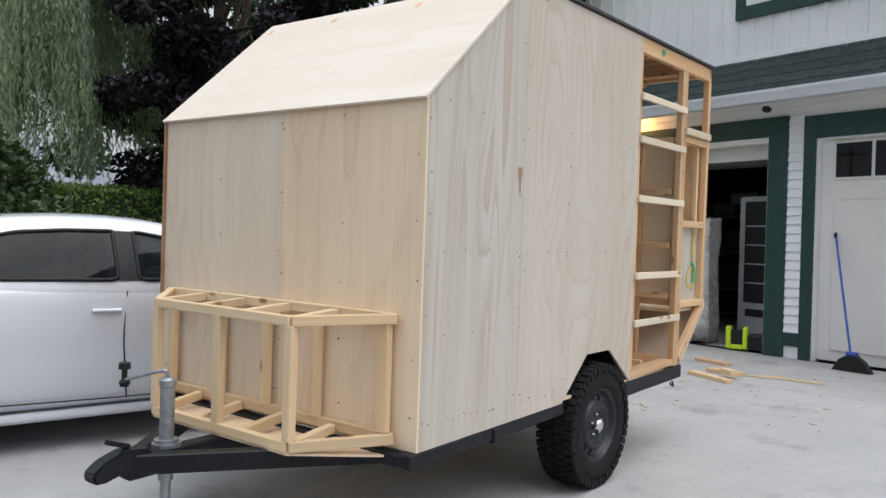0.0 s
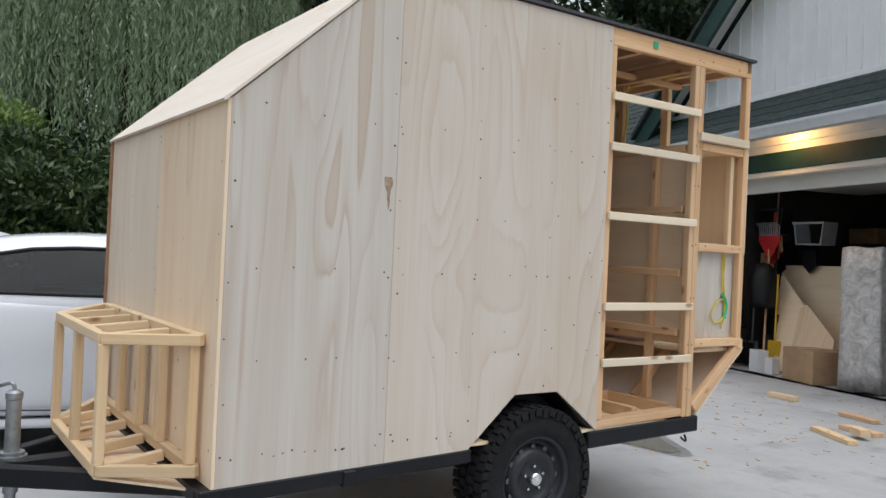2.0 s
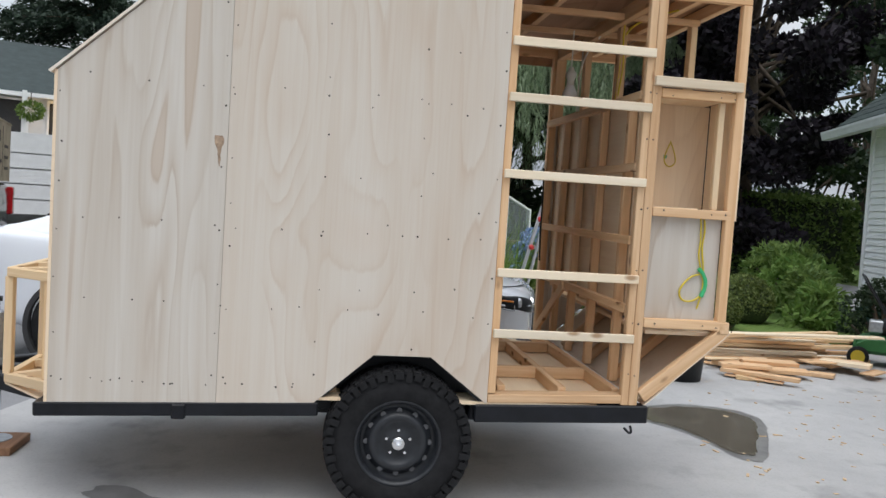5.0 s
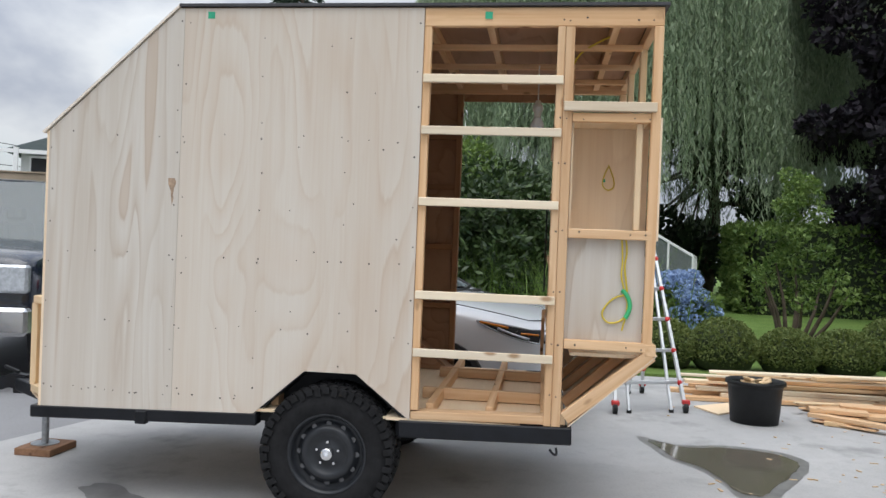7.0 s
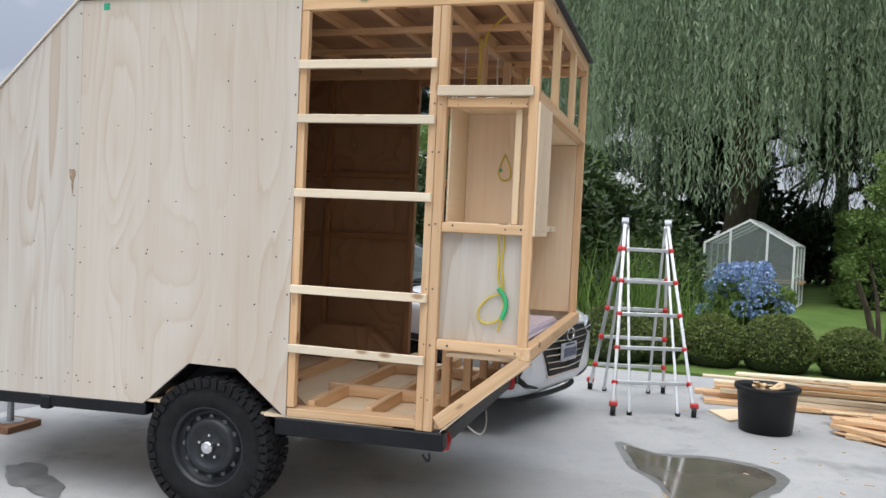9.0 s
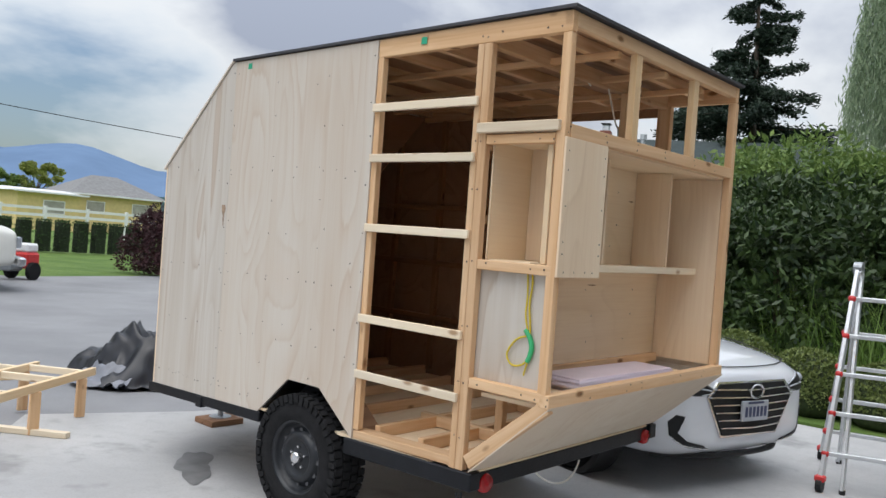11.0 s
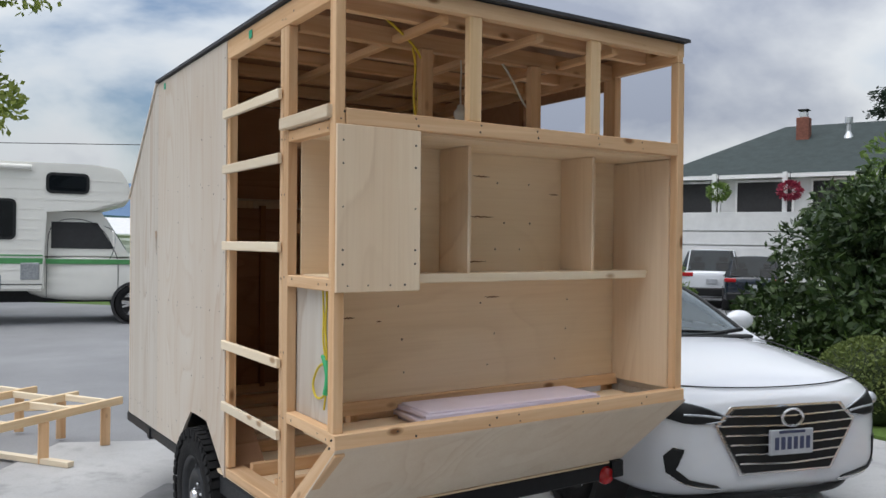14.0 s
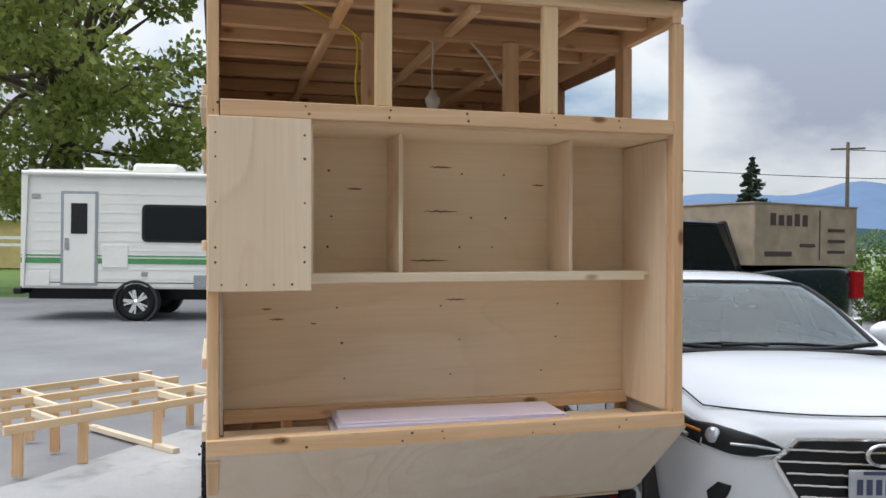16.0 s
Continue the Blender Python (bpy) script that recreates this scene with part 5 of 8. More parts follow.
box("case_body", -0.07, 0.07, -0.05, 0.05, 0.08, 0.26, BLACKPL, tape, "", 0.01)
box("power_tool", -0.16, 0.16, -0.1, 0.1, 0.004, 0.22, BLACKPL, None, "", 0.03, at_house(-1.02, 0.12, 0, 10))
tagged(bpy.data.objects["power_tool"], "black power tool on the garage threshold", "power tool")
broom = tagged(empty("broom", at_house(0.05, -0.22, 0.0)), "blue-handled push broom leaning on the white garage door", "broom")
BLUE = plain("blue_plastic", (0.03, 0.10, 0.42), 0.4)
tube("broom_handle", [(0.24, -0.14, 0.13), (-0.16, 0.245, 1.42)], 0.013, BLUE, broom, "blue handle")
bm = bmesh.new()
lathe(bm, ((0.0, 1.40), (0.018, 1.41), (0.018, 1.46), (0.0, 1.475)), "z", 12, (-0.165, 0.245, 0))
part("handle_tip", bm, BLACKPL, broom)
bm = bmesh.new()
prism(bm, [(0.05, 0.004), (0.46, 0.004), (0.38, 0.12), (0.30, 0.17), (0.20, 0.17), (0.12, 0.12)], "y", -0.18, -0.10)
part("broom_head", bm, BLACKPL, broom, "dark bristle head")
box("broom_socket", 0.19, 0.30, -0.17, -0.11, 0.17, 0.21, BLUE, broom, "", 0.008)

# ---- vehicles ----
# grey-blue film colour stands in for sky mirrored in the windscreen
GLASSC = glass("windscreen_sky_tint", (0.80, 0.86, 0.88), 0.42, 0.06, (0.15, 0.18, 0.19))
INTERIOR = plain("dark_car_interior", (0.03, 0.03, 0.032), 0.8)
LIGHTLENS = plain("clear_headlamp", (0.55, 0.58, 0.62), 0.12, 0.5, 0.25, 25)
AMBER = plain("amber_lens", (0.55, 0.18, 0.02), 0.2)
PLATE = plain("plate_white", (0.42, 0.44, 0.48), 0.4)
INK = plain("dark_print", (0.05, 0.06, 0.12), 0.6)


def loft_body(stations, mat, parent, name="body"):
    """Closed sections (s, half width, z low, z shoulder, z crown) joined into one skin; front at y = 0, s runs back."""
    bm = bmesh.new()
    rings = []
    for s, w, zl, zs, zt in stations:
        zm = zl + (zs - zl) * 0.62
        half = [(w * 0.90, zl), (w * 0.985, zl + 0.10), (w * 0.99, zm - 0.09), (w, zm), (w * 0.985, zs - 0.06), (w * 0.95, zs), (w * 0.80, zs + (zt - zs) * 0.62), (w * 0.45, zs + (zt - zs) * 0.93), (0, zt)]
        pts = [(x, z) for x, z in half] + [(-x, z) for x, z in half[-2::-1]]
        rings.append([bm.verts.new((x, -s, z)) for x, z in pts])
    n = len(rings[0])
    for a, b in zip(rings, rings[1:]):
        for i in range(n):
            j = (i + 1) % n
            bm.faces.new((a[i], a[j], b[j], b[i]))
    bm.faces.new(rings[0])
    bm.faces.new(rings[-1])
    ob = part(name, bm, mat, parent, smooth=True)
    md = ob.modifiers.new("round", "SUBSURF")
    md.levels = md.render_levels = 2
    return ob


def car_wheel(parent, x, y, r, side, w=0.21, rim=ALU):
    k = empty("wheel", pose(x, y, r))
    k.parent = parent
    bm = bmesh.new()
    s = side
    lathe(bm, [(q * r, h * s) for q, h in ((0.64, -w), (0.9, -w - 0.003), (0.985, -w + 0.03), (1.0, -w / 2), (0.985, -0.03), (0.92, 0.0), (0.66, -0.004), (0.64, -0.03))], "x", 36, (0, 0, 0), True)
    part("tyre", bm, RUBBER, k, smooth=True)
    bm = bmesh.new()
    lathe(bm, [(q * r, h * s) for q, h in ((0.0, -0.06), (0.58, -0.07), (0.60, -0.02), (0.66, -0.01), (0.66, -0.1), (0.0, -0.12))], "x", 30)
    part("rim", bm, INTERIOR, k, smooth=True)
    for i in range(5):
        a = i * 72
        bm = bmesh.new()
        add_box(bm, min(-0.045 * s, -0.015 * s), max(-0.045 * s, -0.015 * s), -0.09 * r, 0.09 * r, 0.08 * r, 0.62 * r, pose(0, 0, 0, a + 10))
        add_box(bm, min(-0.045 * s, -0.017 * s), max(-0.045 * s, -0.017 * s), -0.05 * r, 0.05 * r, 0.2 * r, 0.62 * r, pose(0, 0, 0, a + 32))
        part("spoke", bm, rim, k)
    bm = bmesh.new()
    lathe(bm, [(q * r, h * s) for q, h in ((0.0, -0.01), (0.13, -0.012), (0.15, -0.03), (0.15, -0.06))], "x", 16)
    part("hub_cap", bm, rim, k, smooth=True)
    # dark arch behind the tyre
    bm = bmesh.new()
    lathe(bm, [(q * r, h * s) for q, h in ((0.0, -w), (1.13, -w), (1.13, 0.012), (1.0, 0.012), (0.98, -w + 0.02), (0.0, -w + 0.02))], "x", 36)
    part("arch_liner", bm, INTERIOR, k)
    return k


def cabin(parent, w0, w1, base, roofline, zb, zt, paint, pillars, extra=()):
    """Glasshouse: base (s front, s rear) at height zb and half width w0; roof (s front, s rear) at zt and w1."""
    b0, b1 = base
    r0, r1 = roofline
    P = [Vector((w0 * 0.82, -b0, zb)), Vector((w0, -b0 - 0.28, zb)), Vector((w0, -b1 + 0.28, zb)), Vector((w0 * 0.80, -b1, zb))]
    R = [Vector((w1 * 0.92, -r0, zt - 0.02)), Vector((w1, -r0 - 0.22, zt - 0.05)), Vector((w1, -r1 + 0.22, zt - 0.05)), Vector((w1 * 0.92, -r1, zt - 0.02))]
    F = Vector((-1, 1, 1))

    def mir(v):
        return Vector((-v.x, v.y, v.z))

    def pane(name, a, b, c, d):
        bm = bmesh.new()
        bm.faces.new([bm.verts.new(v) for v in (a, b, c, d)])
        bmesh.ops.subdivide_edges(bm, edges=bm.edges[:], cuts=3, use_grid_fill=True)
        return part(name, bm, GLASSC if name == "windscreen" else GLASSD, parent)

    pane("windscreen", P[0], R[0], mir(R[0]), mir(P[0])).data
    pane("rear_window", P[3], R[3], mir(R[3]), mir(P[3]))
    for m in (lambda v: v, mir):
        pane("quarter_glass", m(P[0]), m(P[1]), m(R[1]), m(R[0]))
        pane("side_window", m(P[1]), m(P[2]), m(R[2]), m(R[1]))
        pane("quarter_glass", m(P[2]), m(P[3]), m(R[3]), m(R[2]))
        sx = 1 if m(P[0]).x > 0 else -1
        for a, b, t in ((P[0], R[0], 0.055), (P[3], R[3], 0.10)):
            beam("pillar", m(a) + Vector((0, 0, -0.03)), m(b), 0.035, t * 0.6, paint, parent, (0, 1, 0.3), bevel=0.012)
        for f in pillars:
            a = P[1].lerp(P[2], f)
            b = R[1].lerp(R[2], f)
            beam("pillar", m(a) + Vector((0, 0, -0.03)), m(b), 0.03, 0.085, BLACKPL, parent, (0, 1, 0), bevel=0.005)
        beam("window_trim", m(P[1]) + Vector((0.012 * sx, 0, 0.0)), m(P[2]) + Vector((0.012 * sx, 0, 0.0)), 0.02, 0.03, BLACKPL, parent, bevel=0.004)
        beam("roof_rail", m(R[1]), m(R[2]), 0.05, 0.05, paint, parent, bevel=0.015)
        beam("roof_rail", m(R[0]), m(R[1]), 0.05, 0.04, paint, parent, bevel=0.015)
        beam("roof_rail", m(R[2]), m(R[3]), 0.05, 0.04, paint, parent, bevel=0.015)
    # roof skin
    bm = bmesh.new()
    n = 8
    grid = []
    for i in range(n + 1):
        f = i / n
        y = -(r0 + (r1 - r0) * f)
        edge = w1 * (0.92 + 0.08 * min(1, 6 * min(f, 1 - f)))
        row = []
        for j in range(n + 1):
            g = -1 + 2 * j / n
            row.append(bm.verts.new((edge * g * 1.015, y, zt - 0.03 + 0.055 * (1 - g * g) * (0.6 + 1.2 * f * (1 - f)))))
        grid.append(row)
    for i in range(n):
        for j in range(n):
            bm.faces.new((grid[i][j], grid[i][j + 1], grid[i + 1][j + 1], grid[i + 1][j]))
    ob = part("roof_skin", bm, paint, parent, smooth=True)
    md = ob.modifiers.new("thick", "SOLIDIFY")
    md.thickness = 0.03
    box("cabin_floor", -w0 * 0.8, w0 * 0.8, -b1 + 0.1, -b0 - 0.1, zb - 0.06, zb - 0.02, INTERIOR, parent)
    for y in (-(b0 + (b1 - b0) * 0.42), -(b0 + (b1 - b0) * 0.72)):
        for x in (-0.38, 0.38):
            box("seat_back", x - 0.2, x + 0.2, y - 0.06, y + 0.06, zb - 0.05, zb + 0.22, INTERIOR, parent, "", 0.03)
            box("headrest", x - 0.11, x + 0.11, y - 0.05, y + 0.05, zb + 0.25, zb + 0.40, INTERIOR, parent, "", 0.03)


def sedan_top(c):
    """Smooth roof and pillars in one shell, cut open where the panes sit."""
    st = ((1.08, 0.79, 0.955, 0.70, 0.968), (1.35, 0.855, 0.955, 0.675, 1.10), (1.70, 0.868, 0.958, 0.655, 1.275), (2.02, 0.872, 0.962, 0.625, 1.385), (2.45, 0.874, 0.967, 0.605, 1.428), (2.95, 0.872, 0.975, 0.595, 1.420), (3.38, 0.865, 0.985, 0.585, 1.365), (3.72, 0.845, 0.993, 0.585, 1.255), (4.02, 0.80, 1.0, 0.62, 1.115), (4.28, 0.74, 1.0, 0.66, 1.045))
    bm = bmesh.new()
    rings = []
    for q, wb, zb, wr, zr in st:
        h = zr - zb
        half = [(wb, zb - 0.06), (wb, zb), (wb + (wr - wb) * 0.48 + 0.012, zb + h * 0.46), (wr + 0.045, zb + h * 0.84), (wr - 0.03, zb + h * 0.955), (wr * 0.55, zb + h * 0.993), (0, zr)]
        rings.append([bm.verts.new((x, -q, z)) for x, z in half + [(-x, z) for x, z in half[-2::-1]]])
    for a, b in zip(rings, rings[1:]):
        for i in range(len(a) - 1):
            bm.faces.new((a[i], a[i + 1], b[i + 1], b[i]))
    raw = part("roof_shell", bm, CARWHITE, c, smooth=True)
    md = raw.modifiers.new("round", "SUBSURF")
    md.levels = md.render_levels = 3
    me = bpy.data.meshes.new_from_object(raw.evaluated_get(bpy.context.evaluated_depsgraph_get()))
    raw.modifiers.clear()
    raw.data = me
    tree = BVHTree.FromPolygons([v.co.copy() for v in me.vertices], [tuple(p.vertices) for p in me.polygons])
    front_door = [(1.42, 1.0), (1.62, 1.085), (1.86, 1.18), (2.08, 1.255), (2.30, 1.295), (2.34, 1.295), (2.34, 0.995)]
    rear_door = [(2.47, 1.302), (2.75, 1.302), (3.02, 1.285), (3.25, 1.24), (3.30, 1.225), (3.27, 1.01), (2.47, 0.997)]
    quarter = [(3.35, 1.205), (3.50, 1.14), (3.66, 1.05), (3.62, 1.03), (3.32, 1.014)]
    screen = [(-0.66, 1.20), (-0.625, 1.60), (-0.565, 1.98), (-0.3, 1.965), (0.0, 1.96), (0.3, 1.965), (0.565, 1.98), (0.625, 1.60), (0.66, 1.20), (0.35, 1.14), (0.0, 1.12), (-0.35, 1.14)]
    back = [(-0.52, 3.40), (-0.54, 3.70), (-0.56, 3.98), (0.56, 3.98), (0.54, 3.70), (0.52, 3.40)]

    def inside(poly, x, y):
        hit = False
        for (a, b), (p, q) in zip(poly, poly[1:] + poly[:1]):
            if (b > y) != (q > y) and x < (p - a) * (y - b) / (q - b) + a:
                hit = not hit
        return hit

    def shrink(poly, k):
        cx, cy = sum(p[0] for p in poly) / len(poly), sum(p[1] for p in poly) / len(poly)
        return [(cx + (x - cx) * k, cy + (y - cy) * k) for x, y in poly]
    panes = [("side_window", p, sx) for p in (front_door, rear_door, quarter) for sx in (1, -1)] + [("windscreen", screen, 0), ("rear_window", back, 0)]
    cut = bmesh.new()
    cut.from_mesh(me)
    drop = []
    for f in cut.faces:
        m = f.calc_center_median()
        for nm, p, sx in panes:
            if (sx and m.x * sx > 0.3 and inside(shrink(p, 0.93), -m.y, m.z)) or (not sx and f.normal.z > 0.2 and inside(shrink(p, 0.95), m.x, -m.y)):
                drop.append(f)
                break
    bmesh.ops.delete(cut, geom=drop, context="FACES")
    cut.to_mesh(me)
    cut.free()
    md = raw.modifiers.new("thick", "SOLIDIFY")
    md.thickness, md.offset = 0.02, -1

    def put(p, sx, lift):
        if sx:
            hit = tree.ray_cast(Vector((1.5 * sx, -p[0], p[1])), Vector((-sx, 0, 0)))
        else:
            hit = tree.ray_cast(Vector((p[0], -p[1], 2.0)), Vector((0, 0, -1)))
        return (hit[0] + hit[1].normalized() * lift * (1 if hit[1].dot(Vector((sx, 0, 0 if sx else 1))) > 0 else -1)) if hit[0] else Vector((0.85 * sx if sx else p[0], -p[0] if sx else -p[1], p[1] if sx else 1.0))

    def sheet_on(name, poly, sx, mat, lift, label=""):
        bm = bmesh.new()
        bm.faces.new([bm.verts.new((x, z, 0)) for x, z in poly])
        bmesh.ops.triangulate(bm, faces=bm.faces[:])
        for _ in range(3):
            bmesh.ops.subdivide_edges(bm, edges=bm.edges[:], cuts=1)
            bmesh.ops.triangulate(bm, faces=bm.faces[:])
        for v in bm.verts:
            v.co = put((v.co.x, v.co.y), sx, lift)
        return part(name, bm, mat, c, label, smooth=True)
    for nm, p, sx in panes:
        w = sheet_on(nm, p, sx, GLASSC if nm == "windscreen" else GLASSD, 0.004, "tinted side window" if sx else "")
        edge = [(a[0] + (b[0] - a[0]) * k / 6, a[1] + (b[1] - a[1]) * k / 6) for a, b in zip(p, p[1:] + p[:1]) for k in range(6)]
        tube("window_trim", [put(q, sx, 0.005) for q in edge], 0.013 if sx else 0.016, BLACKPL, w, cyclic=True)
    for sx in (1, -1):
        sheet_on("door_pillar", [(2.33, 1.30), (2.48, 1.305), (2.48, 0.992), (2.33, 0.992)], sx, BLACKPL, 0.007, "black door pillar")
        sheet_on("door_pillar", [(3.295, 1.235), (3.36, 1.21), (3.325, 1.01), (3.265, 1.008)], sx, BLACKPL, 0.007)
    box("cabin_floor", -0.72, 0.72, -4.0, -1.25, 0.90, 0.94, INTERIOR, c)
    for y in (-2.35, -3.2):
        for x in (-0.36, 0.36):
            box("seat_back", x - 0.2, x + 0.2, y - 0.06, y + 0.06, 0.94, 1.16, INTERIOR, c, "", 0.03)
            box("headrest", x - 0.11, x + 0.11, y - 0.05, y + 0.05, 1.17, 1.27, INTERIOR, c, "", 0.03)


def sedan():
    c = tagged(empty("sedan", pose(-2.91, 2.90, 0, 0, 0, -14.2)), "white compact sedan parked beside the camper trailer", "car")
    skin = loft_body(((0.0, 0.60, 0.33, 0.68, 0.75), (0.03, 0.66, 0.26, 0.72, 0.79), (0.12, 0.78, 0.20, 0.775, 0.845), (0.30, 0.85, 0.17, 0.82, 0.895), (0.8, 0.885, 0.17, 0.885, 0.975), (1.30, 0.90, 0.17, 0.935, 1.02), (1.6, 0.90, 0.17, 0.95, 0.985), (2.4, 0.90, 0.17, 0.965, 0.985), (3.3, 0.90, 0.17, 0.985, 1.0), (3.8, 0.895, 0.18, 1.0, 1.03), (4.2, 0.87, 0.22, 1.01, 1.07), (4.48, 0.80, 0.28, 0.98, 1.05), (4.57, 0.70, 0.36, 0.86, 0.95)), CARWHITE, c)
    smooth = skin.evaluated_get(bpy.context.evaluated_depsgraph_get()).to_mesh()
    tree = BVHTree.FromPolygons([v.co.copy() for v in smooth.vertices], [tuple(p.vertices) for p in smooth.polygons])

    def on_skin(x, z, lift):
        hit = tree.ray_cast(Vector((x, 1.0, z)), Vector((0, -1, 0)))[0]
        return Vector((x, (hit.y if hit else -0.35) + lift, z))

    def inlay(name, poly, mat, lift, parent, label=""):
        """A patch that follows the curve of the nose."""
        bm = bmesh.new()
        bm.faces.new([bm.verts.new((x, 0, z)) for x, z in poly])
        bmesh.ops.triangulate(bm, faces=bm.faces[:])
        for _ in range(3):
            bmesh.ops.subdivide_edges(bm, edges=bm.edges[:], cuts=1)
            bmesh.ops.triangulate(bm, faces=bm.faces[:])
        for v in bm.verts:
            v.co = on_skin(v.co.x, v.co.z, lift)
        ob = part(name, bm, mat, parent, label, smooth=True)
        md = ob.modifiers.new("thick", "SOLIDIFY")
        md.thickness, md.offset = 0.008, 0
        return ob
    sedan_top(c)
    for y in (-0.87, -3.57):
        for s in (1, -1):
            car_wheel(c, 0.895 * s, y, 0.325, s)
    # doors: shut lines, handles, sill
    for s in (1, -1):
        for ys, zz in ((-1.45, 0.90), (-2.42, 0.93), (-3.30, 0.95)):
            tube("shut_line", [(0.888 * s, ys, 0.26), (0.903 * s, ys - 0.02, 0.50), (0.903 * s, ys - 0.03, 0.68), (0.872 * s, ys + 0.0, zz)], 0.0045, INTERIOR, c)
        tube("shut_line", [(0.884 * s, -1.45, 0.27), (0.886 * s, -2.0, 0.265), (0.886 * s, -2.6, 0.265), (0.884 * s, -3.25, 0.28)], 0.0045, INTERIOR, c)
        for y in (-2.55, -3.42):
            box("door_handle", 0.893 * s - 0.012, 0.893 * s + 0.018, y - 0.09, y + 0.09, 0.80, 0.825, CARWHITE, c, "", 0.008)
        box("sill", 0.80 * s - 0.05, 0.80 * s + 0.05, -3.2, -1.25, 0.15, 0.21, CARWHITE, c, "", 0.02)
        # mirror
        bm = bmesh.new()
        bmesh.ops.create_icosphere(bm, subdivisions=3, radius=1.0)
        for v in bm.verts:
            v.co = Vector((v.co.x * 0.125, v.co.y * 0.075, v.co.z * 0.080))
        part("door_mirror", bm, CARWHITE, c, m=pose(0.985 * s, -1.62, 1.03), smooth=True)
        box("mirror_arm", min(0.84 * s, 0.93 * s), max(0.84 * s, 0.93 * s), -1.64, -1.58, 0.945, 0.985, BLACKPL, c, "", 0.01)
        # headlamp that wraps round the wing
        shape = [(0.385, 0.672), (0.47, 0.716), (0.58, 0.748), (0.70, 0.772), (0.80, 0.775), (0.825, 0.745), (0.79, 0.69), (0.66, 0.655), (0.52, 0.648)]
        hl = inlay("headlamp", [(x * s, z) for x, z in shape], BLACKPL, 0.006, c, "dark swept headlamp with a clear lens")
        tube("headlamp_rim", [on_skin(x * s, z, 0.012) for x, z in shape], 0.005, LIGHTLENS, hl, cyclic=True)
        bm = bmesh.new()
        pc = on_skin(0.715 * s, 0.725, 0.012)
        lathe(bm, ((0.0, 0.012), (0.028, 0.008), (0.038, -0.006), (0.040, -0.02)), "y", 18, pc)
        part("projector", bm, LIGHTLENS, hl, smooth=True)
        tube("lamp_strip", [on_skin(x * s, z, 0.013) for x, z in ((0.45, 0.682), (0.53, 0.695), (0.60, 0.70), (0.66, 0.70))], 0.007, LIGHTLENS, hl)
        tube("turn_lamp", [on_skin(x * s, z, 0.013) for x, z in ((0.76, 0.735), (0.785, 0.74), (0.80, 0.742), (0.812, 0.742))], 0.008, AMBER, hl)
        side = [(0.13, 0.672), (0.13, 0.755), (0.28, 0.788), (0.45, 0.812), (0.60, 0.826), (0.615, 0.818), (0.50, 0.772), (0.34, 0.715), (0.22, 0.684)]

        def on_wing(p, lift):
            hit = tree.ray_cast(Vector((1.5 * s, -p[0], p[1])), Vector((-s, 0, 0)))[0]
            return Vector(((hit.x if hit else 0.85 * s) + lift * s, -p[0], p[1]))
        bm = bmesh.new()
        bm.faces.new([bm.verts.new((a, b, 0)) for a, b in side])
        bmesh.ops.triangulate(bm, faces=bm.faces[:])
        for _ in range(3):
            bmesh.ops.subdivide_edges(bm, edges=bm.edges[:], cuts=1)
            bmesh.ops.triangulate(bm, faces=bm.faces[:])
        for v in bm.verts:
            v.co = on_wing((v.co.x, v.co.y), 0.006)
        part("side_lens", bm, BLACKPL, hl, "dark lamp housing wrapping the wing", smooth=True)
        tube("lens_rim", [on_wing(p, 0.009) for p in side], 0.006, LIGHTLENS, hl, cyclic=True)
        tube("lamp_strip", [on_wing(p, 0.012) for p in ((0.20, 0.705), (0.30, 0.728), (0.38, 0.755), (0.44, 0.775))], 0.010, LIGHTLENS, hl)
        tube("turn_lamp", [on_wing(p, 0.012) for p in ((0.36, 0.782), (0.45, 0.797), (0.53, 0.808), (0.58, 0.815))], 0.009, AMBER, hl)
        # fog recess
        fog = [(0.655, 0.512), (0.705, 0.52), (0.742, 0.47), (0.728, 0.38), (0.64, 0.322), (0.42, 0.288), (0.44, 0.301), (0.62, 0.345), (0.688, 0.40), (0.695, 0.46)]
        inlay("fog_recess", [(x * s, z) for x, z in fog], BLACKPL, 0.004, c, "black fog-lamp recess")
        tube("fog_trim", [on_skin(x * s, z, 0.008) for x, z in ((0.40, 0.278), (0.52, 0.292), (0.64, 0.315), (0.71, 0.36))], 0.007, CHROME, c)
        # tail lamp
        box("tail_lamp", min(0.58 * s, 0.83 * s), max(0.58 * s, 0.83 * s), -4.53, -4.40, 0.82, 0.95, REDLENS, c, "", 0.02)
    # grille
    hexa = [(-0.36, 0.725), (0.36, 0.725), (0.46, 0.63), (0.30, 0.37), (-0.30, 0.37), (-0.46, 0.63)]
    bm = bmesh.new()
    prism(bm, [(x * 1.06, 0.545 + (z - 0.545) * 1.08) for x, z in hexa], "y", -0.12, 0.006)
    g = part("grille_surround", bm, CHROME, c, "chrome grille surround")
    bm = bmesh.new()
    prism(bm, hexa, "y", -0.10, 0.014)
    part("grille", bm, BLACKPL, c, "black hexagonal grille")
    for k in range(6):
        z = 0.415 + k * 0.053
        hw = 0.30 + (z - 0.37) / 0.26 * 0.16 if z < 0.63 else 0.46 - (z - 0.63) / 0.095 * 0.10
        bm = bmesh.new()
        n = 10
        for i in range(n):
            a, b = -1 + 2 * i / n, -1 + 2 * (i + 1) / n
            ya, yb = 0.034 - 0.012 * a * a, 0.034 - 0.012 * b * b
            q = [(a * hw, ya), (b * hw, yb), (b * hw, yb - 0.02), (a * hw, ya - 0.02)]
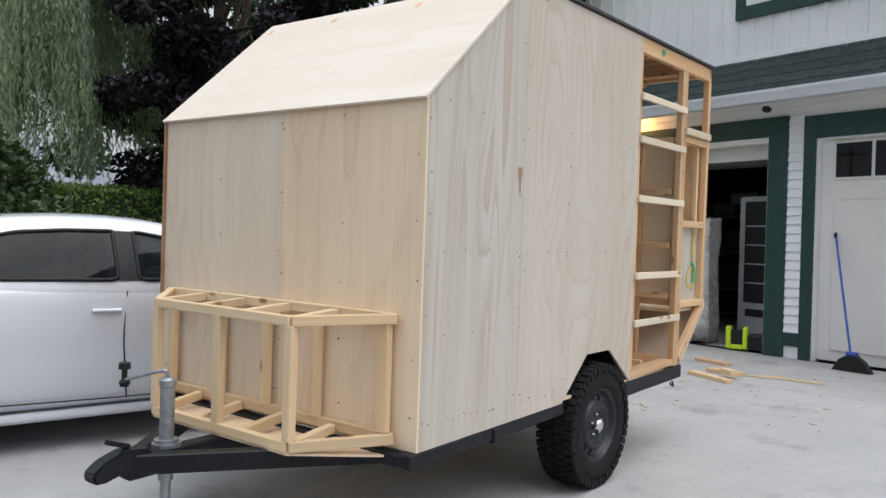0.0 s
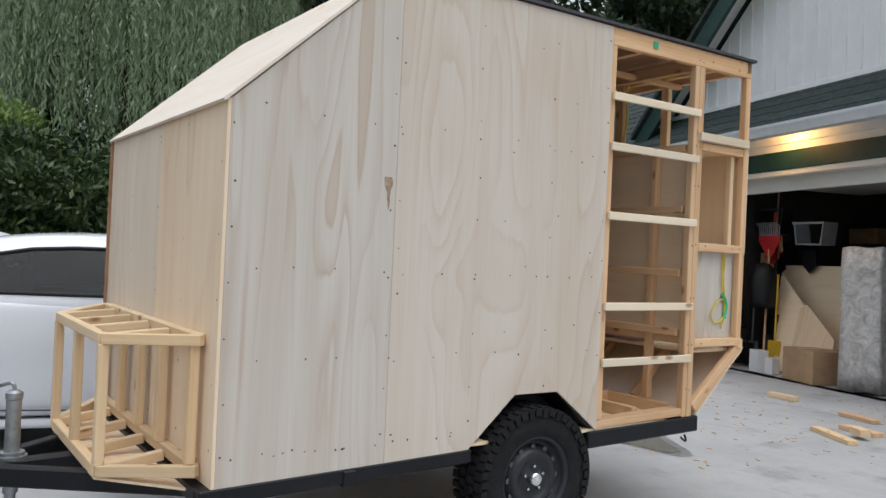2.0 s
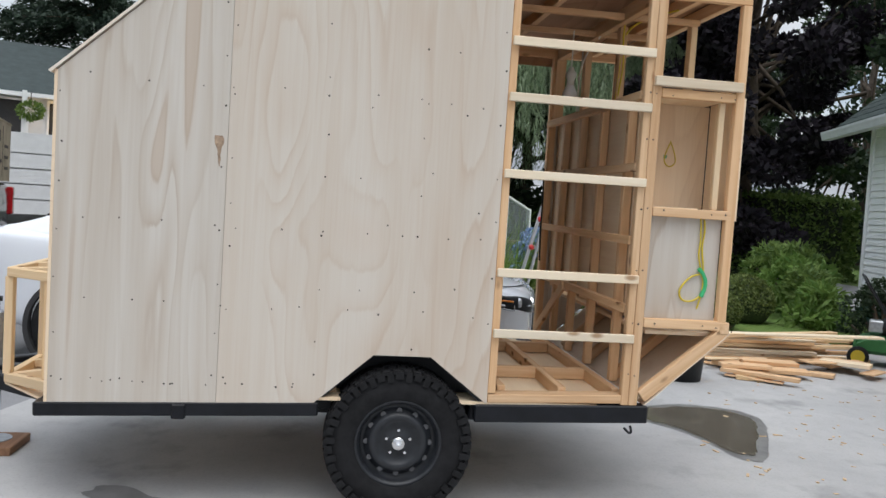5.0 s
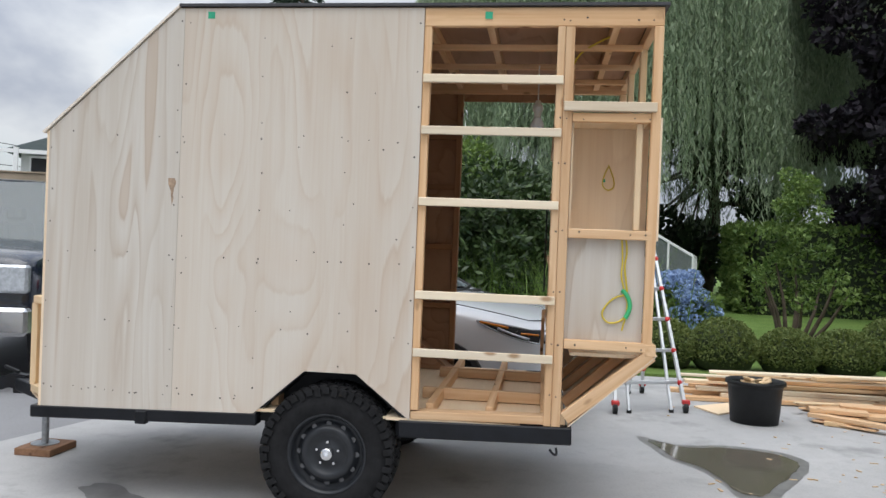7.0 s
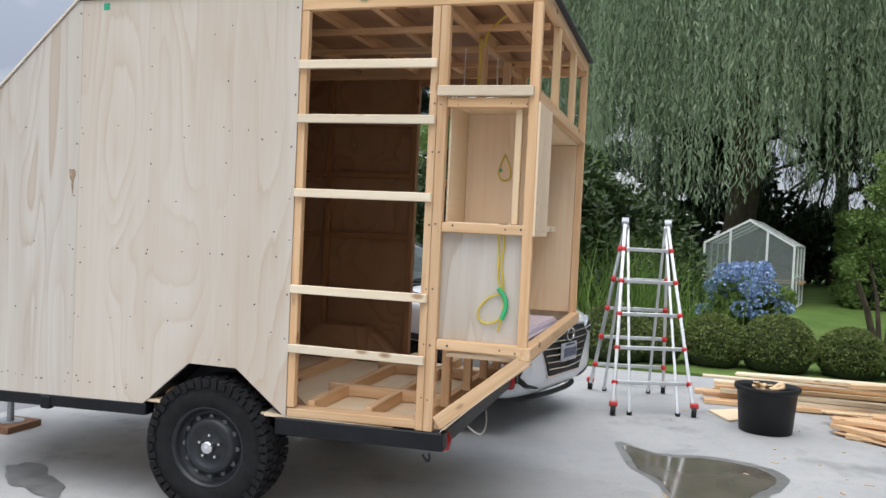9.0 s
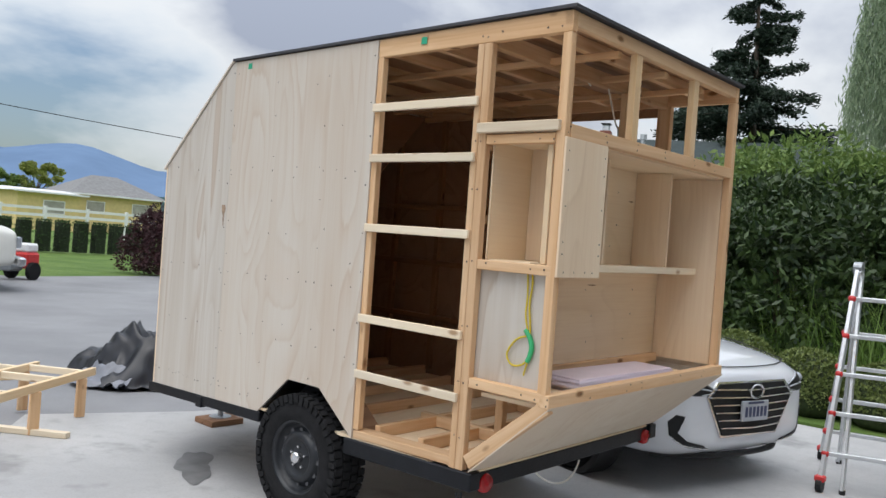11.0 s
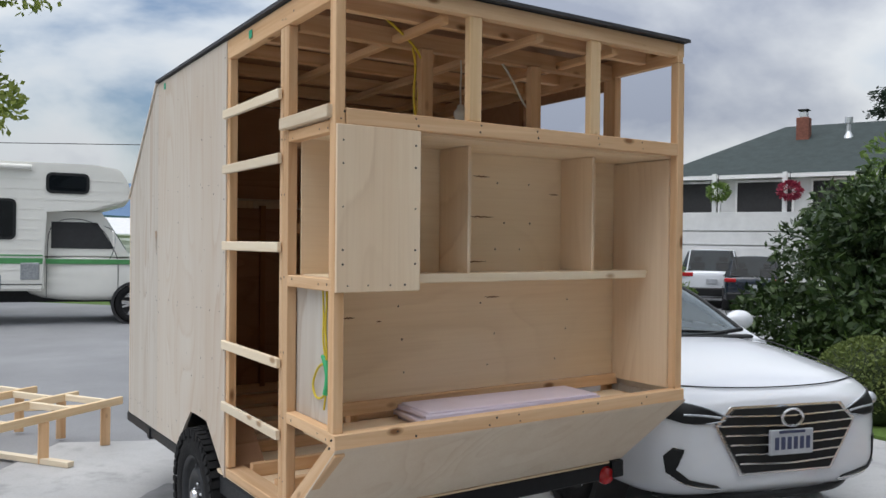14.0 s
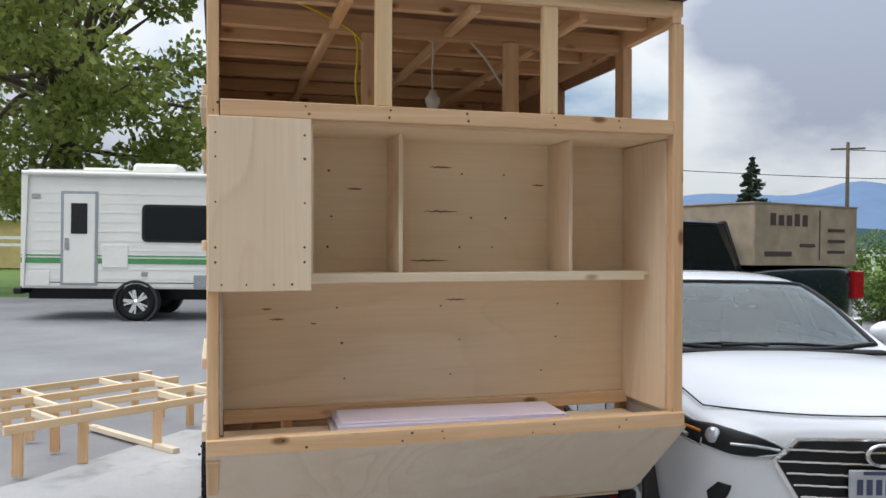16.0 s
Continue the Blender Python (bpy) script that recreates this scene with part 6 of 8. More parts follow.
            prism(bm, q[::-1], "z", z - 0.005 + 0.012 * abs(a + b) / 2, z + 0.004 + 0.012 * abs(a + b) / 2)
        part("grille_bar", bm, CHROME, g, "chrome grille bar")
    bm = bmesh.new()
    lathe(bm, ((0.052, 0.045), (0.064, 0.05), (0.070, 0.045), (0.064, 0.038), (0.052, 0.038)), "y", 28, (0, 0, 0), True)
    for v in bm.verts:
        v.co.x *= 1.18
        v.co.z *= 0.78
    part("badge", bm, CHROME, c, "oval chrome badge", m=pose(0, 0.004, 0.672))
    box("number_plate", -0.15, 0.15, 0.03, 0.046, 0.465, 0.605, PLATE, c, "pale number plate with dark bars", 0.004)
    plate = [o for o in c.children if o.name.startswith("number_plate")][0]
    for k in range(6):
        box("plate_bar", -0.125 + k * 0.043, -0.097 + k * 0.043, 0.0465, 0.048, 0.495, 0.565, INK, plate)
    box("plate_bar", -0.09, 0.09, 0.0465, 0.048, 0.585, 0.60, INK, plate)
    # lower lip, bonnet edge, wipers
    tube("lower_lip", [(-0.70, -0.26, 0.225), (-0.5, -0.10, 0.222), (-0.25, -0.05, 0.22), (0, -0.04, 0.22), (0.25, -0.05, 0.22), (0.5, -0.10, 0.222), (0.70, -0.26, 0.225)], 0.022, BLACKPL, c)
    tube("bonnet_line", [(-0.72, -0.24, 0.838), (-0.5, -0.12, 0.832), (-0.25, -0.08, 0.825), (0, -0.07, 0.823), (0.25, -0.08, 0.825), (0.5, -0.12, 0.832), (0.72, -0.24, 0.838)], 0.004, INTERIOR, c)
    for s in (1, -1):
        tube("bonnet_line", [(0.72 * s, -0.24, 0.84), (0.76 * s, -0.6, 0.905), (0.765 * s, -0.95, 0.95), (0.74 * s, -1.2, 0.985)], 0.004, INTERIOR, c)
    box("cowl", -0.68, 0.68, -1.22, -1.08, 0.975, 1.0, BLACKPL, c, "", 0.01)
    tube("wiper", [(0.30, -1.13, 1.02), (0.0, -1.16, 1.03), (-0.25, -1.17, 1.025), (-0.5, -1.15, 1.01)], 0.009, BLACKPL, c)
    tube("wiper", [(0.62, -1.14, 1.01), (0.4, -1.17, 1.025), (0.2, -1.17, 1.03), (0.02, -1.14, 1.02)], 0.009, BLACKPL, c)
    bm = bmesh.new()
    prism(bm, [(-3.20, 1.375), (-3.40, 1.425), (-3.44, 1.42), (-3.46, 1.33)], "x", -0.018, 0.018)
    part("roof_fin", bm, CARWHITE, c)
    # the body rides a little high on its springs
    for o in c.children:
        if not o.name.startswith("wheel"):
            o.matrix_basis = Matrix.Translation((0, 0, 0.055 if "mirror" in o.name else 0.032)) @ o.matrix_basis
    return c


sedan()


def suv(m, paint, label, name="suv"):
    c = tagged(empty(name, m), label, "car")
    loft_body(((0.0, 0.70, 0.34, 0.80, 0.90), (0.15, 0.84, 0.24, 0.92, 1.0), (0.9, 0.92, 0.22, 1.02, 1.10), (1.5, 0.93, 0.22, 1.06, 1.12), (3.0, 0.93, 0.22, 1.08, 1.12), (4.3, 0.92, 0.24, 1.10, 1.14), (4.62, 0.86, 0.34, 1.06, 1.12), (4.70, 0.78, 0.42, 0.95, 1.02)), paint, c)
    cabin(c, 0.88, 0.66, (1.25, 4.62), (2.0, 4.25), 1.10, 1.72, paint, (0.36, 0.70))
    for y in (-0.9, -3.65):
        for s in (1, -1):
            car_wheel(c, 0.93 * s, y, 0.36, s)
    for s in (1, -1):
        box("tail_lamp", min(0.52 * s, 0.86 * s), max(0.52 * s, 0.86 * s), -4.70, -4.58, 0.92, 1.04, REDLENS, c, "", 0.02)
    box("number_plate", -0.16, 0.16, -4.725, -4.70, 0.72, 0.86, PLATE, c, "", 0.003)
    box("rear_bumper", -0.80, 0.80, -4.76, -4.6, 0.36, 0.60, BLACKPL, c, "", 0.03)
    return c


suv(pose(-22.0, -12.9, -0.02, 0, 0, 130), CARWHITE, "white family car parked in front of the neighbouring house")
suv(pose(-21.5, -10.7, -0.02, 0, 0, 126) @ Matrix.Scale(0.9, 4), NAVY, "dark hatchback parked beside the white car", "hatchback")


TRUCK = pose(-2.505, -2.84, -0.02, 0, 0, -76.1) @ Matrix.Scale(1.04, 4)


def pickup():
    c = tagged(empty("pickup_truck", TRUCK), "dark blue pickup truck with a plywood crate on its bed", "pickup truck")
    loft_body(((0.0, 0.90, 0.50, 1.05, 1.12), (0.1, 0.96, 0.45, 1.14, 1.20), (0.6, 0.98, 0.42, 1.20, 1.27), (1.3, 0.98, 0.42, 1.24, 1.32), (2.0, 0.98, 0.40, 1.25, 1.28), (3.6, 0.98, 0.40, 1.27, 1.30), (3.75, 0.98, 0.42, 1.36, 1.37), (5.6, 0.98, 0.46, 1.38, 1.39), (5.78, 0.95, 0.52, 1.36, 1.37)), NAVY, c)
    cabin(c, 0.93, 0.74, (1.35, 3.75), (1.95, 3.50), 1.27, 1.93, NAVY, (0.45,))
    for y in (-1.0, -4.65):
        for s in (1, -1):
            car_wheel(c, 0.985 * s, y, 0.40, s, 0.26)
    box("front_grille", -0.55, 0.55, -0.02, 0.05, 0.78, 1.10, CHROME, c, "chrome-barred grille", 0.02)
    for k in range(3):
        box("grille_slot", -0.50, 0.50, 0.045, 0.056, 0.82 + k * 0.095, 0.875 + k * 0.095, BLACKPL, c)
    for s in (1, -1):
        box("headlamp", min(0.60 * s, 0.92 * s), max(0.60 * s, 0.92 * s), -0.06, 0.04, 0.84, 1.08, LIGHTLENS, c, "", 0.02)
        box("tail_lamp", min(0.90 * s, 1.0 * s), max(0.90 * s, 1.0 * s), -5.80, -5.62, 0.95, 1.32, REDLENS, c, "red tail lamp", 0.015)
        box("door_mirror", min(1.0 * s, 1.2 * s), max(1.0 * s, 1.2 * s), -1.78, -1.66, 1.28, 1.52, BLACKPL, c, "", 0.03)
    box("front_bumper", -0.95, 0.95, -0.05, 0.10, 0.48, 0.72, CHROME, c, "", 0.03)
    box("rear_bumper", -0.92, 0.92, -5.92, -5.74, 0.50, 0.70, CHROME, c, "", 0.03)
    crate = tagged(empty("plywood_crate", TRUCK), "weathered plywood crate with dark lettering on the pickup bed", "crate")
    OLDPLY = plain("weathered_plywood", (0.36, 0.29, 0.21), 0.85, 0, 0.2, 4)
    for x in (0.93, -0.93):
        box("crate_side", x - 0.012, x + 0.012, -5.70, -3.72, 1.39, 2.14, OLDPLY, crate)
    box("crate_end", -0.915, 0.915, -5.70, -5.676, 1.39, 2.14, OLDPLY, crate)
    box("crate_end", -0.915, 0.915, -3.744, -3.72, 1.39, 2.14, OLDPLY, crate)
    box("crate_lid", -0.95, 0.95, -5.72, -3.70, 2.142, 2.16, OLDPLY, crate)
    for y0, y1, z0, z1 in ((-4.95, -4.93, 1.45, 2.09), (-4.1, -4.0, 1.88, 2.03), (-4.25, -4.15, 1.88, 2.01), (-4.4, -4.3, 1.88, 2.01), (-4.55, -4.45, 1.88, 2.03), (-4.7, -4.6, 1.88, 2.02), (-4.85, -4.55, 1.62, 1.66), (-4.4, -3.9, 1.50, 1.56), (-5.45, -5.1, 1.82, 1.86), (-5.45, -5.1, 1.68, 1.72), (-5.45, -5.1, 1.54, 1.58)):
        box("painted_bar", -0.946, -0.9425, y0, y1, z0, z1, plain("faded_black_paint", (0.07, 0.05, 0.045), 0.8), crate)
    return c


pickup()


def rounded(a, b, r):
    """Outline of a rectangle with half sides a and b and round corners."""
    return [(cx * (a - r) + r * math.cos(t), cz * (b - r) + r * math.sin(t)) for cx, cz, t0 in ((1, 1, 0), (-1, 1, 90), (-1, -1, 180), (1, -1, 270)) for t in (radians(t0 + 22.5 * k) for k in range(5))]


def motorhome():
    c = tagged(empty("motorhome", pose(-3.6, -12.1, -0.02, 0, 0, 80) @ Matrix.Scale(1.07, 4)), "old white motorhome with green stripes parked in the yard", "motorhome")
    RVW = plain("cream_white_panel", (0.76, 0.75, 0.70), 0.45, 0, 0.04, 2)
    STRIPE = plain("green_stripe", (0.07, 0.27, 0.09), 0.5)
    # coach body: ribbed sides
    bm = bmesh.new()
    prism(bm, [(-6.83, 0.62), (-6.83, 2.80), (-6.70, 2.88), (-1.6, 2.90), (-1.15, 2.84), (-0.98, 2.55), (-0.98, 2.26), (-1.6, 2.06), (-2.38, 2.06), (-2.38, 0.62)], "x", -1.12, 1.12)
    bmesh.ops.bevel(bm, geom=bm.edges[:], offset=0.035, segments=2, affect="EDGES")
    part("coach_body", bm, RVW, c, "white ribbed coach body")
    for k in range(11):
        z = 0.80 + k * 0.18
        if 1.1 < z < 1.3:
            continue
        for s in (1, -1):
            box("side_rib", min(1.118 * s, 1.126 * s), max(1.118 * s, 1.126 * s), -6.79, -2.45 if z < 2.1 else -1.1, z, z + 0.03, RVW, c)
    # cab
    loft_body(((0.0, 0.80, 0.48, 0.98, 1.05), (0.08, 0.92, 0.42, 1.06, 1.14), (0.5, 0.97, 0.40, 1.12, 1.24), (0.9, 0.98, 0.40, 1.16, 1.28), (1.3, 0.98, 0.40, 1.22, 1.26), (3.0, 0.98, 0.40, 1.24, 1.26)), RVW, c, "cab")
    bm = bmesh.new()
    prism(bm, [(-0.95, 1.24), (-1.45, 2.05), (-2.45, 2.05), (-2.45, 1.24)], "x", -0.90, 0.90)
    part("cab_upper", bm, RVW, c)
    bm = bmesh.new()
    vs = [bm.verts.new(v) for v in ((-0.80, -1.035, 1.36), (0.80, -1.035, 1.36), (0.74, -1.40, 1.96), (-0.74, -1.40, 1.96))]
    bm.faces.new(vs)
    for v in bm.verts:
        v.co.y += 0.03
    part("windscreen", bm, GLASSD, c)
    for s in (1, -1):
        bm = bmesh.new()
        q = [(-1.22, 1.38), (-1.52, 1.86), (-2.28, 1.86), (-2.28, 1.38)]
        prism(bm, q, "x", min(0.905 * s, 0.915 * s), max(0.905 * s, 0.915 * s))
        part("cab_window", bm, INTERIOR, c, "dark cab window")
        tube("shut_line", [(0.99 * s, -1.15, 0.48), (0.99 * s, -1.15, 1.0), (0.95 * s, -1.16, 1.25), (0.91 * s, -1.50, 1.92), (0.91 * s, -2.32, 1.92), (0.985 * s, -2.34, 1.2), (0.99 * s, -2.34, 0.5)], 0.006, INTERIOR, c)
        box("cab_stripe", min(0.97 * s, 0.985 * s), max(0.97 * s, 0.985 * s), -2.36, -0.9, 1.10, 1.19, STRIPE, c, "green stripe")
        tube("mirror_arm", [(0.95 * s, -1.3, 1.2), (1.22 * s, -1.22, 1.35), (1.22 * s, -1.22, 1.75), (0.92 * s, -1.4, 1.8)], 0.012, CHROME, c)
        box("door_mirror", min(1.16 * s, 1.30 * s), max(1.16 * s, 1.30 * s), -1.26, -1.22, 1.42, 1.70, RVW, c, "", 0.015)
        box("headlamp", min(0.48 * s, 0.82 * s), max(0.48 * s, 0.82 * s), -0.04, 0.05, 0.78, 0.98, LIGHTLENS, c, "", 0.02)
        # coach stripes and windows
        for z0, z1 in ((1.10, 1.20), (1.235, 1.26), (0.73, 0.745)):
            box("stripe", min(1.118 * s, 1.130 * s), max(1.118 * s, 1.130 * s), -6.81, -2.40, z0, z1, STRIPE if z0 > 1 else INTERIOR, c, "green stripe")
        for y0, y1, z0, z1 in ((-4.60, -2.83, 1.52, 2.24), (-2.37, -1.66, 2.36, 2.73)):
            w = empty("coach_window", pose(1.12 * s, (y0 + y1) / 2, (z0 + z1) / 2))
            w.parent = c
            hy, hz = (y1 - y0) / 2, (z1 - z0) / 2
            bm = bmesh.new()
            prism(bm, rounded(hy, hz, 0.10), "x", -0.02, 0.02)
            part("window_frame", bm, BLACKPL, w, "black rounded window frame")
            bm = bmesh.new()
            prism(bm, rounded(hy - 0.05, hz - 0.05, 0.06), "x", min(0.0204 * s, 0.024 * s), max(0.0204 * s, 0.024 * s))
            part("pane", bm, GLASSD, w)
            for k in range(int(hz * 2 / 0.09) - 1):
                zz = -hz + 0.09 + k * 0.08
                box("blind_slat", min(0.0201 * s, 0.0203 * s), max(0.0201 * s, 0.0203 * s), -hy + 0.07, hy - 0.07, zz, zz + 0.05, plain("blind", (0.12, 0.12, 0.12), 0.6) if k == 0 and y0 < -4 and s == 1 else INTERIOR, w)
    # entry door and hatches on the right side
    d = box("entry_door", 1.122, 1.142, -6.04, -5.46, 0.72, 2.42, RVW, c, "narrow cream entry door", 0.012)
    box("door_frame", 1.118, 1.134, -6.09, -5.41, 0.68, 2.47, ZINC, c, "", 0.006)
    box("door_window", 1.143, 1.150, -5.90, -5.60, 1.66, 2.24, BLACKPL, d, "dark door window", 0.003)
    box("door_latch", 1.143, 1.165, -6.01, -5.94, 1.36, 1.58, ZINC, d, "", 0.008)
    for y0, y1, z0, z1 in ((-5.33, -4.85, 1.02, 1.46), (-6.78, -6.28, 0.66, 0.95), (-6.62, -6.47, 2.32, 2.40), (-4.60, -4.48, 0.86, 0.95), (-3.62, -3.05, 0.64, 0.90), (-2.75, -2.45, 0.82, 1.12)):
        box("hatch", 1.120, 1.138, y0, y1, z0, z1, RVW if z1 < 2 and (z0 > 1 or y0 < -6) else ZINC, c, "", 0.008)
    beam("awning_arm", (1.15, -6.70, 2.76), (1.15, -6.76, 0.66), 0.05, 0.05, RVW, c)
    bm = bmesh.new()
    lathe(bm, ((0.045, -6.78), (0.045, -2.6)), "y", 12, (1.17, 0, 2.80))
    part("awning_roll", bm, RVW, c, "rolled white awning")
    box("roof_unit", -0.35, 0.35, -5.0, -4.1, 2.885, 3.10, RVW, c, "white roof air conditioner", 0.06)
    box("roof_unit", -0.25, 0.25, -6.0, -5.2, 2.885, 3.00, RVW, c, "white roof vent", 0.04)
    for y, s in ((-0.85, 1), (-0.85, -1), (-4.70, 1), (-4.70, -1)):
        car_wheel(c, 1.0 * s if y > -2 else 1.13 * s, y, 0.37, s, 0.24, CHROME)
    box("front_bumper", -0.95, 0.95, -0.02, 0.12, 0.46, 0.62, CHROME, c, "", 0.03)
    box("rear_bumper", -1.0, 1.0, -7.0, -6.84, 0.50, 0.62, STEEL, c, "", 0.02)
    box("chassis", -0.5, 0.5, -6.9, -0.6, 0.38, 0.62, STEEL, c)
    return c


motorhome()


# ---- plants ----
def leaf_mesh(name, centers, dirs, length, width, mat, parent=None, label="", seed=0):
    """Many small folded leaves in one mesh."""
    g = np.random.default_rng(seed)
    n = len(centers)
    d = dirs / np.linalg.norm(dirs, axis=1, keepdims=True)
    r = g.normal(size=(n, 3))
    side = np.cross(d, r)
    side /= np.linalg.norm(side, axis=1, keepdims=True) + 1e-9
    L = (length * g.uniform(0.6, 1.3, n))[:, None]
    Wd = (width * g.uniform(0.6, 1.3, n))[:, None]
    v = np.empty((n, 4, 3))
    v[:, 0] = centers - d * L / 2
    v[:, 1] = centers + side * Wd / 2
    v[:, 2] = centers + d * L / 2
    v[:, 3] = centers - side * Wd / 2
    me = bpy.data.meshes.new(name)
    me.vertices.add(n * 4)
    me.vertices.foreach_set("co", v.reshape(-1))
    me.loops.add(n * 4)
    me.loops.foreach_set("vertex_index", np.arange(n * 4, dtype=np.int32))
    me.polygons.add(n)
    me.polygons.foreach_set("loop_start", np.arange(0, n * 4, 4, dtype=np.int32))
    me.update(calc_edges=True)
    return link(name, me, mat, parent, label)


def ball_points(n, c, r, g, shell=0.55):
    p = g.normal(size=(n, 3))
    p /= np.linalg.norm(p, axis=1, keepdims=True)
    k = (shell + (1 - shell) * g.uniform(0, 1, n) ** 0.6)[:, None]
    return np.asarray(c) + p * k * np.asarray(r), p


def clump_crown(clumps, per, g, shell=0.5):
    ps, ds = [], []
    for c, r in clumps:
        p, d = ball_points(per, c, r, g, shell)
        ps.append(p)
        ds.append(d + g.normal(scale=0.7, size=d.shape))
    return np.vstack(ps), np.vstack(ds)


def branch(bm, p, q, r0, r1, steps=7):
    p, q = Vector(p), Vector(q)
    x = (q - p).normalized()
    a = x.orthogonal().normalized()
    b = x.cross(a)
    rings = []
    for c, r in ((p, r0), ((p + q) / 2 + a * 0.04 * (q - p).length, (r0 + r1) / 2), (q, r1)):
        rings.append([bm.verts.new(c + r * (a * math.cos(2 * math.pi * i / steps) + b * math.sin(2 * math.pi * i / steps))) for i in range(steps)])
    for u, v in zip(rings, rings[1:]):
        for i in range(steps):
            bm.faces.new((u[i], u[(i + 1) % steps], v[(i + 1) % steps], v[i]))


BARK = plain("bark", (0.10, 0.075, 0.055), 0.9, 0, 0.35, 6, 0.6)
WILLOWL = leafy("willow_leaf", (0.23, 0.31, 0.20), (0.48, 0.57, 0.38), 0.5)
RHODOL = leafy("rhododendron_leaf", (0.012, 0.030, 0.011), (0.070, 0.112, 0.032), 0.12, 0.42)
BOXL = leafy("boxwood_leaf", (0.09, 0.13, 0.035), (0.22, 0.265, 0.08), 0.25)
HEDGEL = leafy("hedge_leaf", (0.075, 0.14, 0.035), (0.23, 0.32, 0.085), 0.3)
PURPLEL = leafy("purple_leaf", (0.008, 0.007, 0.012), (0.030, 0.022, 0.032), 0.1)
DARKL = leafy("wood_leaf", (0.014, 0.030, 0.016), (0.055, 0.085, 0.040), 0.2)
MAPLEL = leafy("yellow_green_leaf", (0.13, 0.18, 0.04), (0.36, 0.39, 0.10), 0.35)
NEEDLE = leafy("conifer_needle", (0.012, 0.028, 0.018), (0.045, 0.070, 0.045), 0.1)
REEDL = leafy("reed_blade", (0.09, 0.18, 0.035), (0.24, 0.36, 0.09), 0.3)
HYDR = leafy("blue_petal", (0.18, 0.28, 0.50), (0.42, 0.54, 0.74), 0.25)


def willow(x, y, h, rad, seed):
    t = tagged(empty("weeping_willow", pose(x, y, 0)), "large weeping willow with long hanging grey-green strands", "tree")
    g = np.random.default_rng(seed)
    bm = bmesh.new()
    branch(bm, (0, 0, 0), (0.2, 0.3, h * 0.45), 0.55, 0.38, 10)
    part("trunk", bm, BARK, t, smooth=True)
    for k in range(12):
        bm = bmesh.new()
        a = 2 * math.pi * k / 12 + g.uniform(-0.2, 0.2)
        rr = rad * g.uniform(0.45, 0.85)
        branch(bm, (0.2, 0.3, h * 0.40), (rr * math.cos(a), rr * math.sin(a), h * g.uniform(0.7, 0.95)), 0.22, 0.06)
        part("limb", bm, BARK, t, smooth=True)
    P, D = [], []
    for k in range(13500):
        a = g.uniform(0, 2 * math.pi)
        u = g.uniform(0.0, 1.0) ** 0.32
        lump = 1 + 0.10 * math.sin(5 * a + seed) + 0.06 * math.sin(11 * a + 2)
        r = rad * u * lump
        top = h * (0.52 + 0.50 * math.sqrt(max(0.0, 1 - u * u))) + g.uniform(-0.9, 0.6) + 0.5 * math.sin(7 * a + 6 * u)
        ln = g.uniform(2.4, 7.0) * (0.6 + 0.6 * u)
        n = int(ln / 0.14)
        z = top - np.arange(n) * 0.14
        z = z[z > 2.9 + 0.6 * math.sin(9 * a) + 0.4 * math.sin(23 * a)]
        n = len(z)
        if n < 3:
            continue
        sway = np.linspace(0, 1, n)
        px = r * math.cos(a) * (1 + 0.05 * sway) + g.normal(0, 0.035, n) + 0.18 * math.sin(a * 3) * sway
        py = r * math.sin(a) * (1 + 0.05 * sway) + g.normal(0, 0.035, n)
        P.append(np.stack((px, py, z), 1))
        D.append(np.stack((g.normal(0, 0.33, n), g.normal(0, 0.33, n), -np.ones(n)), 1))
    leaf_mesh("crown", np.vstack(P), np.vstack(D), 0.25, 0.046, WILLOWL, t, seed=seed)
    return t


willow(-25.5, 5.4, 16.0, 7.0, 2)


def shrub(name, m, clumps, per, ln, wd, mat, label, cat="shrub", seed=1, shell=0.6, stems=True):
    t = tagged(empty(name, m), label, cat)
    g = np.random.default_rng(seed)
    if stems:
        for c, r in clumps[:10]:
            bm = bmesh.new()
            branch(bm, (c[0] * 0.3, c[1] * 0.3, 0.0), (c[0], c[1], c[2]), 0.05, 0.015, 6)
            part("stem", bm, BARK, t, smooth=True)
    p, d = clump_crown(clumps, per, g, shell)
    k = p[:, 2] > 0.02
    leaf_mesh("foliage", p[k], d[k], ln, wd, mat, t, seed=seed)
    return t


def heap(n, rx, ry, h, r, seed, low=0.25):
    g = random.Random(seed)
    out = []
    for k in range(n):
        a = g.uniform(0, 2 * math.pi)
        u = math.sqrt(g.uniform(0, 1))
        z = h * (low + (1 - low) * math.sqrt(max(0.02, 1 - u * u)) * g.uniform(0.75, 1.0)) if k % 3 else h * g.uniform(0.1, 0.5)
        q = r * g.uniform(0.7, 1.3)
        out.append(((rx * u * math.cos(a), ry * u * math.sin(a), max(0.3 * q, z - q * 0.6)), (q, q, q * 0.75)))
    return out


shrub("rhododendron", pose(-9.8, 0.9, 0), heap(90, 2.1, 2.4, 3.2, 0.62, 3), 420, 0.15, 0.055, RHODOL, "big dark green rhododendron bush on the lawn edge", seed=3)
shrub("rhododendron", pose(-11.2, 2.5, 0), heap(55, 1.8, 1.5, 2.6, 0.6, 8), 380, 0.15, 0.055, RHODOL, "dark green rhododendron bush behind the reeds", seed=9)
shrub("garden_bush", pose(-14.0, -0.5, 0), heap(64, 2.7, 2.6, 4.5, 0.8, 14), 360, 0.17, 0.065, HEDGEL, "leafy green bush behind the rhododendron", seed=15)
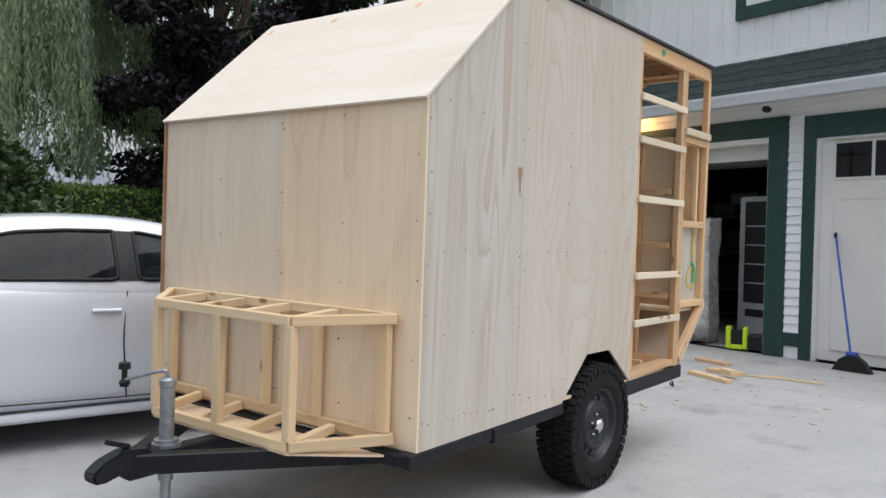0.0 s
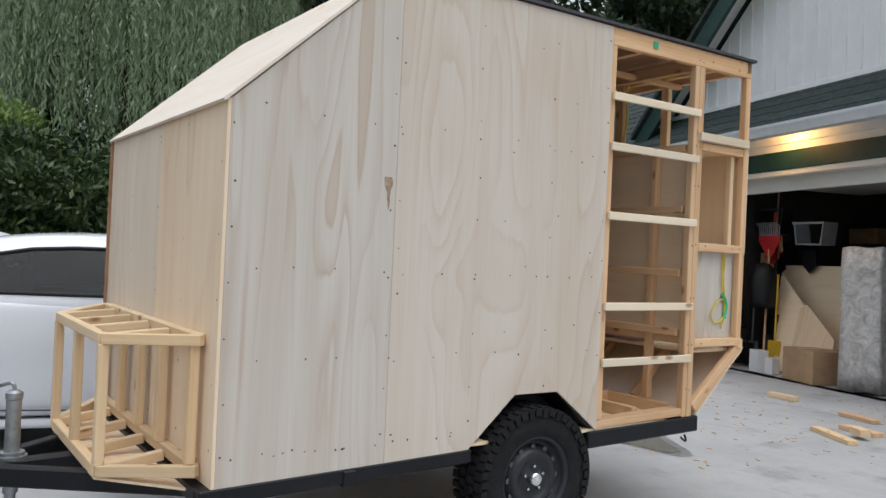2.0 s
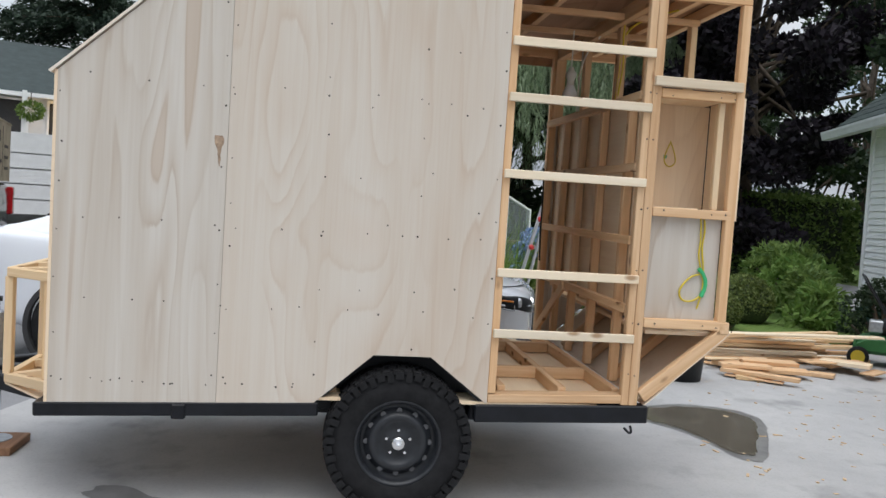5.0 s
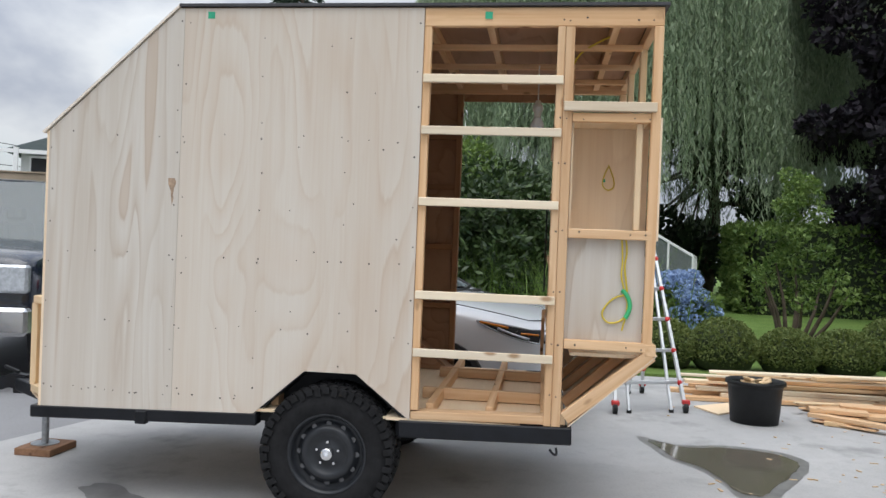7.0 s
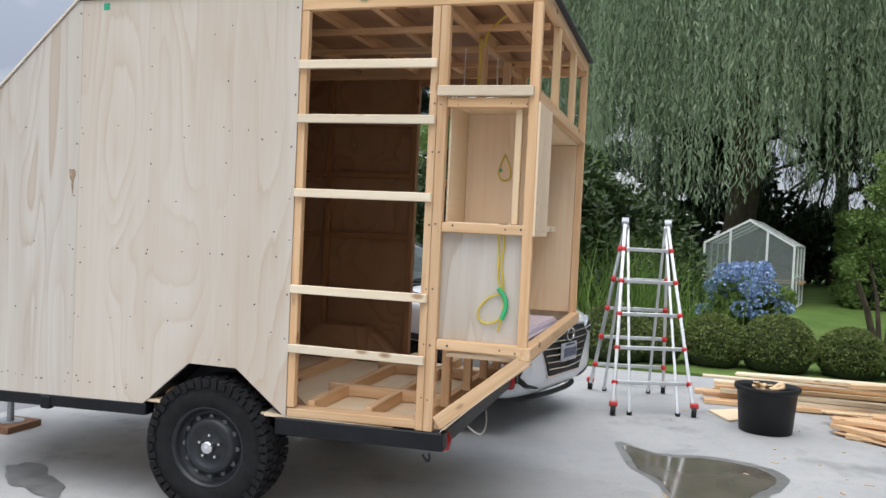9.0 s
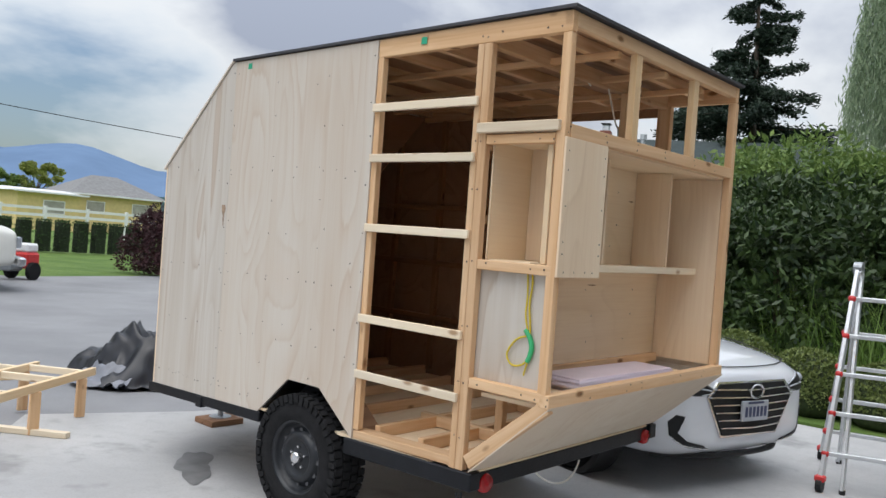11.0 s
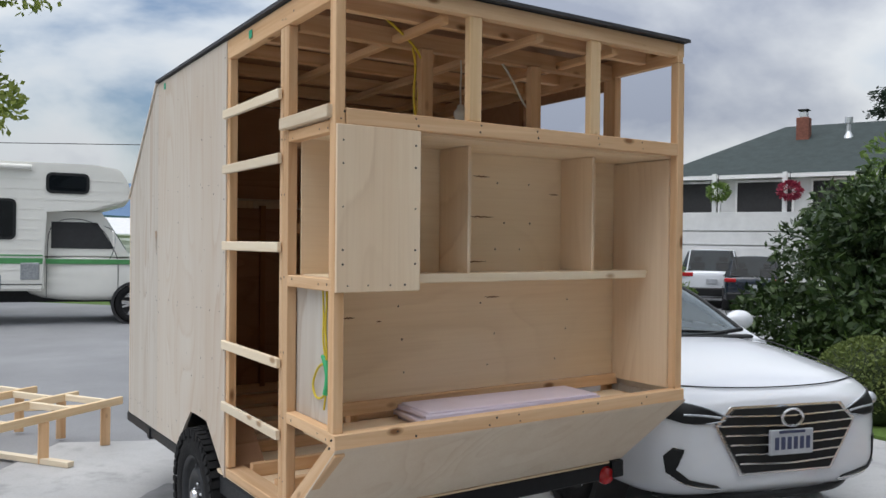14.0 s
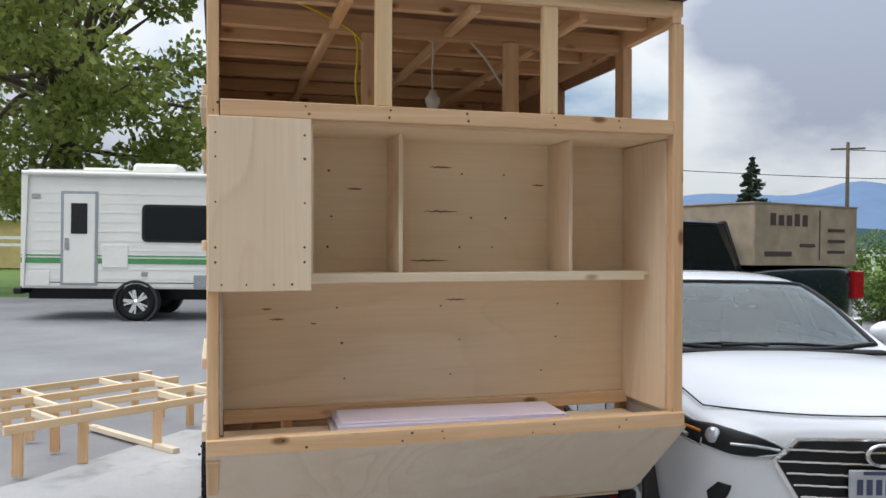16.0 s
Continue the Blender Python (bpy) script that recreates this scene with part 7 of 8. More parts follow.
shrub("yard_bush", pose(-15.2, -9.8, -0.02), heap(26, 1.1, 1.2, 2.2, 0.5, 21), 300, 0.13, 0.05, HEDGEL, "round green bush beside the yard", seed=22)
shrub("purple_bush", pose(-9.6, -16.9, 0), heap(22, 0.9, 0.9, 2.1, 0.5, 31), 300, 0.13, 0.05, leafy("plum_leaf", (0.03, 0.012, 0.016), (0.09, 0.035, 0.04), 0.1), "dark purple-leaved bush at the lawn edge", seed=32)
shrub("small_tree", pose(-11.0, 7.0, 0.0), [((random.Random(k).uniform(-0.7, 0.7) * (1 - k / 40), random.Random(k + 50).uniform(-0.75, 0.75) * (1 - k / 40), 0.75 + 2.3 * k / 30), (0.22, 0.22, 0.15)) for k in range(30)], 130, 0.10, 0.045, HEDGEL, "young sparse tree on the lawn", "tree", seed=41)


def topiary(x, y, r, h, seed):
    t = tagged(empty("boxwood_ball", pose(x, y, 0.03)), "clipped round boxwood ball on the lawn edge", "topiary", "clipped boxwood balls")
    g = np.random.default_rng(seed)
    n = 5200
    p = g.normal(size=(n, 3))
    p /= np.linalg.norm(p, axis=1, keepdims=True)
    p[:, 2] = np.abs(p[:, 2]) * np.where(g.uniform(size=n) < 0.30, -0.6, 1)
    rad = r * (1 + 0.025 * np.sin(6 * p[:, 0] + seed) + g.normal(0, 0.018, n))
    q = p * rad[:, None]
    q[:, 2] = q[:, 2] * h / (1.6 * r) + h * 0.38
    k = q[:, 2] > 0.0
    leaf_mesh("foliage", q[k], (p + g.normal(scale=0.8, size=p.shape))[k], 0.05, 0.026, BOXL, t, seed=seed)
    # solid dark green core closes the gaps between the leaves
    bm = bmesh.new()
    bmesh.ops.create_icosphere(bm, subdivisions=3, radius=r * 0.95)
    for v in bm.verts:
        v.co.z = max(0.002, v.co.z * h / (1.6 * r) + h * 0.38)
    part("inner_mass", bm, plain("boxwood_core", (0.035, 0.05, 0.018), 0.9, 0, 0.4, 20), t, smooth=True)
    return t


for k, (x, y, r, h) in enumerate(((-6.55, 1.35, 0.50, 0.78), (-6.5, 2.20, 0.46, 0.70), (-6.45, 3.05, 0.45, 0.68), (-6.6, 3.50, 0.34, 0.58), (-6.7, 4.18, 0.37, 0.60), (-6.7, 4.89, 0.42, 0.64), (-6.7, 5.68, 0.37, 0.55), (-6.85, 6.42, 0.42, 0.56), (-7.7, 7.35, 0.45, 0.70))):
    topiary(x, y, r, h, 60 + k)


def hydrangea(x, y):
    t = tagged(empty("hydrangea", pose(x, y, 0.03)), "hydrangea bush with pale blue flower heads", "shrub")
    g = np.random.default_rng(77)
    p, d = clump_crown(heap(16, 0.55, 0.6, 1.1, 0.30, 78), 130, g)
    leaf_mesh("foliage", p, d, 0.13, 0.08, HEDGEL, t, seed=78)
    rr = random.Random(79)
    for k in range(44):
        a = rr.uniform(0, 6.28)
        u = math.sqrt(rr.uniform(0, 1))
        c = (0.62 * u * math.cos(a), 0.62 * u * math.sin(a), 0.25 + 0.98 * math.sqrt(1 - u * u) * rr.uniform(0.6, 1.0))
        q, dd = ball_points(130, c, (0.14, 0.14, 0.115), g, 0.85)
        leaf_mesh("flower_head", q, dd + g.normal(scale=0.9, size=dd.shape), 0.05, 0.045, HYDR, t, seed=80 + k)
    return t


hydrangea(-9.0, 4.70)
# reeds
t = tagged(empty("reed_clump", pose(-8.2, 2.7, 0.03)), "tall bright green reed grass by the rhododendron", "reeds", kind="stuff")
g = np.random.default_rng(5)
n = 900
bx, by = g.normal(0, 0.45, n), g.normal(0, 0.75, n)
hh = g.uniform(0.7, 1.7, n)
lean = g.normal(0, 0.22, (n, 2))
V, Fc = [], []
for i in range(n):
    a = g.uniform(0, 3.14)
    cx, cy = 0.012 * math.cos(a), 0.012 * math.sin(a)
    b = len(V)
    for f in (0, 0.35, 0.7, 1.0):
        w = 1 - 0.95 * f
        ox, oy = lean[i] * hh[i] * f * f * 1.5
        zz = hh[i] * (f - 0.18 * f * f * abs(lean[i][0]) * 2)
        V += [(bx[i] + ox - cx * w, by[i] + oy - cy * w, zz), (bx[i] + ox + cx * w, by[i] + oy + cy * w, zz)]
    Fc += [(b + 2 * j, b + 2 * j + 1, b + 2 * j + 3, b + 2 * j + 2) for j in range(3)]
soup("blades", V, Fc, REEDL, t)


def broadleaf(name, x, y, h, rad, mat, label, seed, n=60, per=420, ln=0.22, wd=0.12, base=0.3, trunk=0.22):
    t = tagged(empty(name, pose(x, y, 0)), label, "tree")
    rr = random.Random(seed)
    bm = bmesh.new()
    branch(bm, (0, 0, 0), (0.1, 0.05, h * 0.55), trunk, trunk * 0.6, 9)
    cl = []
    for k in range(n):
        a, u = rr.uniform(0, 6.28), math.sqrt(rr.uniform(0, 1))
        z = h * (base + (1 - base) * rr.uniform(0, 1))
        f = math.sin(math.pi * min(1, max(0.08, (z / h - base * 0.8) / (1.05 - base * 0.8)))) ** 0.6
        c = (rad * u * f * math.cos(a), rad * u * f * math.sin(a), z)
        q = rad * rr.uniform(0.14, 0.26)
        cl.append((c, (q, q, q * 0.6)))
        if k % 2 == 0:
            branch(bm, (0.05, 0.02, h * rr.uniform(0.3, 0.55)), c, trunk * 0.35, 0.02, 6)
    part("trunk", bm, BARK, t, smooth=True)
    g = np.random.default_rng(seed)
    p, d = clump_crown(cl, per, g, 0.3)
    leaf_mesh("crown", p, d, ln, wd, mat, t, seed=seed)
    return t


broadleaf("maple_tree", 4.6, -23, 14.5, 6.8, MAPLEL, "tall yellow-green tree behind the motorhome", 91, 120, 260, 0.30, 0.17, 0.2, 0.4)
broadleaf("purple_tree", -19.8, 13.4, 14.0, 4.3, PURPLEL, "dark purple-leaved tree beside the willow", 92, 110, 420, 0.26, 0.15, 0.05, 0.25)
broadleaf("woodland_tree", -9.0, 22, 14, 6, DARKL, "dark woodland tree behind the house", 93, 70, 420, 0.36, 0.2, 0.1, 0.3)
broadleaf("woodland_tree", -16.5, 23, 15, 6, DARKL, "dark woodland tree behind the garden", 94, 70, 420, 0.36, 0.2, 0.1, 0.3)
broadleaf("woodland_tree", -13.0, 17, 9, 3.6, DARKL, "dark tree beside the house corner", 95, 60, 420, 0.26, 0.15, 0.08, 0.2)
broadleaf("woodland_tree", -2.0, 24, 15, 6, DARKL, "dark woodland tree behind the roof", 96, 60, 380, 0.36, 0.2, 0.1, 0.3)
broadleaf("woodland_tree", -32, 26, 15, 8, DARKL, "dark woodland tree beyond the willows", 97, 60, 380, 0.4, 0.22, 0.06, 0.3)
broadleaf("woodland_tree", -34, 10, 12, 7, DARKL, "dark woodland tree beyond the greenhouse", 98, 60, 380, 0.4, 0.22, 0.06, 0.3)
broadleaf("woodland_tree", -37, 2.5, 8, 5.5, DARKL, "dark tree beyond the willow", 101, 50, 300, 0.4, 0.22, 0.03, 0.25)
broadleaf("street_tree", -33.4, -85, 6.6, 3.4, MAPLEL, "distant light green tree by the road", 99, 40, 220, 0.3, 0.2, 0.15)
broadleaf("street_tree", -28.5, -84, 5.6, 3.0, HEDGEL, "distant green tree by the road", 100, 40, 220, 0.3, 0.2, 0.15)


def conifer(x, y, h, rad, seed):
    t = tagged(empty("conifer", pose(x, y, 0)), "tall ragged dark conifer standing against the sky", "tree")
    rr = random.Random(seed)
    bm = bmesh.new()
    branch(bm, (0, 0, 0), (0, 0, h), 0.28, 0.03, 8)
    P, D = [], []
    g = np.random.default_rng(seed)
    z = h * 0.1
    while z < h * 0.985:
        ln = rad * (1 - z / h) ** 0.75 * rr.uniform(0.6, 1.15)
        for k in range(rr.randint(3, 5)):
            a = rr.uniform(0, 6.28)
            e = (ln * math.cos(a), ln * math.sin(a), z - ln * rr.uniform(0.0, 0.22))
            branch(bm, (0, 0, z), e, 0.035, 0.008, 4)
            n = int(170 * ln) + 20
            f = g.uniform(0.15, 1.0, n)
            p = np.stack((e[0] * f, e[1] * f, z + (e[2] - z) * f), 1) + g.normal(0, 0.12, (n, 3)) * (0.4 + ln * 0.22)
            P.append(p)
            D.append(np.tile(np.array((math.cos(a), math.sin(a), -0.2)), (n, 1)) + g.normal(0, 0.6, (n, 3)))
        z += h * 0.022 * rr.uniform(0.8, 1.3)
    part("trunk", bm, BARK, t, smooth=True)
    leaf_mesh("crown", np.vstack(P), np.vstack(D), 0.32, 0.09, NEEDLE, t, seed=seed)
    return t


conifer(-34.9, -9.8, 16.4, 6.1, 7)
conifer(-62, -78, 13, 4.0, 8)


def hedge(name, x0, x1, y0, y1, h, mat, n, label, seed, cat="hedge", group="", ln=0.09, wd=0.05, fuzz=1.0):
    t = tagged(empty(name, pose((x0 + x1) / 2, (y0 + y1) / 2, 0.0)), label, cat, group)
    a, b = (x1 - x0) / 2, (y1 - y0) / 2
    g = np.random.default_rng(seed)
    p = g.uniform(-1, 1, (n, 3))
    ax = g.choice(3, n, p=[0.35, 0.35, 0.3])
    p[np.arange(n), ax] = np.where(ax == 2, 1, np.sign(p[np.arange(n), ax]))
    nrm = np.zeros((n, 3))
    nrm[np.arange(n), ax] = p[np.arange(n), ax]
    q = p * np.array((a, b, h / 2)) + np.array((0, 0, h / 2)) + fuzz * g.normal(0, 0.05, (n, 3)) + fuzz * 0.06 * np.sin(3 * p[:, [1, 2, 0]] * 4)
    leaf_mesh("foliage", q, nrm + g.normal(0, 0.7, (n, 3)), ln, wd, mat, t, seed=seed)
    # solid dark green box behind the leaf shell
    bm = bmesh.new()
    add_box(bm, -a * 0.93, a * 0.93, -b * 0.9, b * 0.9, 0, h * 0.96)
    part("inner_mass", bm, plain("hedge_core", (0.018, 0.028, 0.012), 0.9, 0, 0.3, 12), t)
    return t


hedge("garden_hedge", -21.5, -19.0, 8.0, 17.0, 2.45, HEDGEL, 22000, "tall bright green hedge beyond the lawn", 201, ln=0.16, wd=0.085)
CEDAR = leafy("cedar_leaf", (0.025, 0.055, 0.016), (0.07, 0.12, 0.035), 0.1)
for k in range(36):
    x = -27.0 + k * 0.74
    hedge("cedar_hedge", x - 0.23, x + 0.23, -28.0, -27.5, 1.22, CEDAR, 420, "clipped dark cedar block beside the lawn", 300 + k, "hedge", "clipped cedar blocks", 0.09, 0.05, 0.3)

# ---- things on the driveway ----
LADX = tagged(empty("step_ladder", pose(0, 0, 0)), "aluminium multi-position ladder with red hinges set up as an A-frame", "ladder")
A0, A1, B0, B1 = Vector((-3.37, 3.27, 0.0)), Vector((-3.63, 3.92, 0.0)), Vector((-4.45, 2.97, 0.0)), Vector((-4.62, 3.65, 0.0))
TC, TD = Vector((-3.98, 3.25, 1.60)), Vector((-4.14, 3.62, 1.60))
for p0, p1, nm in ((A0, TC, "rail"), (A1, TD, "rail"), (B0, TC + Vector((-0.05, 0, 0)), "rail"), (B1, TD + Vector((-0.05, 0, 0)), "rail")):
    beam("ladder_rail", p0 + Vector((0, 0, 0.03)), p1, 0.028, 0.065, ALU, LADX, (1, 0, 0.4))
    bm = bmesh.new()
    lathe(bm, ((0.0, -0.02), (0.05, -0.02), (0.05, 0.02), (0.0, 0.02)), "y", 14, p0 + Vector((0, 0, 0.051)))
    part("ladder_foot", bm, BLACKPL, LADX, "black rubber foot")
    box("ladder_lock", p0.x - 0.03, p0.x + 0.03, p0.y - 0.035, p0.y + 0.035, 0.075, 0.12, REDPLASTIC, LADX, "", 0.008)
for p0, p1, q0, q1 in ((A0, A1, TC, TD), (B0, B1, TC, TD)):
    for f in (0.165, 0.34, 0.515, 0.69, 0.865):
        a, b = p0.lerp(q0, f), p1.lerp(q1, f)
        beam("ladder_rung", a, b, 0.045, 0.03, ALU, LADX)
        for e in (a, b):
            bm = bmesh.new()
            bmesh.ops.create_icosphere(bm, subdivisions=2, radius=0.028)
            part("rung_lock", bm, REDPLASTIC, LADX, m=Matrix.Translation(e + Vector((0.02, 0, 0.0))), smooth=True)
for p0, p1, q0, q1 in ((A0, A1, TC, TD), (B0, B1, TC, TD)):
    for a, b, q in ((p0, p1, q0), (p1, p0, q1)):
        e = q.lerp(q0 if q is q1 else q1, 0.06)
        low = a.lerp(b, 0.20)
        off = Vector((-0.03 if p0 is A0 else 0.03, 0, 0))
        beam("inner_rail", low + off + Vector((0, 0, 0.02)), e + off, 0.024, 0.05, ALU, LADX, (1, 0, 0.4))
        bm = bmesh.new()
        lathe(bm, ((0.0, 0.0), (0.022, 0.0), (0.022, 0.03), (0.0, 0.03)), "z", 10, low + off)
        part("rail_end", bm, BLACKPL, LADX)
for e in (TC, TD):
    bm = bmesh.new()
    lathe(bm, ((0.0, -0.03), (0.05, -0.03), (0.05, 0.03), (0.0, 0.03)), "y", 18, e + Vector((-0.02, 0, 0.02)))
    part("ladder_hinge", bm, ZINC, LADX, "grey locking hinge")

bucket = tagged(empty("rubble_bucket", pose(-3.40, 4.46, 0)), "black rubber bucket full of wood scraps", "bucket")
bm = bmesh.new()
lathe(bm, ((0.0, 0.0), (0.20, 0.004), (0.225, 0.30), (0.235, 0.33), (0.25, 0.335), (0.25, 0.365), (0.235, 0.365), (0.215, 0.32), (0.195, 0.05), (0.0, 0.05)), "z", 32)
part("bucket_shell", bm, BLACKPL, bucket, smooth=True)
rb = random.Random(4)
for k in range(16):
    a = rb.uniform(0, 6.28)
    beam("wood_scrap", (0.12 * math.cos(a), 0.12 * math.sin(a), 0.30), (0.12 * math.cos(a + 2.4) * rb.uniform(0.5, 1.2), 0.12 * math.sin(a + 2.4), 0.345 + rb.uniform(0, 0.05)), 0.05, 0.015, FRESH, bucket)


def plank(p, q, w, h, mat, label, group="loose boards", name="board", cat="board", up=(0, 0, 1)):
    ob = beam(name, p, q, w, h, mat, None, up)
    return tagged(ob, label, cat, group)


rp = random.Random(9)
for lay in range(5):
    z = 0.02 + lay * 0.042
    for k in range(5 - lay // 2):
        x = -5.05 + k * 0.16 + rp.uniform(-0.03, 0.03) + lay * 0.02
        y0 = 4.15 + rp.uniform(-0.25, 0.35) + lay * 0.1
        plank((x, y0, z + 0.001), (x + rp.uniform(-0.12, 0.12), y0 + rp.uniform(1.9, 3.0), z + rp.uniform(0, 0.03) + 0.001), rp.choice((0.089, 0.14, 0.06)), 0.038, rp.choice((PINE, FRESH, WHITEWOOD)), "long sawn pine board stacked in a pile on the driveway", "boards in the lumber pile")
plank((-4.55, 4.3, 0.27), (-4.1, 7.0, 0.36), 0.14, 0.02, WHITEWOOD, "pale board lying across the lumber pile", "boards in the lumber pile")
plank((-4.2, 5.2, 0.30), (-4.75, 6.9, 0.30), 0.089, 0.038, FRESH, "pale board lying across the lumber pile", "boards in the lumber pile")
plank((-4.45, 4.0, 0.24), (-4.35, 6.4, 0.26), 0.089, 0.02, WHITEWOOD, "pale board lying across the lumber pile", "boards in the lumber pile")
for k in range(20):
    a, L = rp.uniform(-0.6, 0.9), rp.uniform(0.22, 0.75)
    x, y = rp.uniform(-4.2, -3.35), rp.uniform(5.1, 6.7)
    z = 0.022 + 0.04 * (k % 3)
    plank((x - L / 2 * math.sin(a), y - L / 2 * math.cos(a), z), (x + L / 2 * math.sin(a), y + L / 2 * math.cos(a), z + rp.uniform(0, 0.01)), rp.choice((0.089, 0.14, 0.2)), 0.038 if k % 2 else 0.015, rp.choice((PINE, FRESH, WHITEWOOD, PINE)), "short pine offcut lying beside the lumber pile", "offcuts by the lumber pile", "offcut", "offcut")
bm = bmesh.new()
prism(bm, [(-3.95, 4.05), (-3.6, 4.2), (-4.1, 4.7), (-4.3, 4.5)], "z", 0.003, 0.016)
tagged(part("plywood_scrap", bm, PLYX), "thin plywood scrap lying on the concrete", "plywood")
for (p, q, w, h, m) in (((-2.36, 7.05, 0.03), (-2.02, 7.0, 0.03), 0.089, 0.05, FRESH), ((-1.05, 5.72, 0.02), (-0.55, 5.42, 0.02), 0.089, 0.038, FRESH), ((-0.98, 6.05, 0.02), (-0.62, 5.95, 0.02), 0.12, 0.038, PINE), ((-0.75, 5.80, 0.06), (-0.60, 5.70, 0.06), 0.089, 0.06, FRESH), ((-1.35, 6.7, 0.02), (-0.95, 6.55, 0.02), 0.10, 0.036, PINE)):
    plank(p, q, w, h, m, "short pine offcut lying on the concrete driveway", "offcuts on the driveway", "offcut", "offcut")
# sawdust
blob("sawdust", -0.3, 6.1, 0.34, 0.10, 0.005, plain("sawdust", (0.55, 0.42, 0.27), 0.9, 0, 0.2, 30), "scatter of pale sawdust on the concrete", 11, 0.2, 0.8)


# wood chips swept about by the saw
rk = random.Random(55)
V, Fc = [], []
for k in range(260):
    x, y = rk.gauss(-1.3, 1.3), rk.gauss(5.6, 1.2)
    if x > 0.9 or y < 3.6:
        continue
    a, L, w = rk.uniform(0, 3.14), rk.uniform(0.006, 0.028), rk.uniform(0.004, 0.009)
    ca, sa, b = math.cos(a), math.sin(a), len(V)
    h = rk.uniform(0.003, 0.008)
    for z in (0.001, h):
        V += [(x + L * ca - w * sa, y + L * sa + w * ca, z), (x - L * ca - w * sa, y - L * sa + w * ca, z), (x - L * ca + w * sa, y - L * sa - w * ca, z), (x + L * ca + w * sa, y + L * sa - w * ca, z)]
    Fc += [(b + 4, b + 5, b + 6, b + 7), (b, b + 1, b + 5, b + 4), (b + 1, b + 2, b + 6, b + 5), (b + 2, b + 3, b + 7, b + 6), (b + 3, b, b + 4, b + 7)]
chips = tagged(empty("wood_chip_scatter"), "pale wood chips scattered over the concrete driveway", "wood chips", kind="stuff")
soup("chips", V, Fc, FRESH, chips)


def mower():
    m = tagged(empty("lawn_mower", pose(-4.42, 7.42, 0, 0, 0, 54)), "green push lawn mower with a grey grass bag", "lawn mower")
    GRN = plain("mower_green", (0.015, 0.11, 0.025), 0.4)
    YEL = plain("mower_yellow", (0.55, 0.42, 0.03), 0.5)
    bm = bmesh.new()
    prism(bm, [(-0.42, 0.14), (-0.42, 0.26), (-0.30, 0.33), (0.22, 0.35), (0.34, 0.28), (0.36, 0.14)], "y", -0.26, 0.26)
    bmesh.ops.bevel(bm, geom=bm.edges[:], offset=0.035, segments=3, affect="EDGES")
    part("deck", bm, GRN, m, "green steel deck")
    bm = bmesh.new()
    lathe(bm, ((0.0, 0.35), (0.17, 0.35), (0.18, 0.42), (0.17, 0.50), (0.10, 0.55), (0.0, 0.56)), "z", 24)
    part("engine", bm, BLACKPL, m, "black engine", smooth=True)
    box("engine_head", -0.28, -0.12, -0.10, 0.10, 0.36, 0.50, ZINC, m, "", 0.015)
    for x in (-0.36, 0.30):
        for s in (1, -1):
            bm = bmesh.new()
            lathe(bm, ((0.0, -0.03), (0.095, -0.03), (0.11, -0.02), (0.11, 0.02), (0.095, 0.03), (0.0, 0.03)), "y", 22, (x, 0.30 * s, 0.11))
            w = part("mower_wheel", bm, RUBBER, m, smooth=True)
            bm = bmesh.new()
            lathe(bm, ((0.0, -0.034), (0.07, -0.034), (0.07, 0.034), (0.0, 0.034)), "y", 20, (x, 0.30 * s, 0.11))
            part("wheel_disc", bm, YEL, w, "yellow wheel disc")
    for s in (1, -1):
        tube("handle_bar", [(0.05, 0.24 * s, 0.30), (-0.12, 0.24 * s, 0.58), (-0.30, 0.22 * s, 0.86), (-0.36, 0.20 * s, 0.97), (-0.38, 0.0, 0.99)], 0.013, STEEL, m)
    BAG = plain("grey_fabric", (0.20, 0.19, 0.19), 0.9, 0, 0.2, 12, 0.5)
    bm = bmesh.new()
    vs = add_box(bm, 0.26, 0.66, -0.24, 0.24, 0.16, 0.66)
    vs[4].co.z = vs[7].co.z = 0.44
    vs[1].co.z = vs[2].co.z = 0.08
    bmesh.ops.bevel(bm, geom=bm.edges[:], offset=0.04, segments=2, affect="EDGES")
    part("grass_bag", bm, BAG, m, "grey fabric grass bag")
    return m


mower()
shrub("wall_shrub", pose(-6.0, 8.45, 0), heap(14, 0.55, 0.4, 0.95, 0.24, 61), 170, 0.08, 0.035, DARKL, "small dark green shrub against the house wall", seed=62)
for k, (x, y, r, h) in enumerate(((-7.3, 8.35, 0.42, 0.75), (-8.1, 8.75, 0.50, 0.95), (-8.9, 9.0, 0.55, 1.1), (-9.9, 9.3, 0.7, 1.3))):
    shrub("border_fern", pose(x, y, 0.02), heap(12, r, r, h, 0.26, 110 + k), 190, 0.20, 0.05, HEDGEL if k % 2 else REEDL, "leafy green fern in the border by the house corner", seed=120 + k)
# tarp heap beside the tongue
TARP = plain("dark_tarp", (0.012, 0.013, 0.018), 0.36, 0, 0.4, 3)
bm = bmesh.new()
N = 60
grid = []
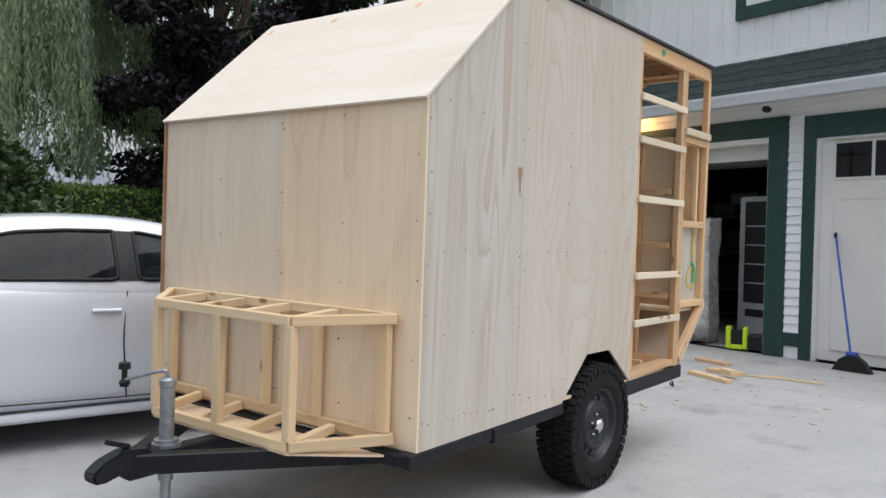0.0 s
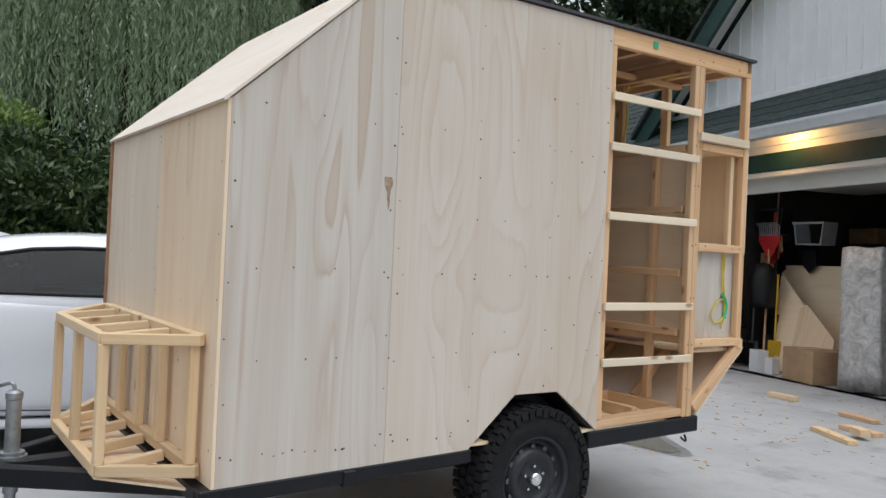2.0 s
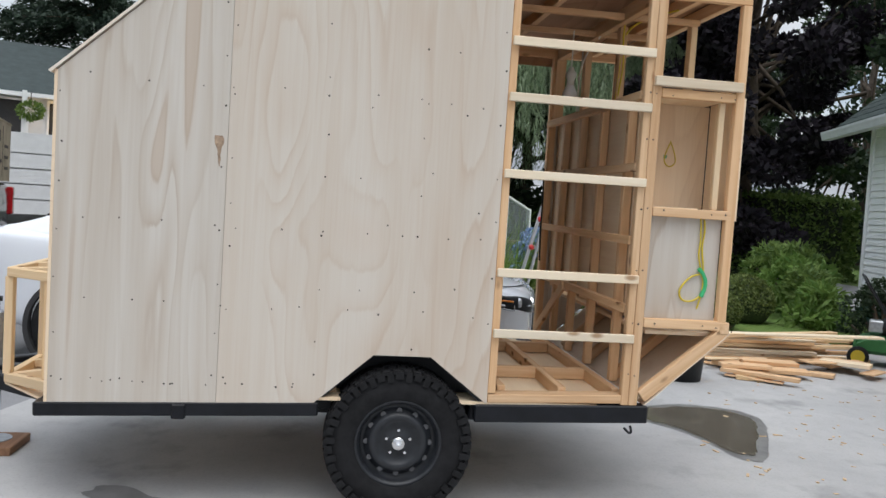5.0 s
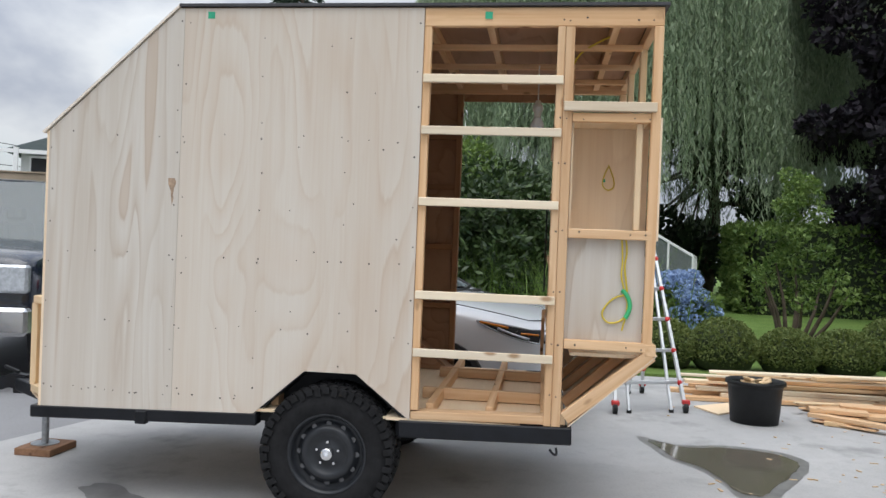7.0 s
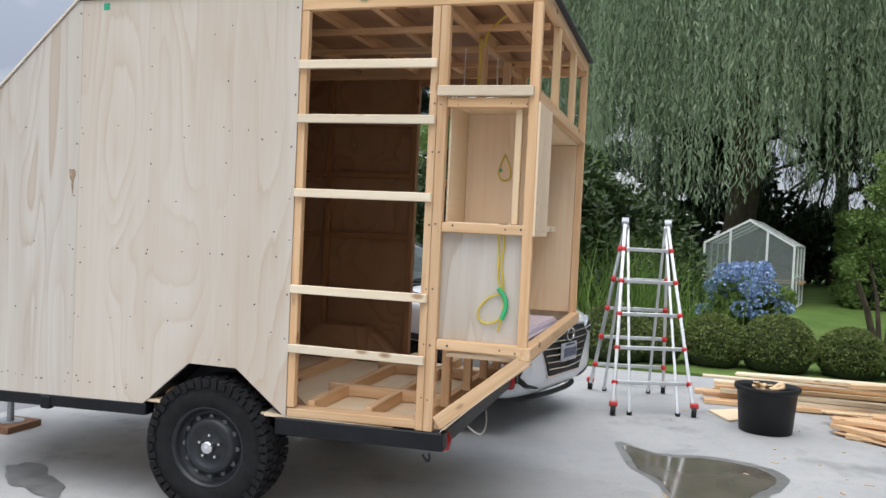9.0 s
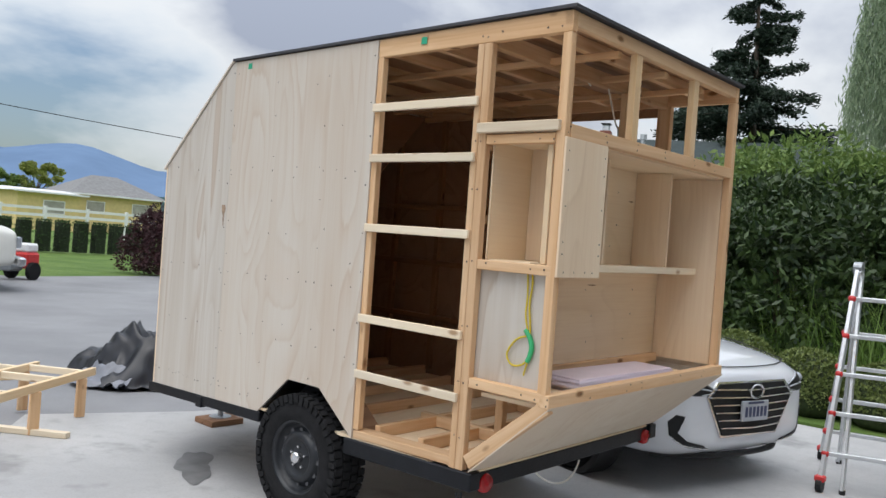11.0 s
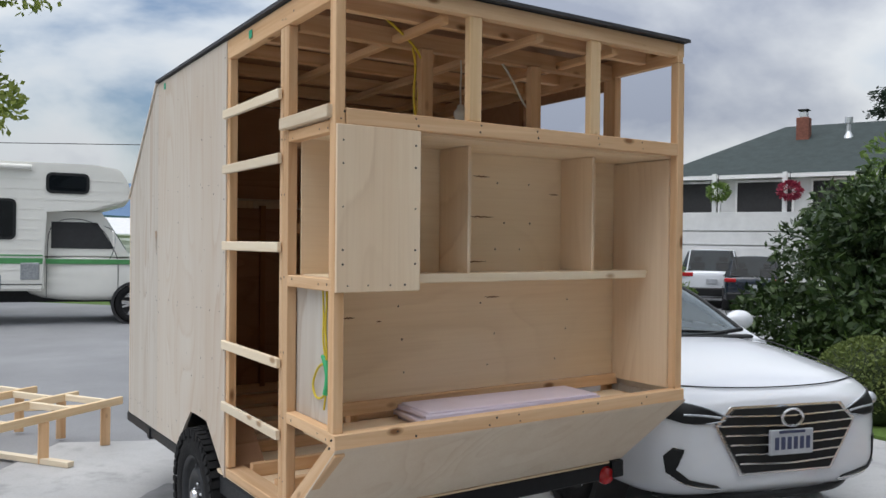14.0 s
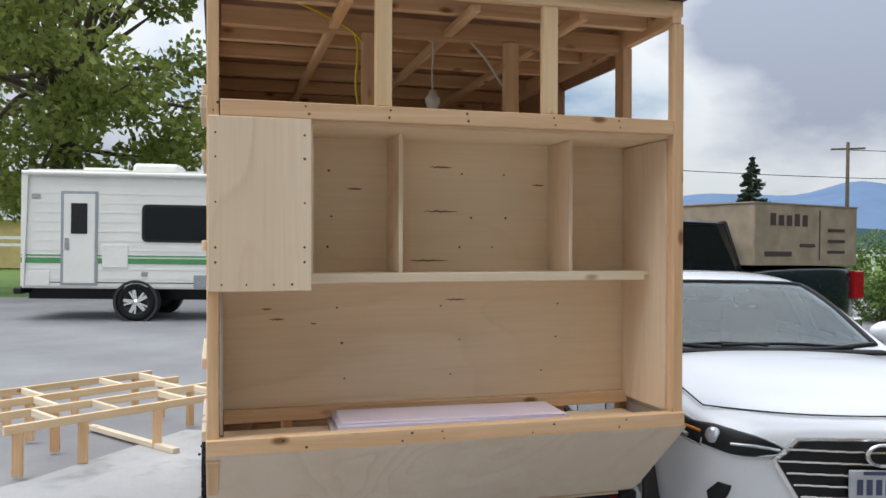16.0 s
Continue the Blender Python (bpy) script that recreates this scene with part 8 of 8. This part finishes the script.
for i in range(N + 1):
    row = []
    for j in range(N + 1):
        u, v = -1 + 2 * i / N, -1 + 2 * j / N
        r = math.sqrt(u * u + v * v)
        q = Vector((u * 2.2, v * 2.2, 0.3))
        hh = 0.50 * max(0.0, 1 - (r * 1.03) ** 2.2) * (0.9 + 0.5 * noise.noise(q * 0.8))
        crease = 0.11 * (1 - 2 * abs(noise.noise(Vector((q.x * 0.9 + 0.5 * q.y, q.y * 1.5, 4)))))
        crease += 0.05 * (1 - 2 * abs(noise.noise(Vector((q.x * 2.3 - 0.9 * q.y, q.y * 1.3 + 0.4 * q.x, 9)))))
        hh += (crease - 0.055) * max(0.15, 1.1 - r) + 0.025 * noise.noise(q * 3.5)
        k = 1 + 0.22 * noise.noise(Vector((u * 2, v * 2, 3)))
        row.append(bm.verts.new((u * 0.56 * k, v * 0.66 * k, 0.004 + max(0, hh))))
    grid.append(row)
for i in range(N):
    for j in range(N):
        if (-1 + 2 * i / N) ** 2 + (-1 + 2 * j / N) ** 2 < 1.12:
            bm.faces.new((grid[i][j], grid[i + 1][j], grid[i + 1][j + 1], grid[i][j + 1]))
bmesh.ops.delete(bm, geom=[v for v in bm.verts if not v.link_faces], context="VERTS")
tarp = tagged(part("tarp", bm, TARP, None, m=pose(-1.22, -2.45, 0, 0, 0, 15), smooth=True), "crumpled dark tarpaulin heaped on the ground", "tarpaulin")
bm = bmesh.new()
grid = []
for i in range(25):
    row = []
    for j in range(17):
        u, v = i / 24, j / 16
        w = 0.10 * abs(noise.noise(Vector((u * 5 + v * 1.5, v * 2, 7)))) + 0.05 * noise.noise(Vector((u * 3, v * 3, 2)))
        row.append(bm.verts.new((0.36 + 0.26 * v + 0.06 * math.sin(5 * u), -0.15 + 0.5 * u + 0.12 * v * (u - 0.5), 0.012 + max(0.0, w + 0.16 * (1 - v) ** 2))))
    grid.append(row)
for a, b in zip(grid, grid[1:]):
    for i in range(16):
        bm.faces.new((a[i], b[i], b[i + 1], a[i + 1]))
part("turned_flap", bm, plain("tarp_underside", (0.20, 0.21, 0.24), 0.45, 0, 0.2, 5), tarp, "grey underside of the tarpaulin", smooth=True)

# timber frame lying on legs
bed = tagged(empty("bed_frame", pose(0, 0, 0)), "low pine slat frame standing on short legs", "timber frame")
FA, FB, FC_, FD = Vector((1.30, -0.17, 0.33)), Vector((-0.13, -1.20, 0.33)), Vector((2.06, -1.36, 0.33)), Vector((0.66, -2.42, 0.33))
for f in (0, 1 / 3, 2 / 3, 1):
    a, b = FA.lerp(FC_, f), FB.lerp(FD, f)
    d = (b - a).normalized()
    beam("long_rail", a - d * 0.06, b + d * 0.10, 0.036, 0.06, FRESH, bed)
    for h in (0.02, 0.28, 0.62, 0.96):
        p = a.lerp(b, h)
        if f in (0, 1) or h in (0.28, 0.96):
            beam("leg", (p.x, p.y, 0.002), (p.x, p.y, 0.30), 0.036, 0.07, PINE, bed, (1, 0, 0))
for f0, f1, h in ((0, 1 / 3, 0.18), (1 / 3, 2 / 3, 0.30), (0, 1 / 3, 0.45), (2 / 3, 1, 0.35), (0, 1 / 3, 0.78), (1 / 3, 2 / 3, 0.92), (2 / 3, 1, 0.75), (0, 1 / 3, 0.98), (2 / 3, 1, 0.98)):
    a, b = FA.lerp(FB, h), FC_.lerp(FD, h)
    p, q = a.lerp(b, f0), a.lerp(b, f1)
    d = (q - p).normalized()
    beam("cross_rail", p + d * 0.02, q - d * 0.02, 0.034, 0.05, WHITEWOOD, bed)
plank((1.0, -1.60, 0.022), (0.26, -0.60, 0.022), 0.06, 0.04, WHITEWOOD, "pale board lying on the concrete under the frame", "boards on the driveway")
plank((0.3, -3.0, -0.009), (-0.3, -2.9, -0.009), 0.09, 0.02, FRESH, "thin board lying on the asphalt", "boards on the driveway")

# ---- greenhouse ----
gh = tagged(empty("greenhouse", pose(-18.6, 5.62, 0.03, 0, 0, 78)), "small glass greenhouse with a pale metal frame", "greenhouse")
GW, GD, GH, GP = 1.02, 1.4, 1.50, 2.08
prof = [(-GW, 0), (-GW, GH), (0, GP), (GW, GH), (GW, 0)]
for y in (-GD, -GD / 3, GD / 3, GD):
    for a, b in zip(prof, prof[1:]):
        beam("frame_bar", (a[0], y, a[1]), (b[0], y, b[1]), 0.05, 0.05, WHITEPAINT, gh, (0, 1, 0))
for x, z in prof + [(-GW, 0.75), (GW, 0.75)]:
    beam("frame_bar", (x, -GD, z + 0.01), (x, GD, z + 0.01), 0.045, 0.045, WHITEPAINT, gh)
HAZE = glass("hazy_greenhouse_glass", (0.72, 0.78, 0.76), 0.55, 0.12, (0.30, 0.33, 0.33), 0.5)
for y0, y1 in ((-GD, -GD / 3), (-GD / 3, GD / 3), (GD / 3, GD)):
    for a, b in zip(prof, prof[1:]):
        bm = bmesh.new()
        bm.faces.new([bm.verts.new(v) for v in ((a[0], y0 + 0.03, a[1] + 0.02), (a[0], y1 - 0.03, a[1] + 0.02), (b[0], y1 - 0.03, b[1] + 0.02), (b[0], y0 + 0.03, b[1] + 0.02))])
        part("pane", bm, HAZE, gh)
for y in (-GD, GD):
    bm = bmesh.new()
    bm.faces.new([bm.verts.new((x, y, z)) for x, z in prof])
    part("end_pane", bm, HAZE, gh)
for x in (-0.42, 0.42):
    beam("frame_bar", (x, -GD - 0.02, 0), (x, -GD - 0.02, 1.85), 0.05, 0.05, WHITEPAINT, gh, (0, 1, 0))
box("planting_bench", -1.1, 1.1, 0.2, 1.4, 0.55, 0.62, PINE, gh, "wooden planting bench", 0.004)

# ---- neighbouring house, far houses, fence, pole, hills ----
def far_house(name, m, w, d, h, ridge, wallmat, roofmat, label, wins, hip=0.0, glazing=None):
    t = tagged(empty(name, m), label, "house")
    box("wall", -w / 2, w / 2, 0, d, 0, h, wallmat, t)
    bm = bmesh.new()
    e = 0.55
    pts = [bm.verts.new(v) for v in ((-w / 2 - e, -e, h), (w / 2 + e, -e, h), (w / 2 + e, d + e, h), (-w / 2 - e, d + e, h), (-w / 2 - e + hip, d / 2, ridge), (w / 2 + e - hip, d / 2, ridge))]
    for f in ((0, 1, 5, 4), (2, 3, 4, 5), (1, 2, 5), (3, 0, 4), (3, 2, 1, 0)):
        bm.faces.new([pts[i] for i in f])
    part("roof", bm, roofmat, t)
    box("gutter", -w / 2 - e, w / 2 + e, -e - 0.1, -e, h - 0.08, h + 0.06, WHITEPAINT, t)
    for x, z, ww, hh in wins:
        wd = empty("window", pose(x, 0, z))
        wd.parent = t
        box("pane", -ww / 2, ww / 2, -0.05, -0.03, -hh / 2, hh / 2, glazing or INTERIOR, wd)
        for a, b, c, dd in ((-ww / 2 - 0.07, -ww / 2, -hh / 2, hh / 2), (ww / 2, ww / 2 + 0.07, -hh / 2, hh / 2), (-ww / 2 - 0.07, ww / 2 + 0.07, hh / 2, hh / 2 + 0.08), (-ww / 2 - 0.07, ww / 2 + 0.07, -hh / 2 - 0.08, -hh / 2)):
            box("frame", a, b, -0.08, -0.02, c, dd, WHITEPAINT, wd)
    return t


DKROOF = plain("dark_green_roof", (0.032, 0.046, 0.046), 0.85, 0, 0.2, 3)
GREYROOF = plain("grey_roof", (0.20, 0.20, 0.20), 0.85, 0, 0.15, 3)
PALEPANE = plain("curtained_pane", (0.40, 0.38, 0.34), 0.2, 0, 0.2, 2)
YELLOWH = plain("yellow_stucco", (0.74, 0.58, 0.27), 0.8, 0, 0.08, 3)
PALEW = plain("pale_siding", (0.66, 0.66, 0.66), 0.7, 0, 0.06, 3)
nh = far_house("neighbour_house", pose(-26.5, -8.4, 0, 0, 0, 112), 17, 9, 4.4, 6.85, PALEW, DKROOF, "white house with a dark green roof and a long balcony", [(x, 3.62, 1.9, 1.2) for x in (-7.2, -4.6, -2.0, 0.6, 3.2)], 4.2)
box("chimney", -4.15, -3.68, 2.9, 3.4, 5.8, 6.95, plain("brick_red", (0.22, 0.085, 0.06), 0.9, 0, 0.25, 14), nh, "red brick chimney", 0.02)
box("chimney_pot", -4.06, -3.77, 2.99, 3.31, 6.95, 7.2, ALU, nh, "pale metal chimney pot", 0.03)
box("chimney_cap", -4.12, -3.71, 2.94, 3.36, 7.24, 7.28, STEEL, nh, "dark flat chimney cap", 0.01)
for x in (-4.05, -3.78):
    box("cap_leg", x - 0.015, x + 0.015, 3.135, 3.165, 7.18, 7.25, STEEL, nh)
bm = bmesh.new()
lathe(bm, ((0.0, 5.9), (0.22, 5.98), (0.10, 6.25), (0.08, 6.3), (0.08, 6.6), (0.14, 6.62), (0.14, 6.84), (0.0, 6.88)), "z", 14, (-2.3, 3.0, 0))
part("flue_pipe", bm, ALU, nh, "metal flue pipe")
box("balcony", -8.5, 8.5, -1.7, -0.05, 2.45, 3.05, PALEW, nh, "white boarded balcony", 0.01)
for k in range(5):
    box("balcony_board", -8.52, 8.52, -1.73, -1.70, 0.4 + k * 0.5, 0.86 + k * 0.5, PALEW, nh)
for k in range(8):
    x = -8.3 + k * 2.37
    box("balcony_post", x - 0.07, x + 0.07, -1.7, -1.56, 3.05, 4.42, WHITEPAINT, nh)
bm = bmesh.new()
lathe(bm, ((0.0, 0.35), (0.14, 0.35), (0.24, 0.0), (0.0, 0.0)), "z", 16, (0.6, -0.45, 3.9))
part("porch_lamp", bm, warm, nh, "warm porch lamp")
for x, cc in ((3.6, PURPLEL), (1.9, HEDGEL), (-1.0, HEDGEL), (-3.4, PURPLEL), (-5.8, HEDGEL)):
    t = tagged(empty("hanging_basket", nh.matrix_basis @ pose(x, -1.62, 3.78)), "flower basket hanging from the balcony", "hanging basket", "baskets on the balcony")
    g = np.random.default_rng(int(x * 10) + 70)
    p, d = ball_points(500, (0, 0, 0), (0.42, 0.42, 0.35), g)
    leaf_mesh("basket_plant", p, d, 0.14, 0.09, cc if cc is HEDGEL else leafy("basket_flower", (0.20, 0.02, 0.05), (0.42, 0.06, 0.10), 0.2), t, seed=7)
    tube("basket_chain", [(0, 0, 0.2), (0, 0, 0.62)], 0.012, STEEL, t)
far_house("yellow_house", pose(-26.9, -66, -0.05, 0, 0, 180), 5.2, 7, 3.2, 3.55, YELLOWH, PALEW, "low yellow house with a flat pale roof", [(0.4, 2.0, 1.7, 1.0)], 0.5, PALEPANE)
far_house("grey_roof_house", pose(-34.8, -69.5, -0.05, 0, 0, 178), 8.6, 7, 3.5, 5.5, YELLOWH, GREYROOF, "yellow and white house with a grey hip roof", [(-2.2, 2.4, 1.6, 0.9), (2.4, 2.4, 2.0, 1.0)], 3.6, PALEPANE)
far_house("white_outbuilding", pose(-13, -62, -0.05, 0, 0, 180), 7, 6, 2.2, 3.6, PALEW, PALEW, "small white outbuilding beside the road", [(-1.5, 1.2, 1.2, 0.9)], 0.4)
far_house("roadside_house", pose(10, -45, 0.0, 0, 0, 180), 12, 8, 2.8, 4.8, YELLOWH, GREYROOF, "low yellow house behind the motorhome", [(-3, 1.6, 1.4, 1.0), (2, 1.6, 1.8, 1.0)], 2.0)
far_house("roof_beyond_hedge", pose(-44, -26, 0, 0, 0, 110), 12, 8, 3.2, 5.4, PALEW, GREYROOF, "pale house beyond the pickup truck", [(-3, 2.0, 1.4, 1.0), (2, 2.0, 1.8, 1.0)], 2.0)
fence = tagged(empty("rail_fence"), "long white rail fence beyond the cedar hedge", "fence")
for z in (0.75, 1.15):
    box("fence_rail", -60, 20, -44.05, -43.95, z + 0.5, z + 0.66, WHITEPAINT, fence)
for k in range(33):
    x = -60 + k * 2.5
    box("fence_post", x - 0.07, x + 0.07, -44.1, -43.9, 0.0, 1.9, WHITEPAINT, fence)
pole = tagged(empty("utility_pole", pose(-13.7, -50.5, 0)), "weathered wooden utility pole", "utility pole")
bm = bmesh.new()
lathe(bm, ((0.17, 0.0), (0.12, 8.7)), "z", 12)
part("pole_shaft", bm, BARK, pole, smooth=True)
tube("power_line", [(0, 0, 8.2), (-20, 6, 6.9), (-45, 14, 6.6), (-75, 24, 7.6)], 0.025, STEEL, pole)
tube("power_line", [(0, 0, 8.2), (20, -4, 7.2), (45, -8, 7.4)], 0.025, STEEL, pole)
pole2 = tagged(empty("power_pylon", pose(-55, -55, 0)), "distant utility pole with a crossarm", "utility pole")
bm = bmesh.new()
lathe(bm, ((0.2, 0.0), (0.14, 11.5)), "z", 10)
part("pole_shaft", bm, BARK, pole2, smooth=True)
beam("crossarm", (-1.1, 0.9, 10.9), (1.1, -0.9, 10.9), 0.14, 0.16, BARK, pole2)
tube("power_line", [(0, 0, 10.8), (-15, 12, 9.4), (-35, 30, 9.8)], 0.03, STEEL, pole2)

wash = tagged(empty("engine_machine", pose(-4.75, -14.3, -0.02, 0, 0, 30)), "red and white petrol engine tiller with long handles", "garden machine")
box("engine_block", -0.3, 0.15, -0.22, 0.22, 0.25, 0.62, REDPLASTIC, wash, "red engine", 0.05)
box("fuel_tank", -0.28, 0.12, -0.18, 0.18, 0.62, 0.82, WHITEPAINT, wash, "white tank", 0.04)
box("gear_box", 0.15, 0.6, -0.15, 0.15, 0.2, 0.5, ZINC, wash, "", 0.04)
for s in (1, -1):
    tube("handle_bar", [(0.5, 0.1 * s, 0.4), (0.9, 0.18 * s, 0.7), (1.2, 0.22 * s, 0.95), (1.35, 0.22 * s, 1.05)], 0.018, STEEL, wash)
    bm = bmesh.new()
    lathe(bm, ((0.0, -0.05), (0.2, -0.05), (0.2, 0.05), (0.0, 0.05)), "y", 18, (0.0, 0.28 * s, 0.2))
    part("tyre", bm, RUBBER, wash)


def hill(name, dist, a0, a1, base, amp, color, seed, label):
    # distance haze is put into the base colour
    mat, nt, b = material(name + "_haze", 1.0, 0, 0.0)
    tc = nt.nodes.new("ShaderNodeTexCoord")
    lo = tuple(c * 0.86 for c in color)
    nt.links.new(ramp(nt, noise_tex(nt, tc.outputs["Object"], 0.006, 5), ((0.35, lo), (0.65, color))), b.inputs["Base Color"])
    bm = bmesh.new()
    n = 90
    prev = None
    for i in range(n + 1):
        a = radians(a0 + (a1 - a0) * i / n)
        f = i / n
        hgt = base + amp * (0.5 + 0.5 * noise.noise(Vector((f * 5, seed, 0)))) + amp * 0.25 * noise.noise(Vector((f * 19, seed, 2)))
        hgt *= min(1, 5 * f, 5 * (1 - f)) ** 0.5
        cs, sn = math.cos(a), math.sin(a)
        ring = [bm.verts.new((dist * cs, dist * sn, -20)), bm.verts.new((dist * 1.12 * cs, dist * 1.12 * sn, hgt * 0.6)), bm.verts.new((dist * 1.3 * cs, dist * 1.3 * sn, hgt))]
        if prev:
            for j in range(2):
                bm.faces.new((prev[j], ring[j], ring[j + 1], prev[j + 1]))
        prev = ring
    return tagged(part(name, bm, mat, None, smooth=True), label, "mountain", kind="structure")


hill("backdrop_mountain", 2600, -150, -60, 150, 190, (0.15, 0.225, 0.35), 3, "mountain ridge on the horizon, coloured blue for distance haze")
hill("backdrop_woods", 320, -152, -55, 8, 9, (0.05, 0.09, 0.09), 9, "dark line of distant woods, colour tinted bluish for haze")
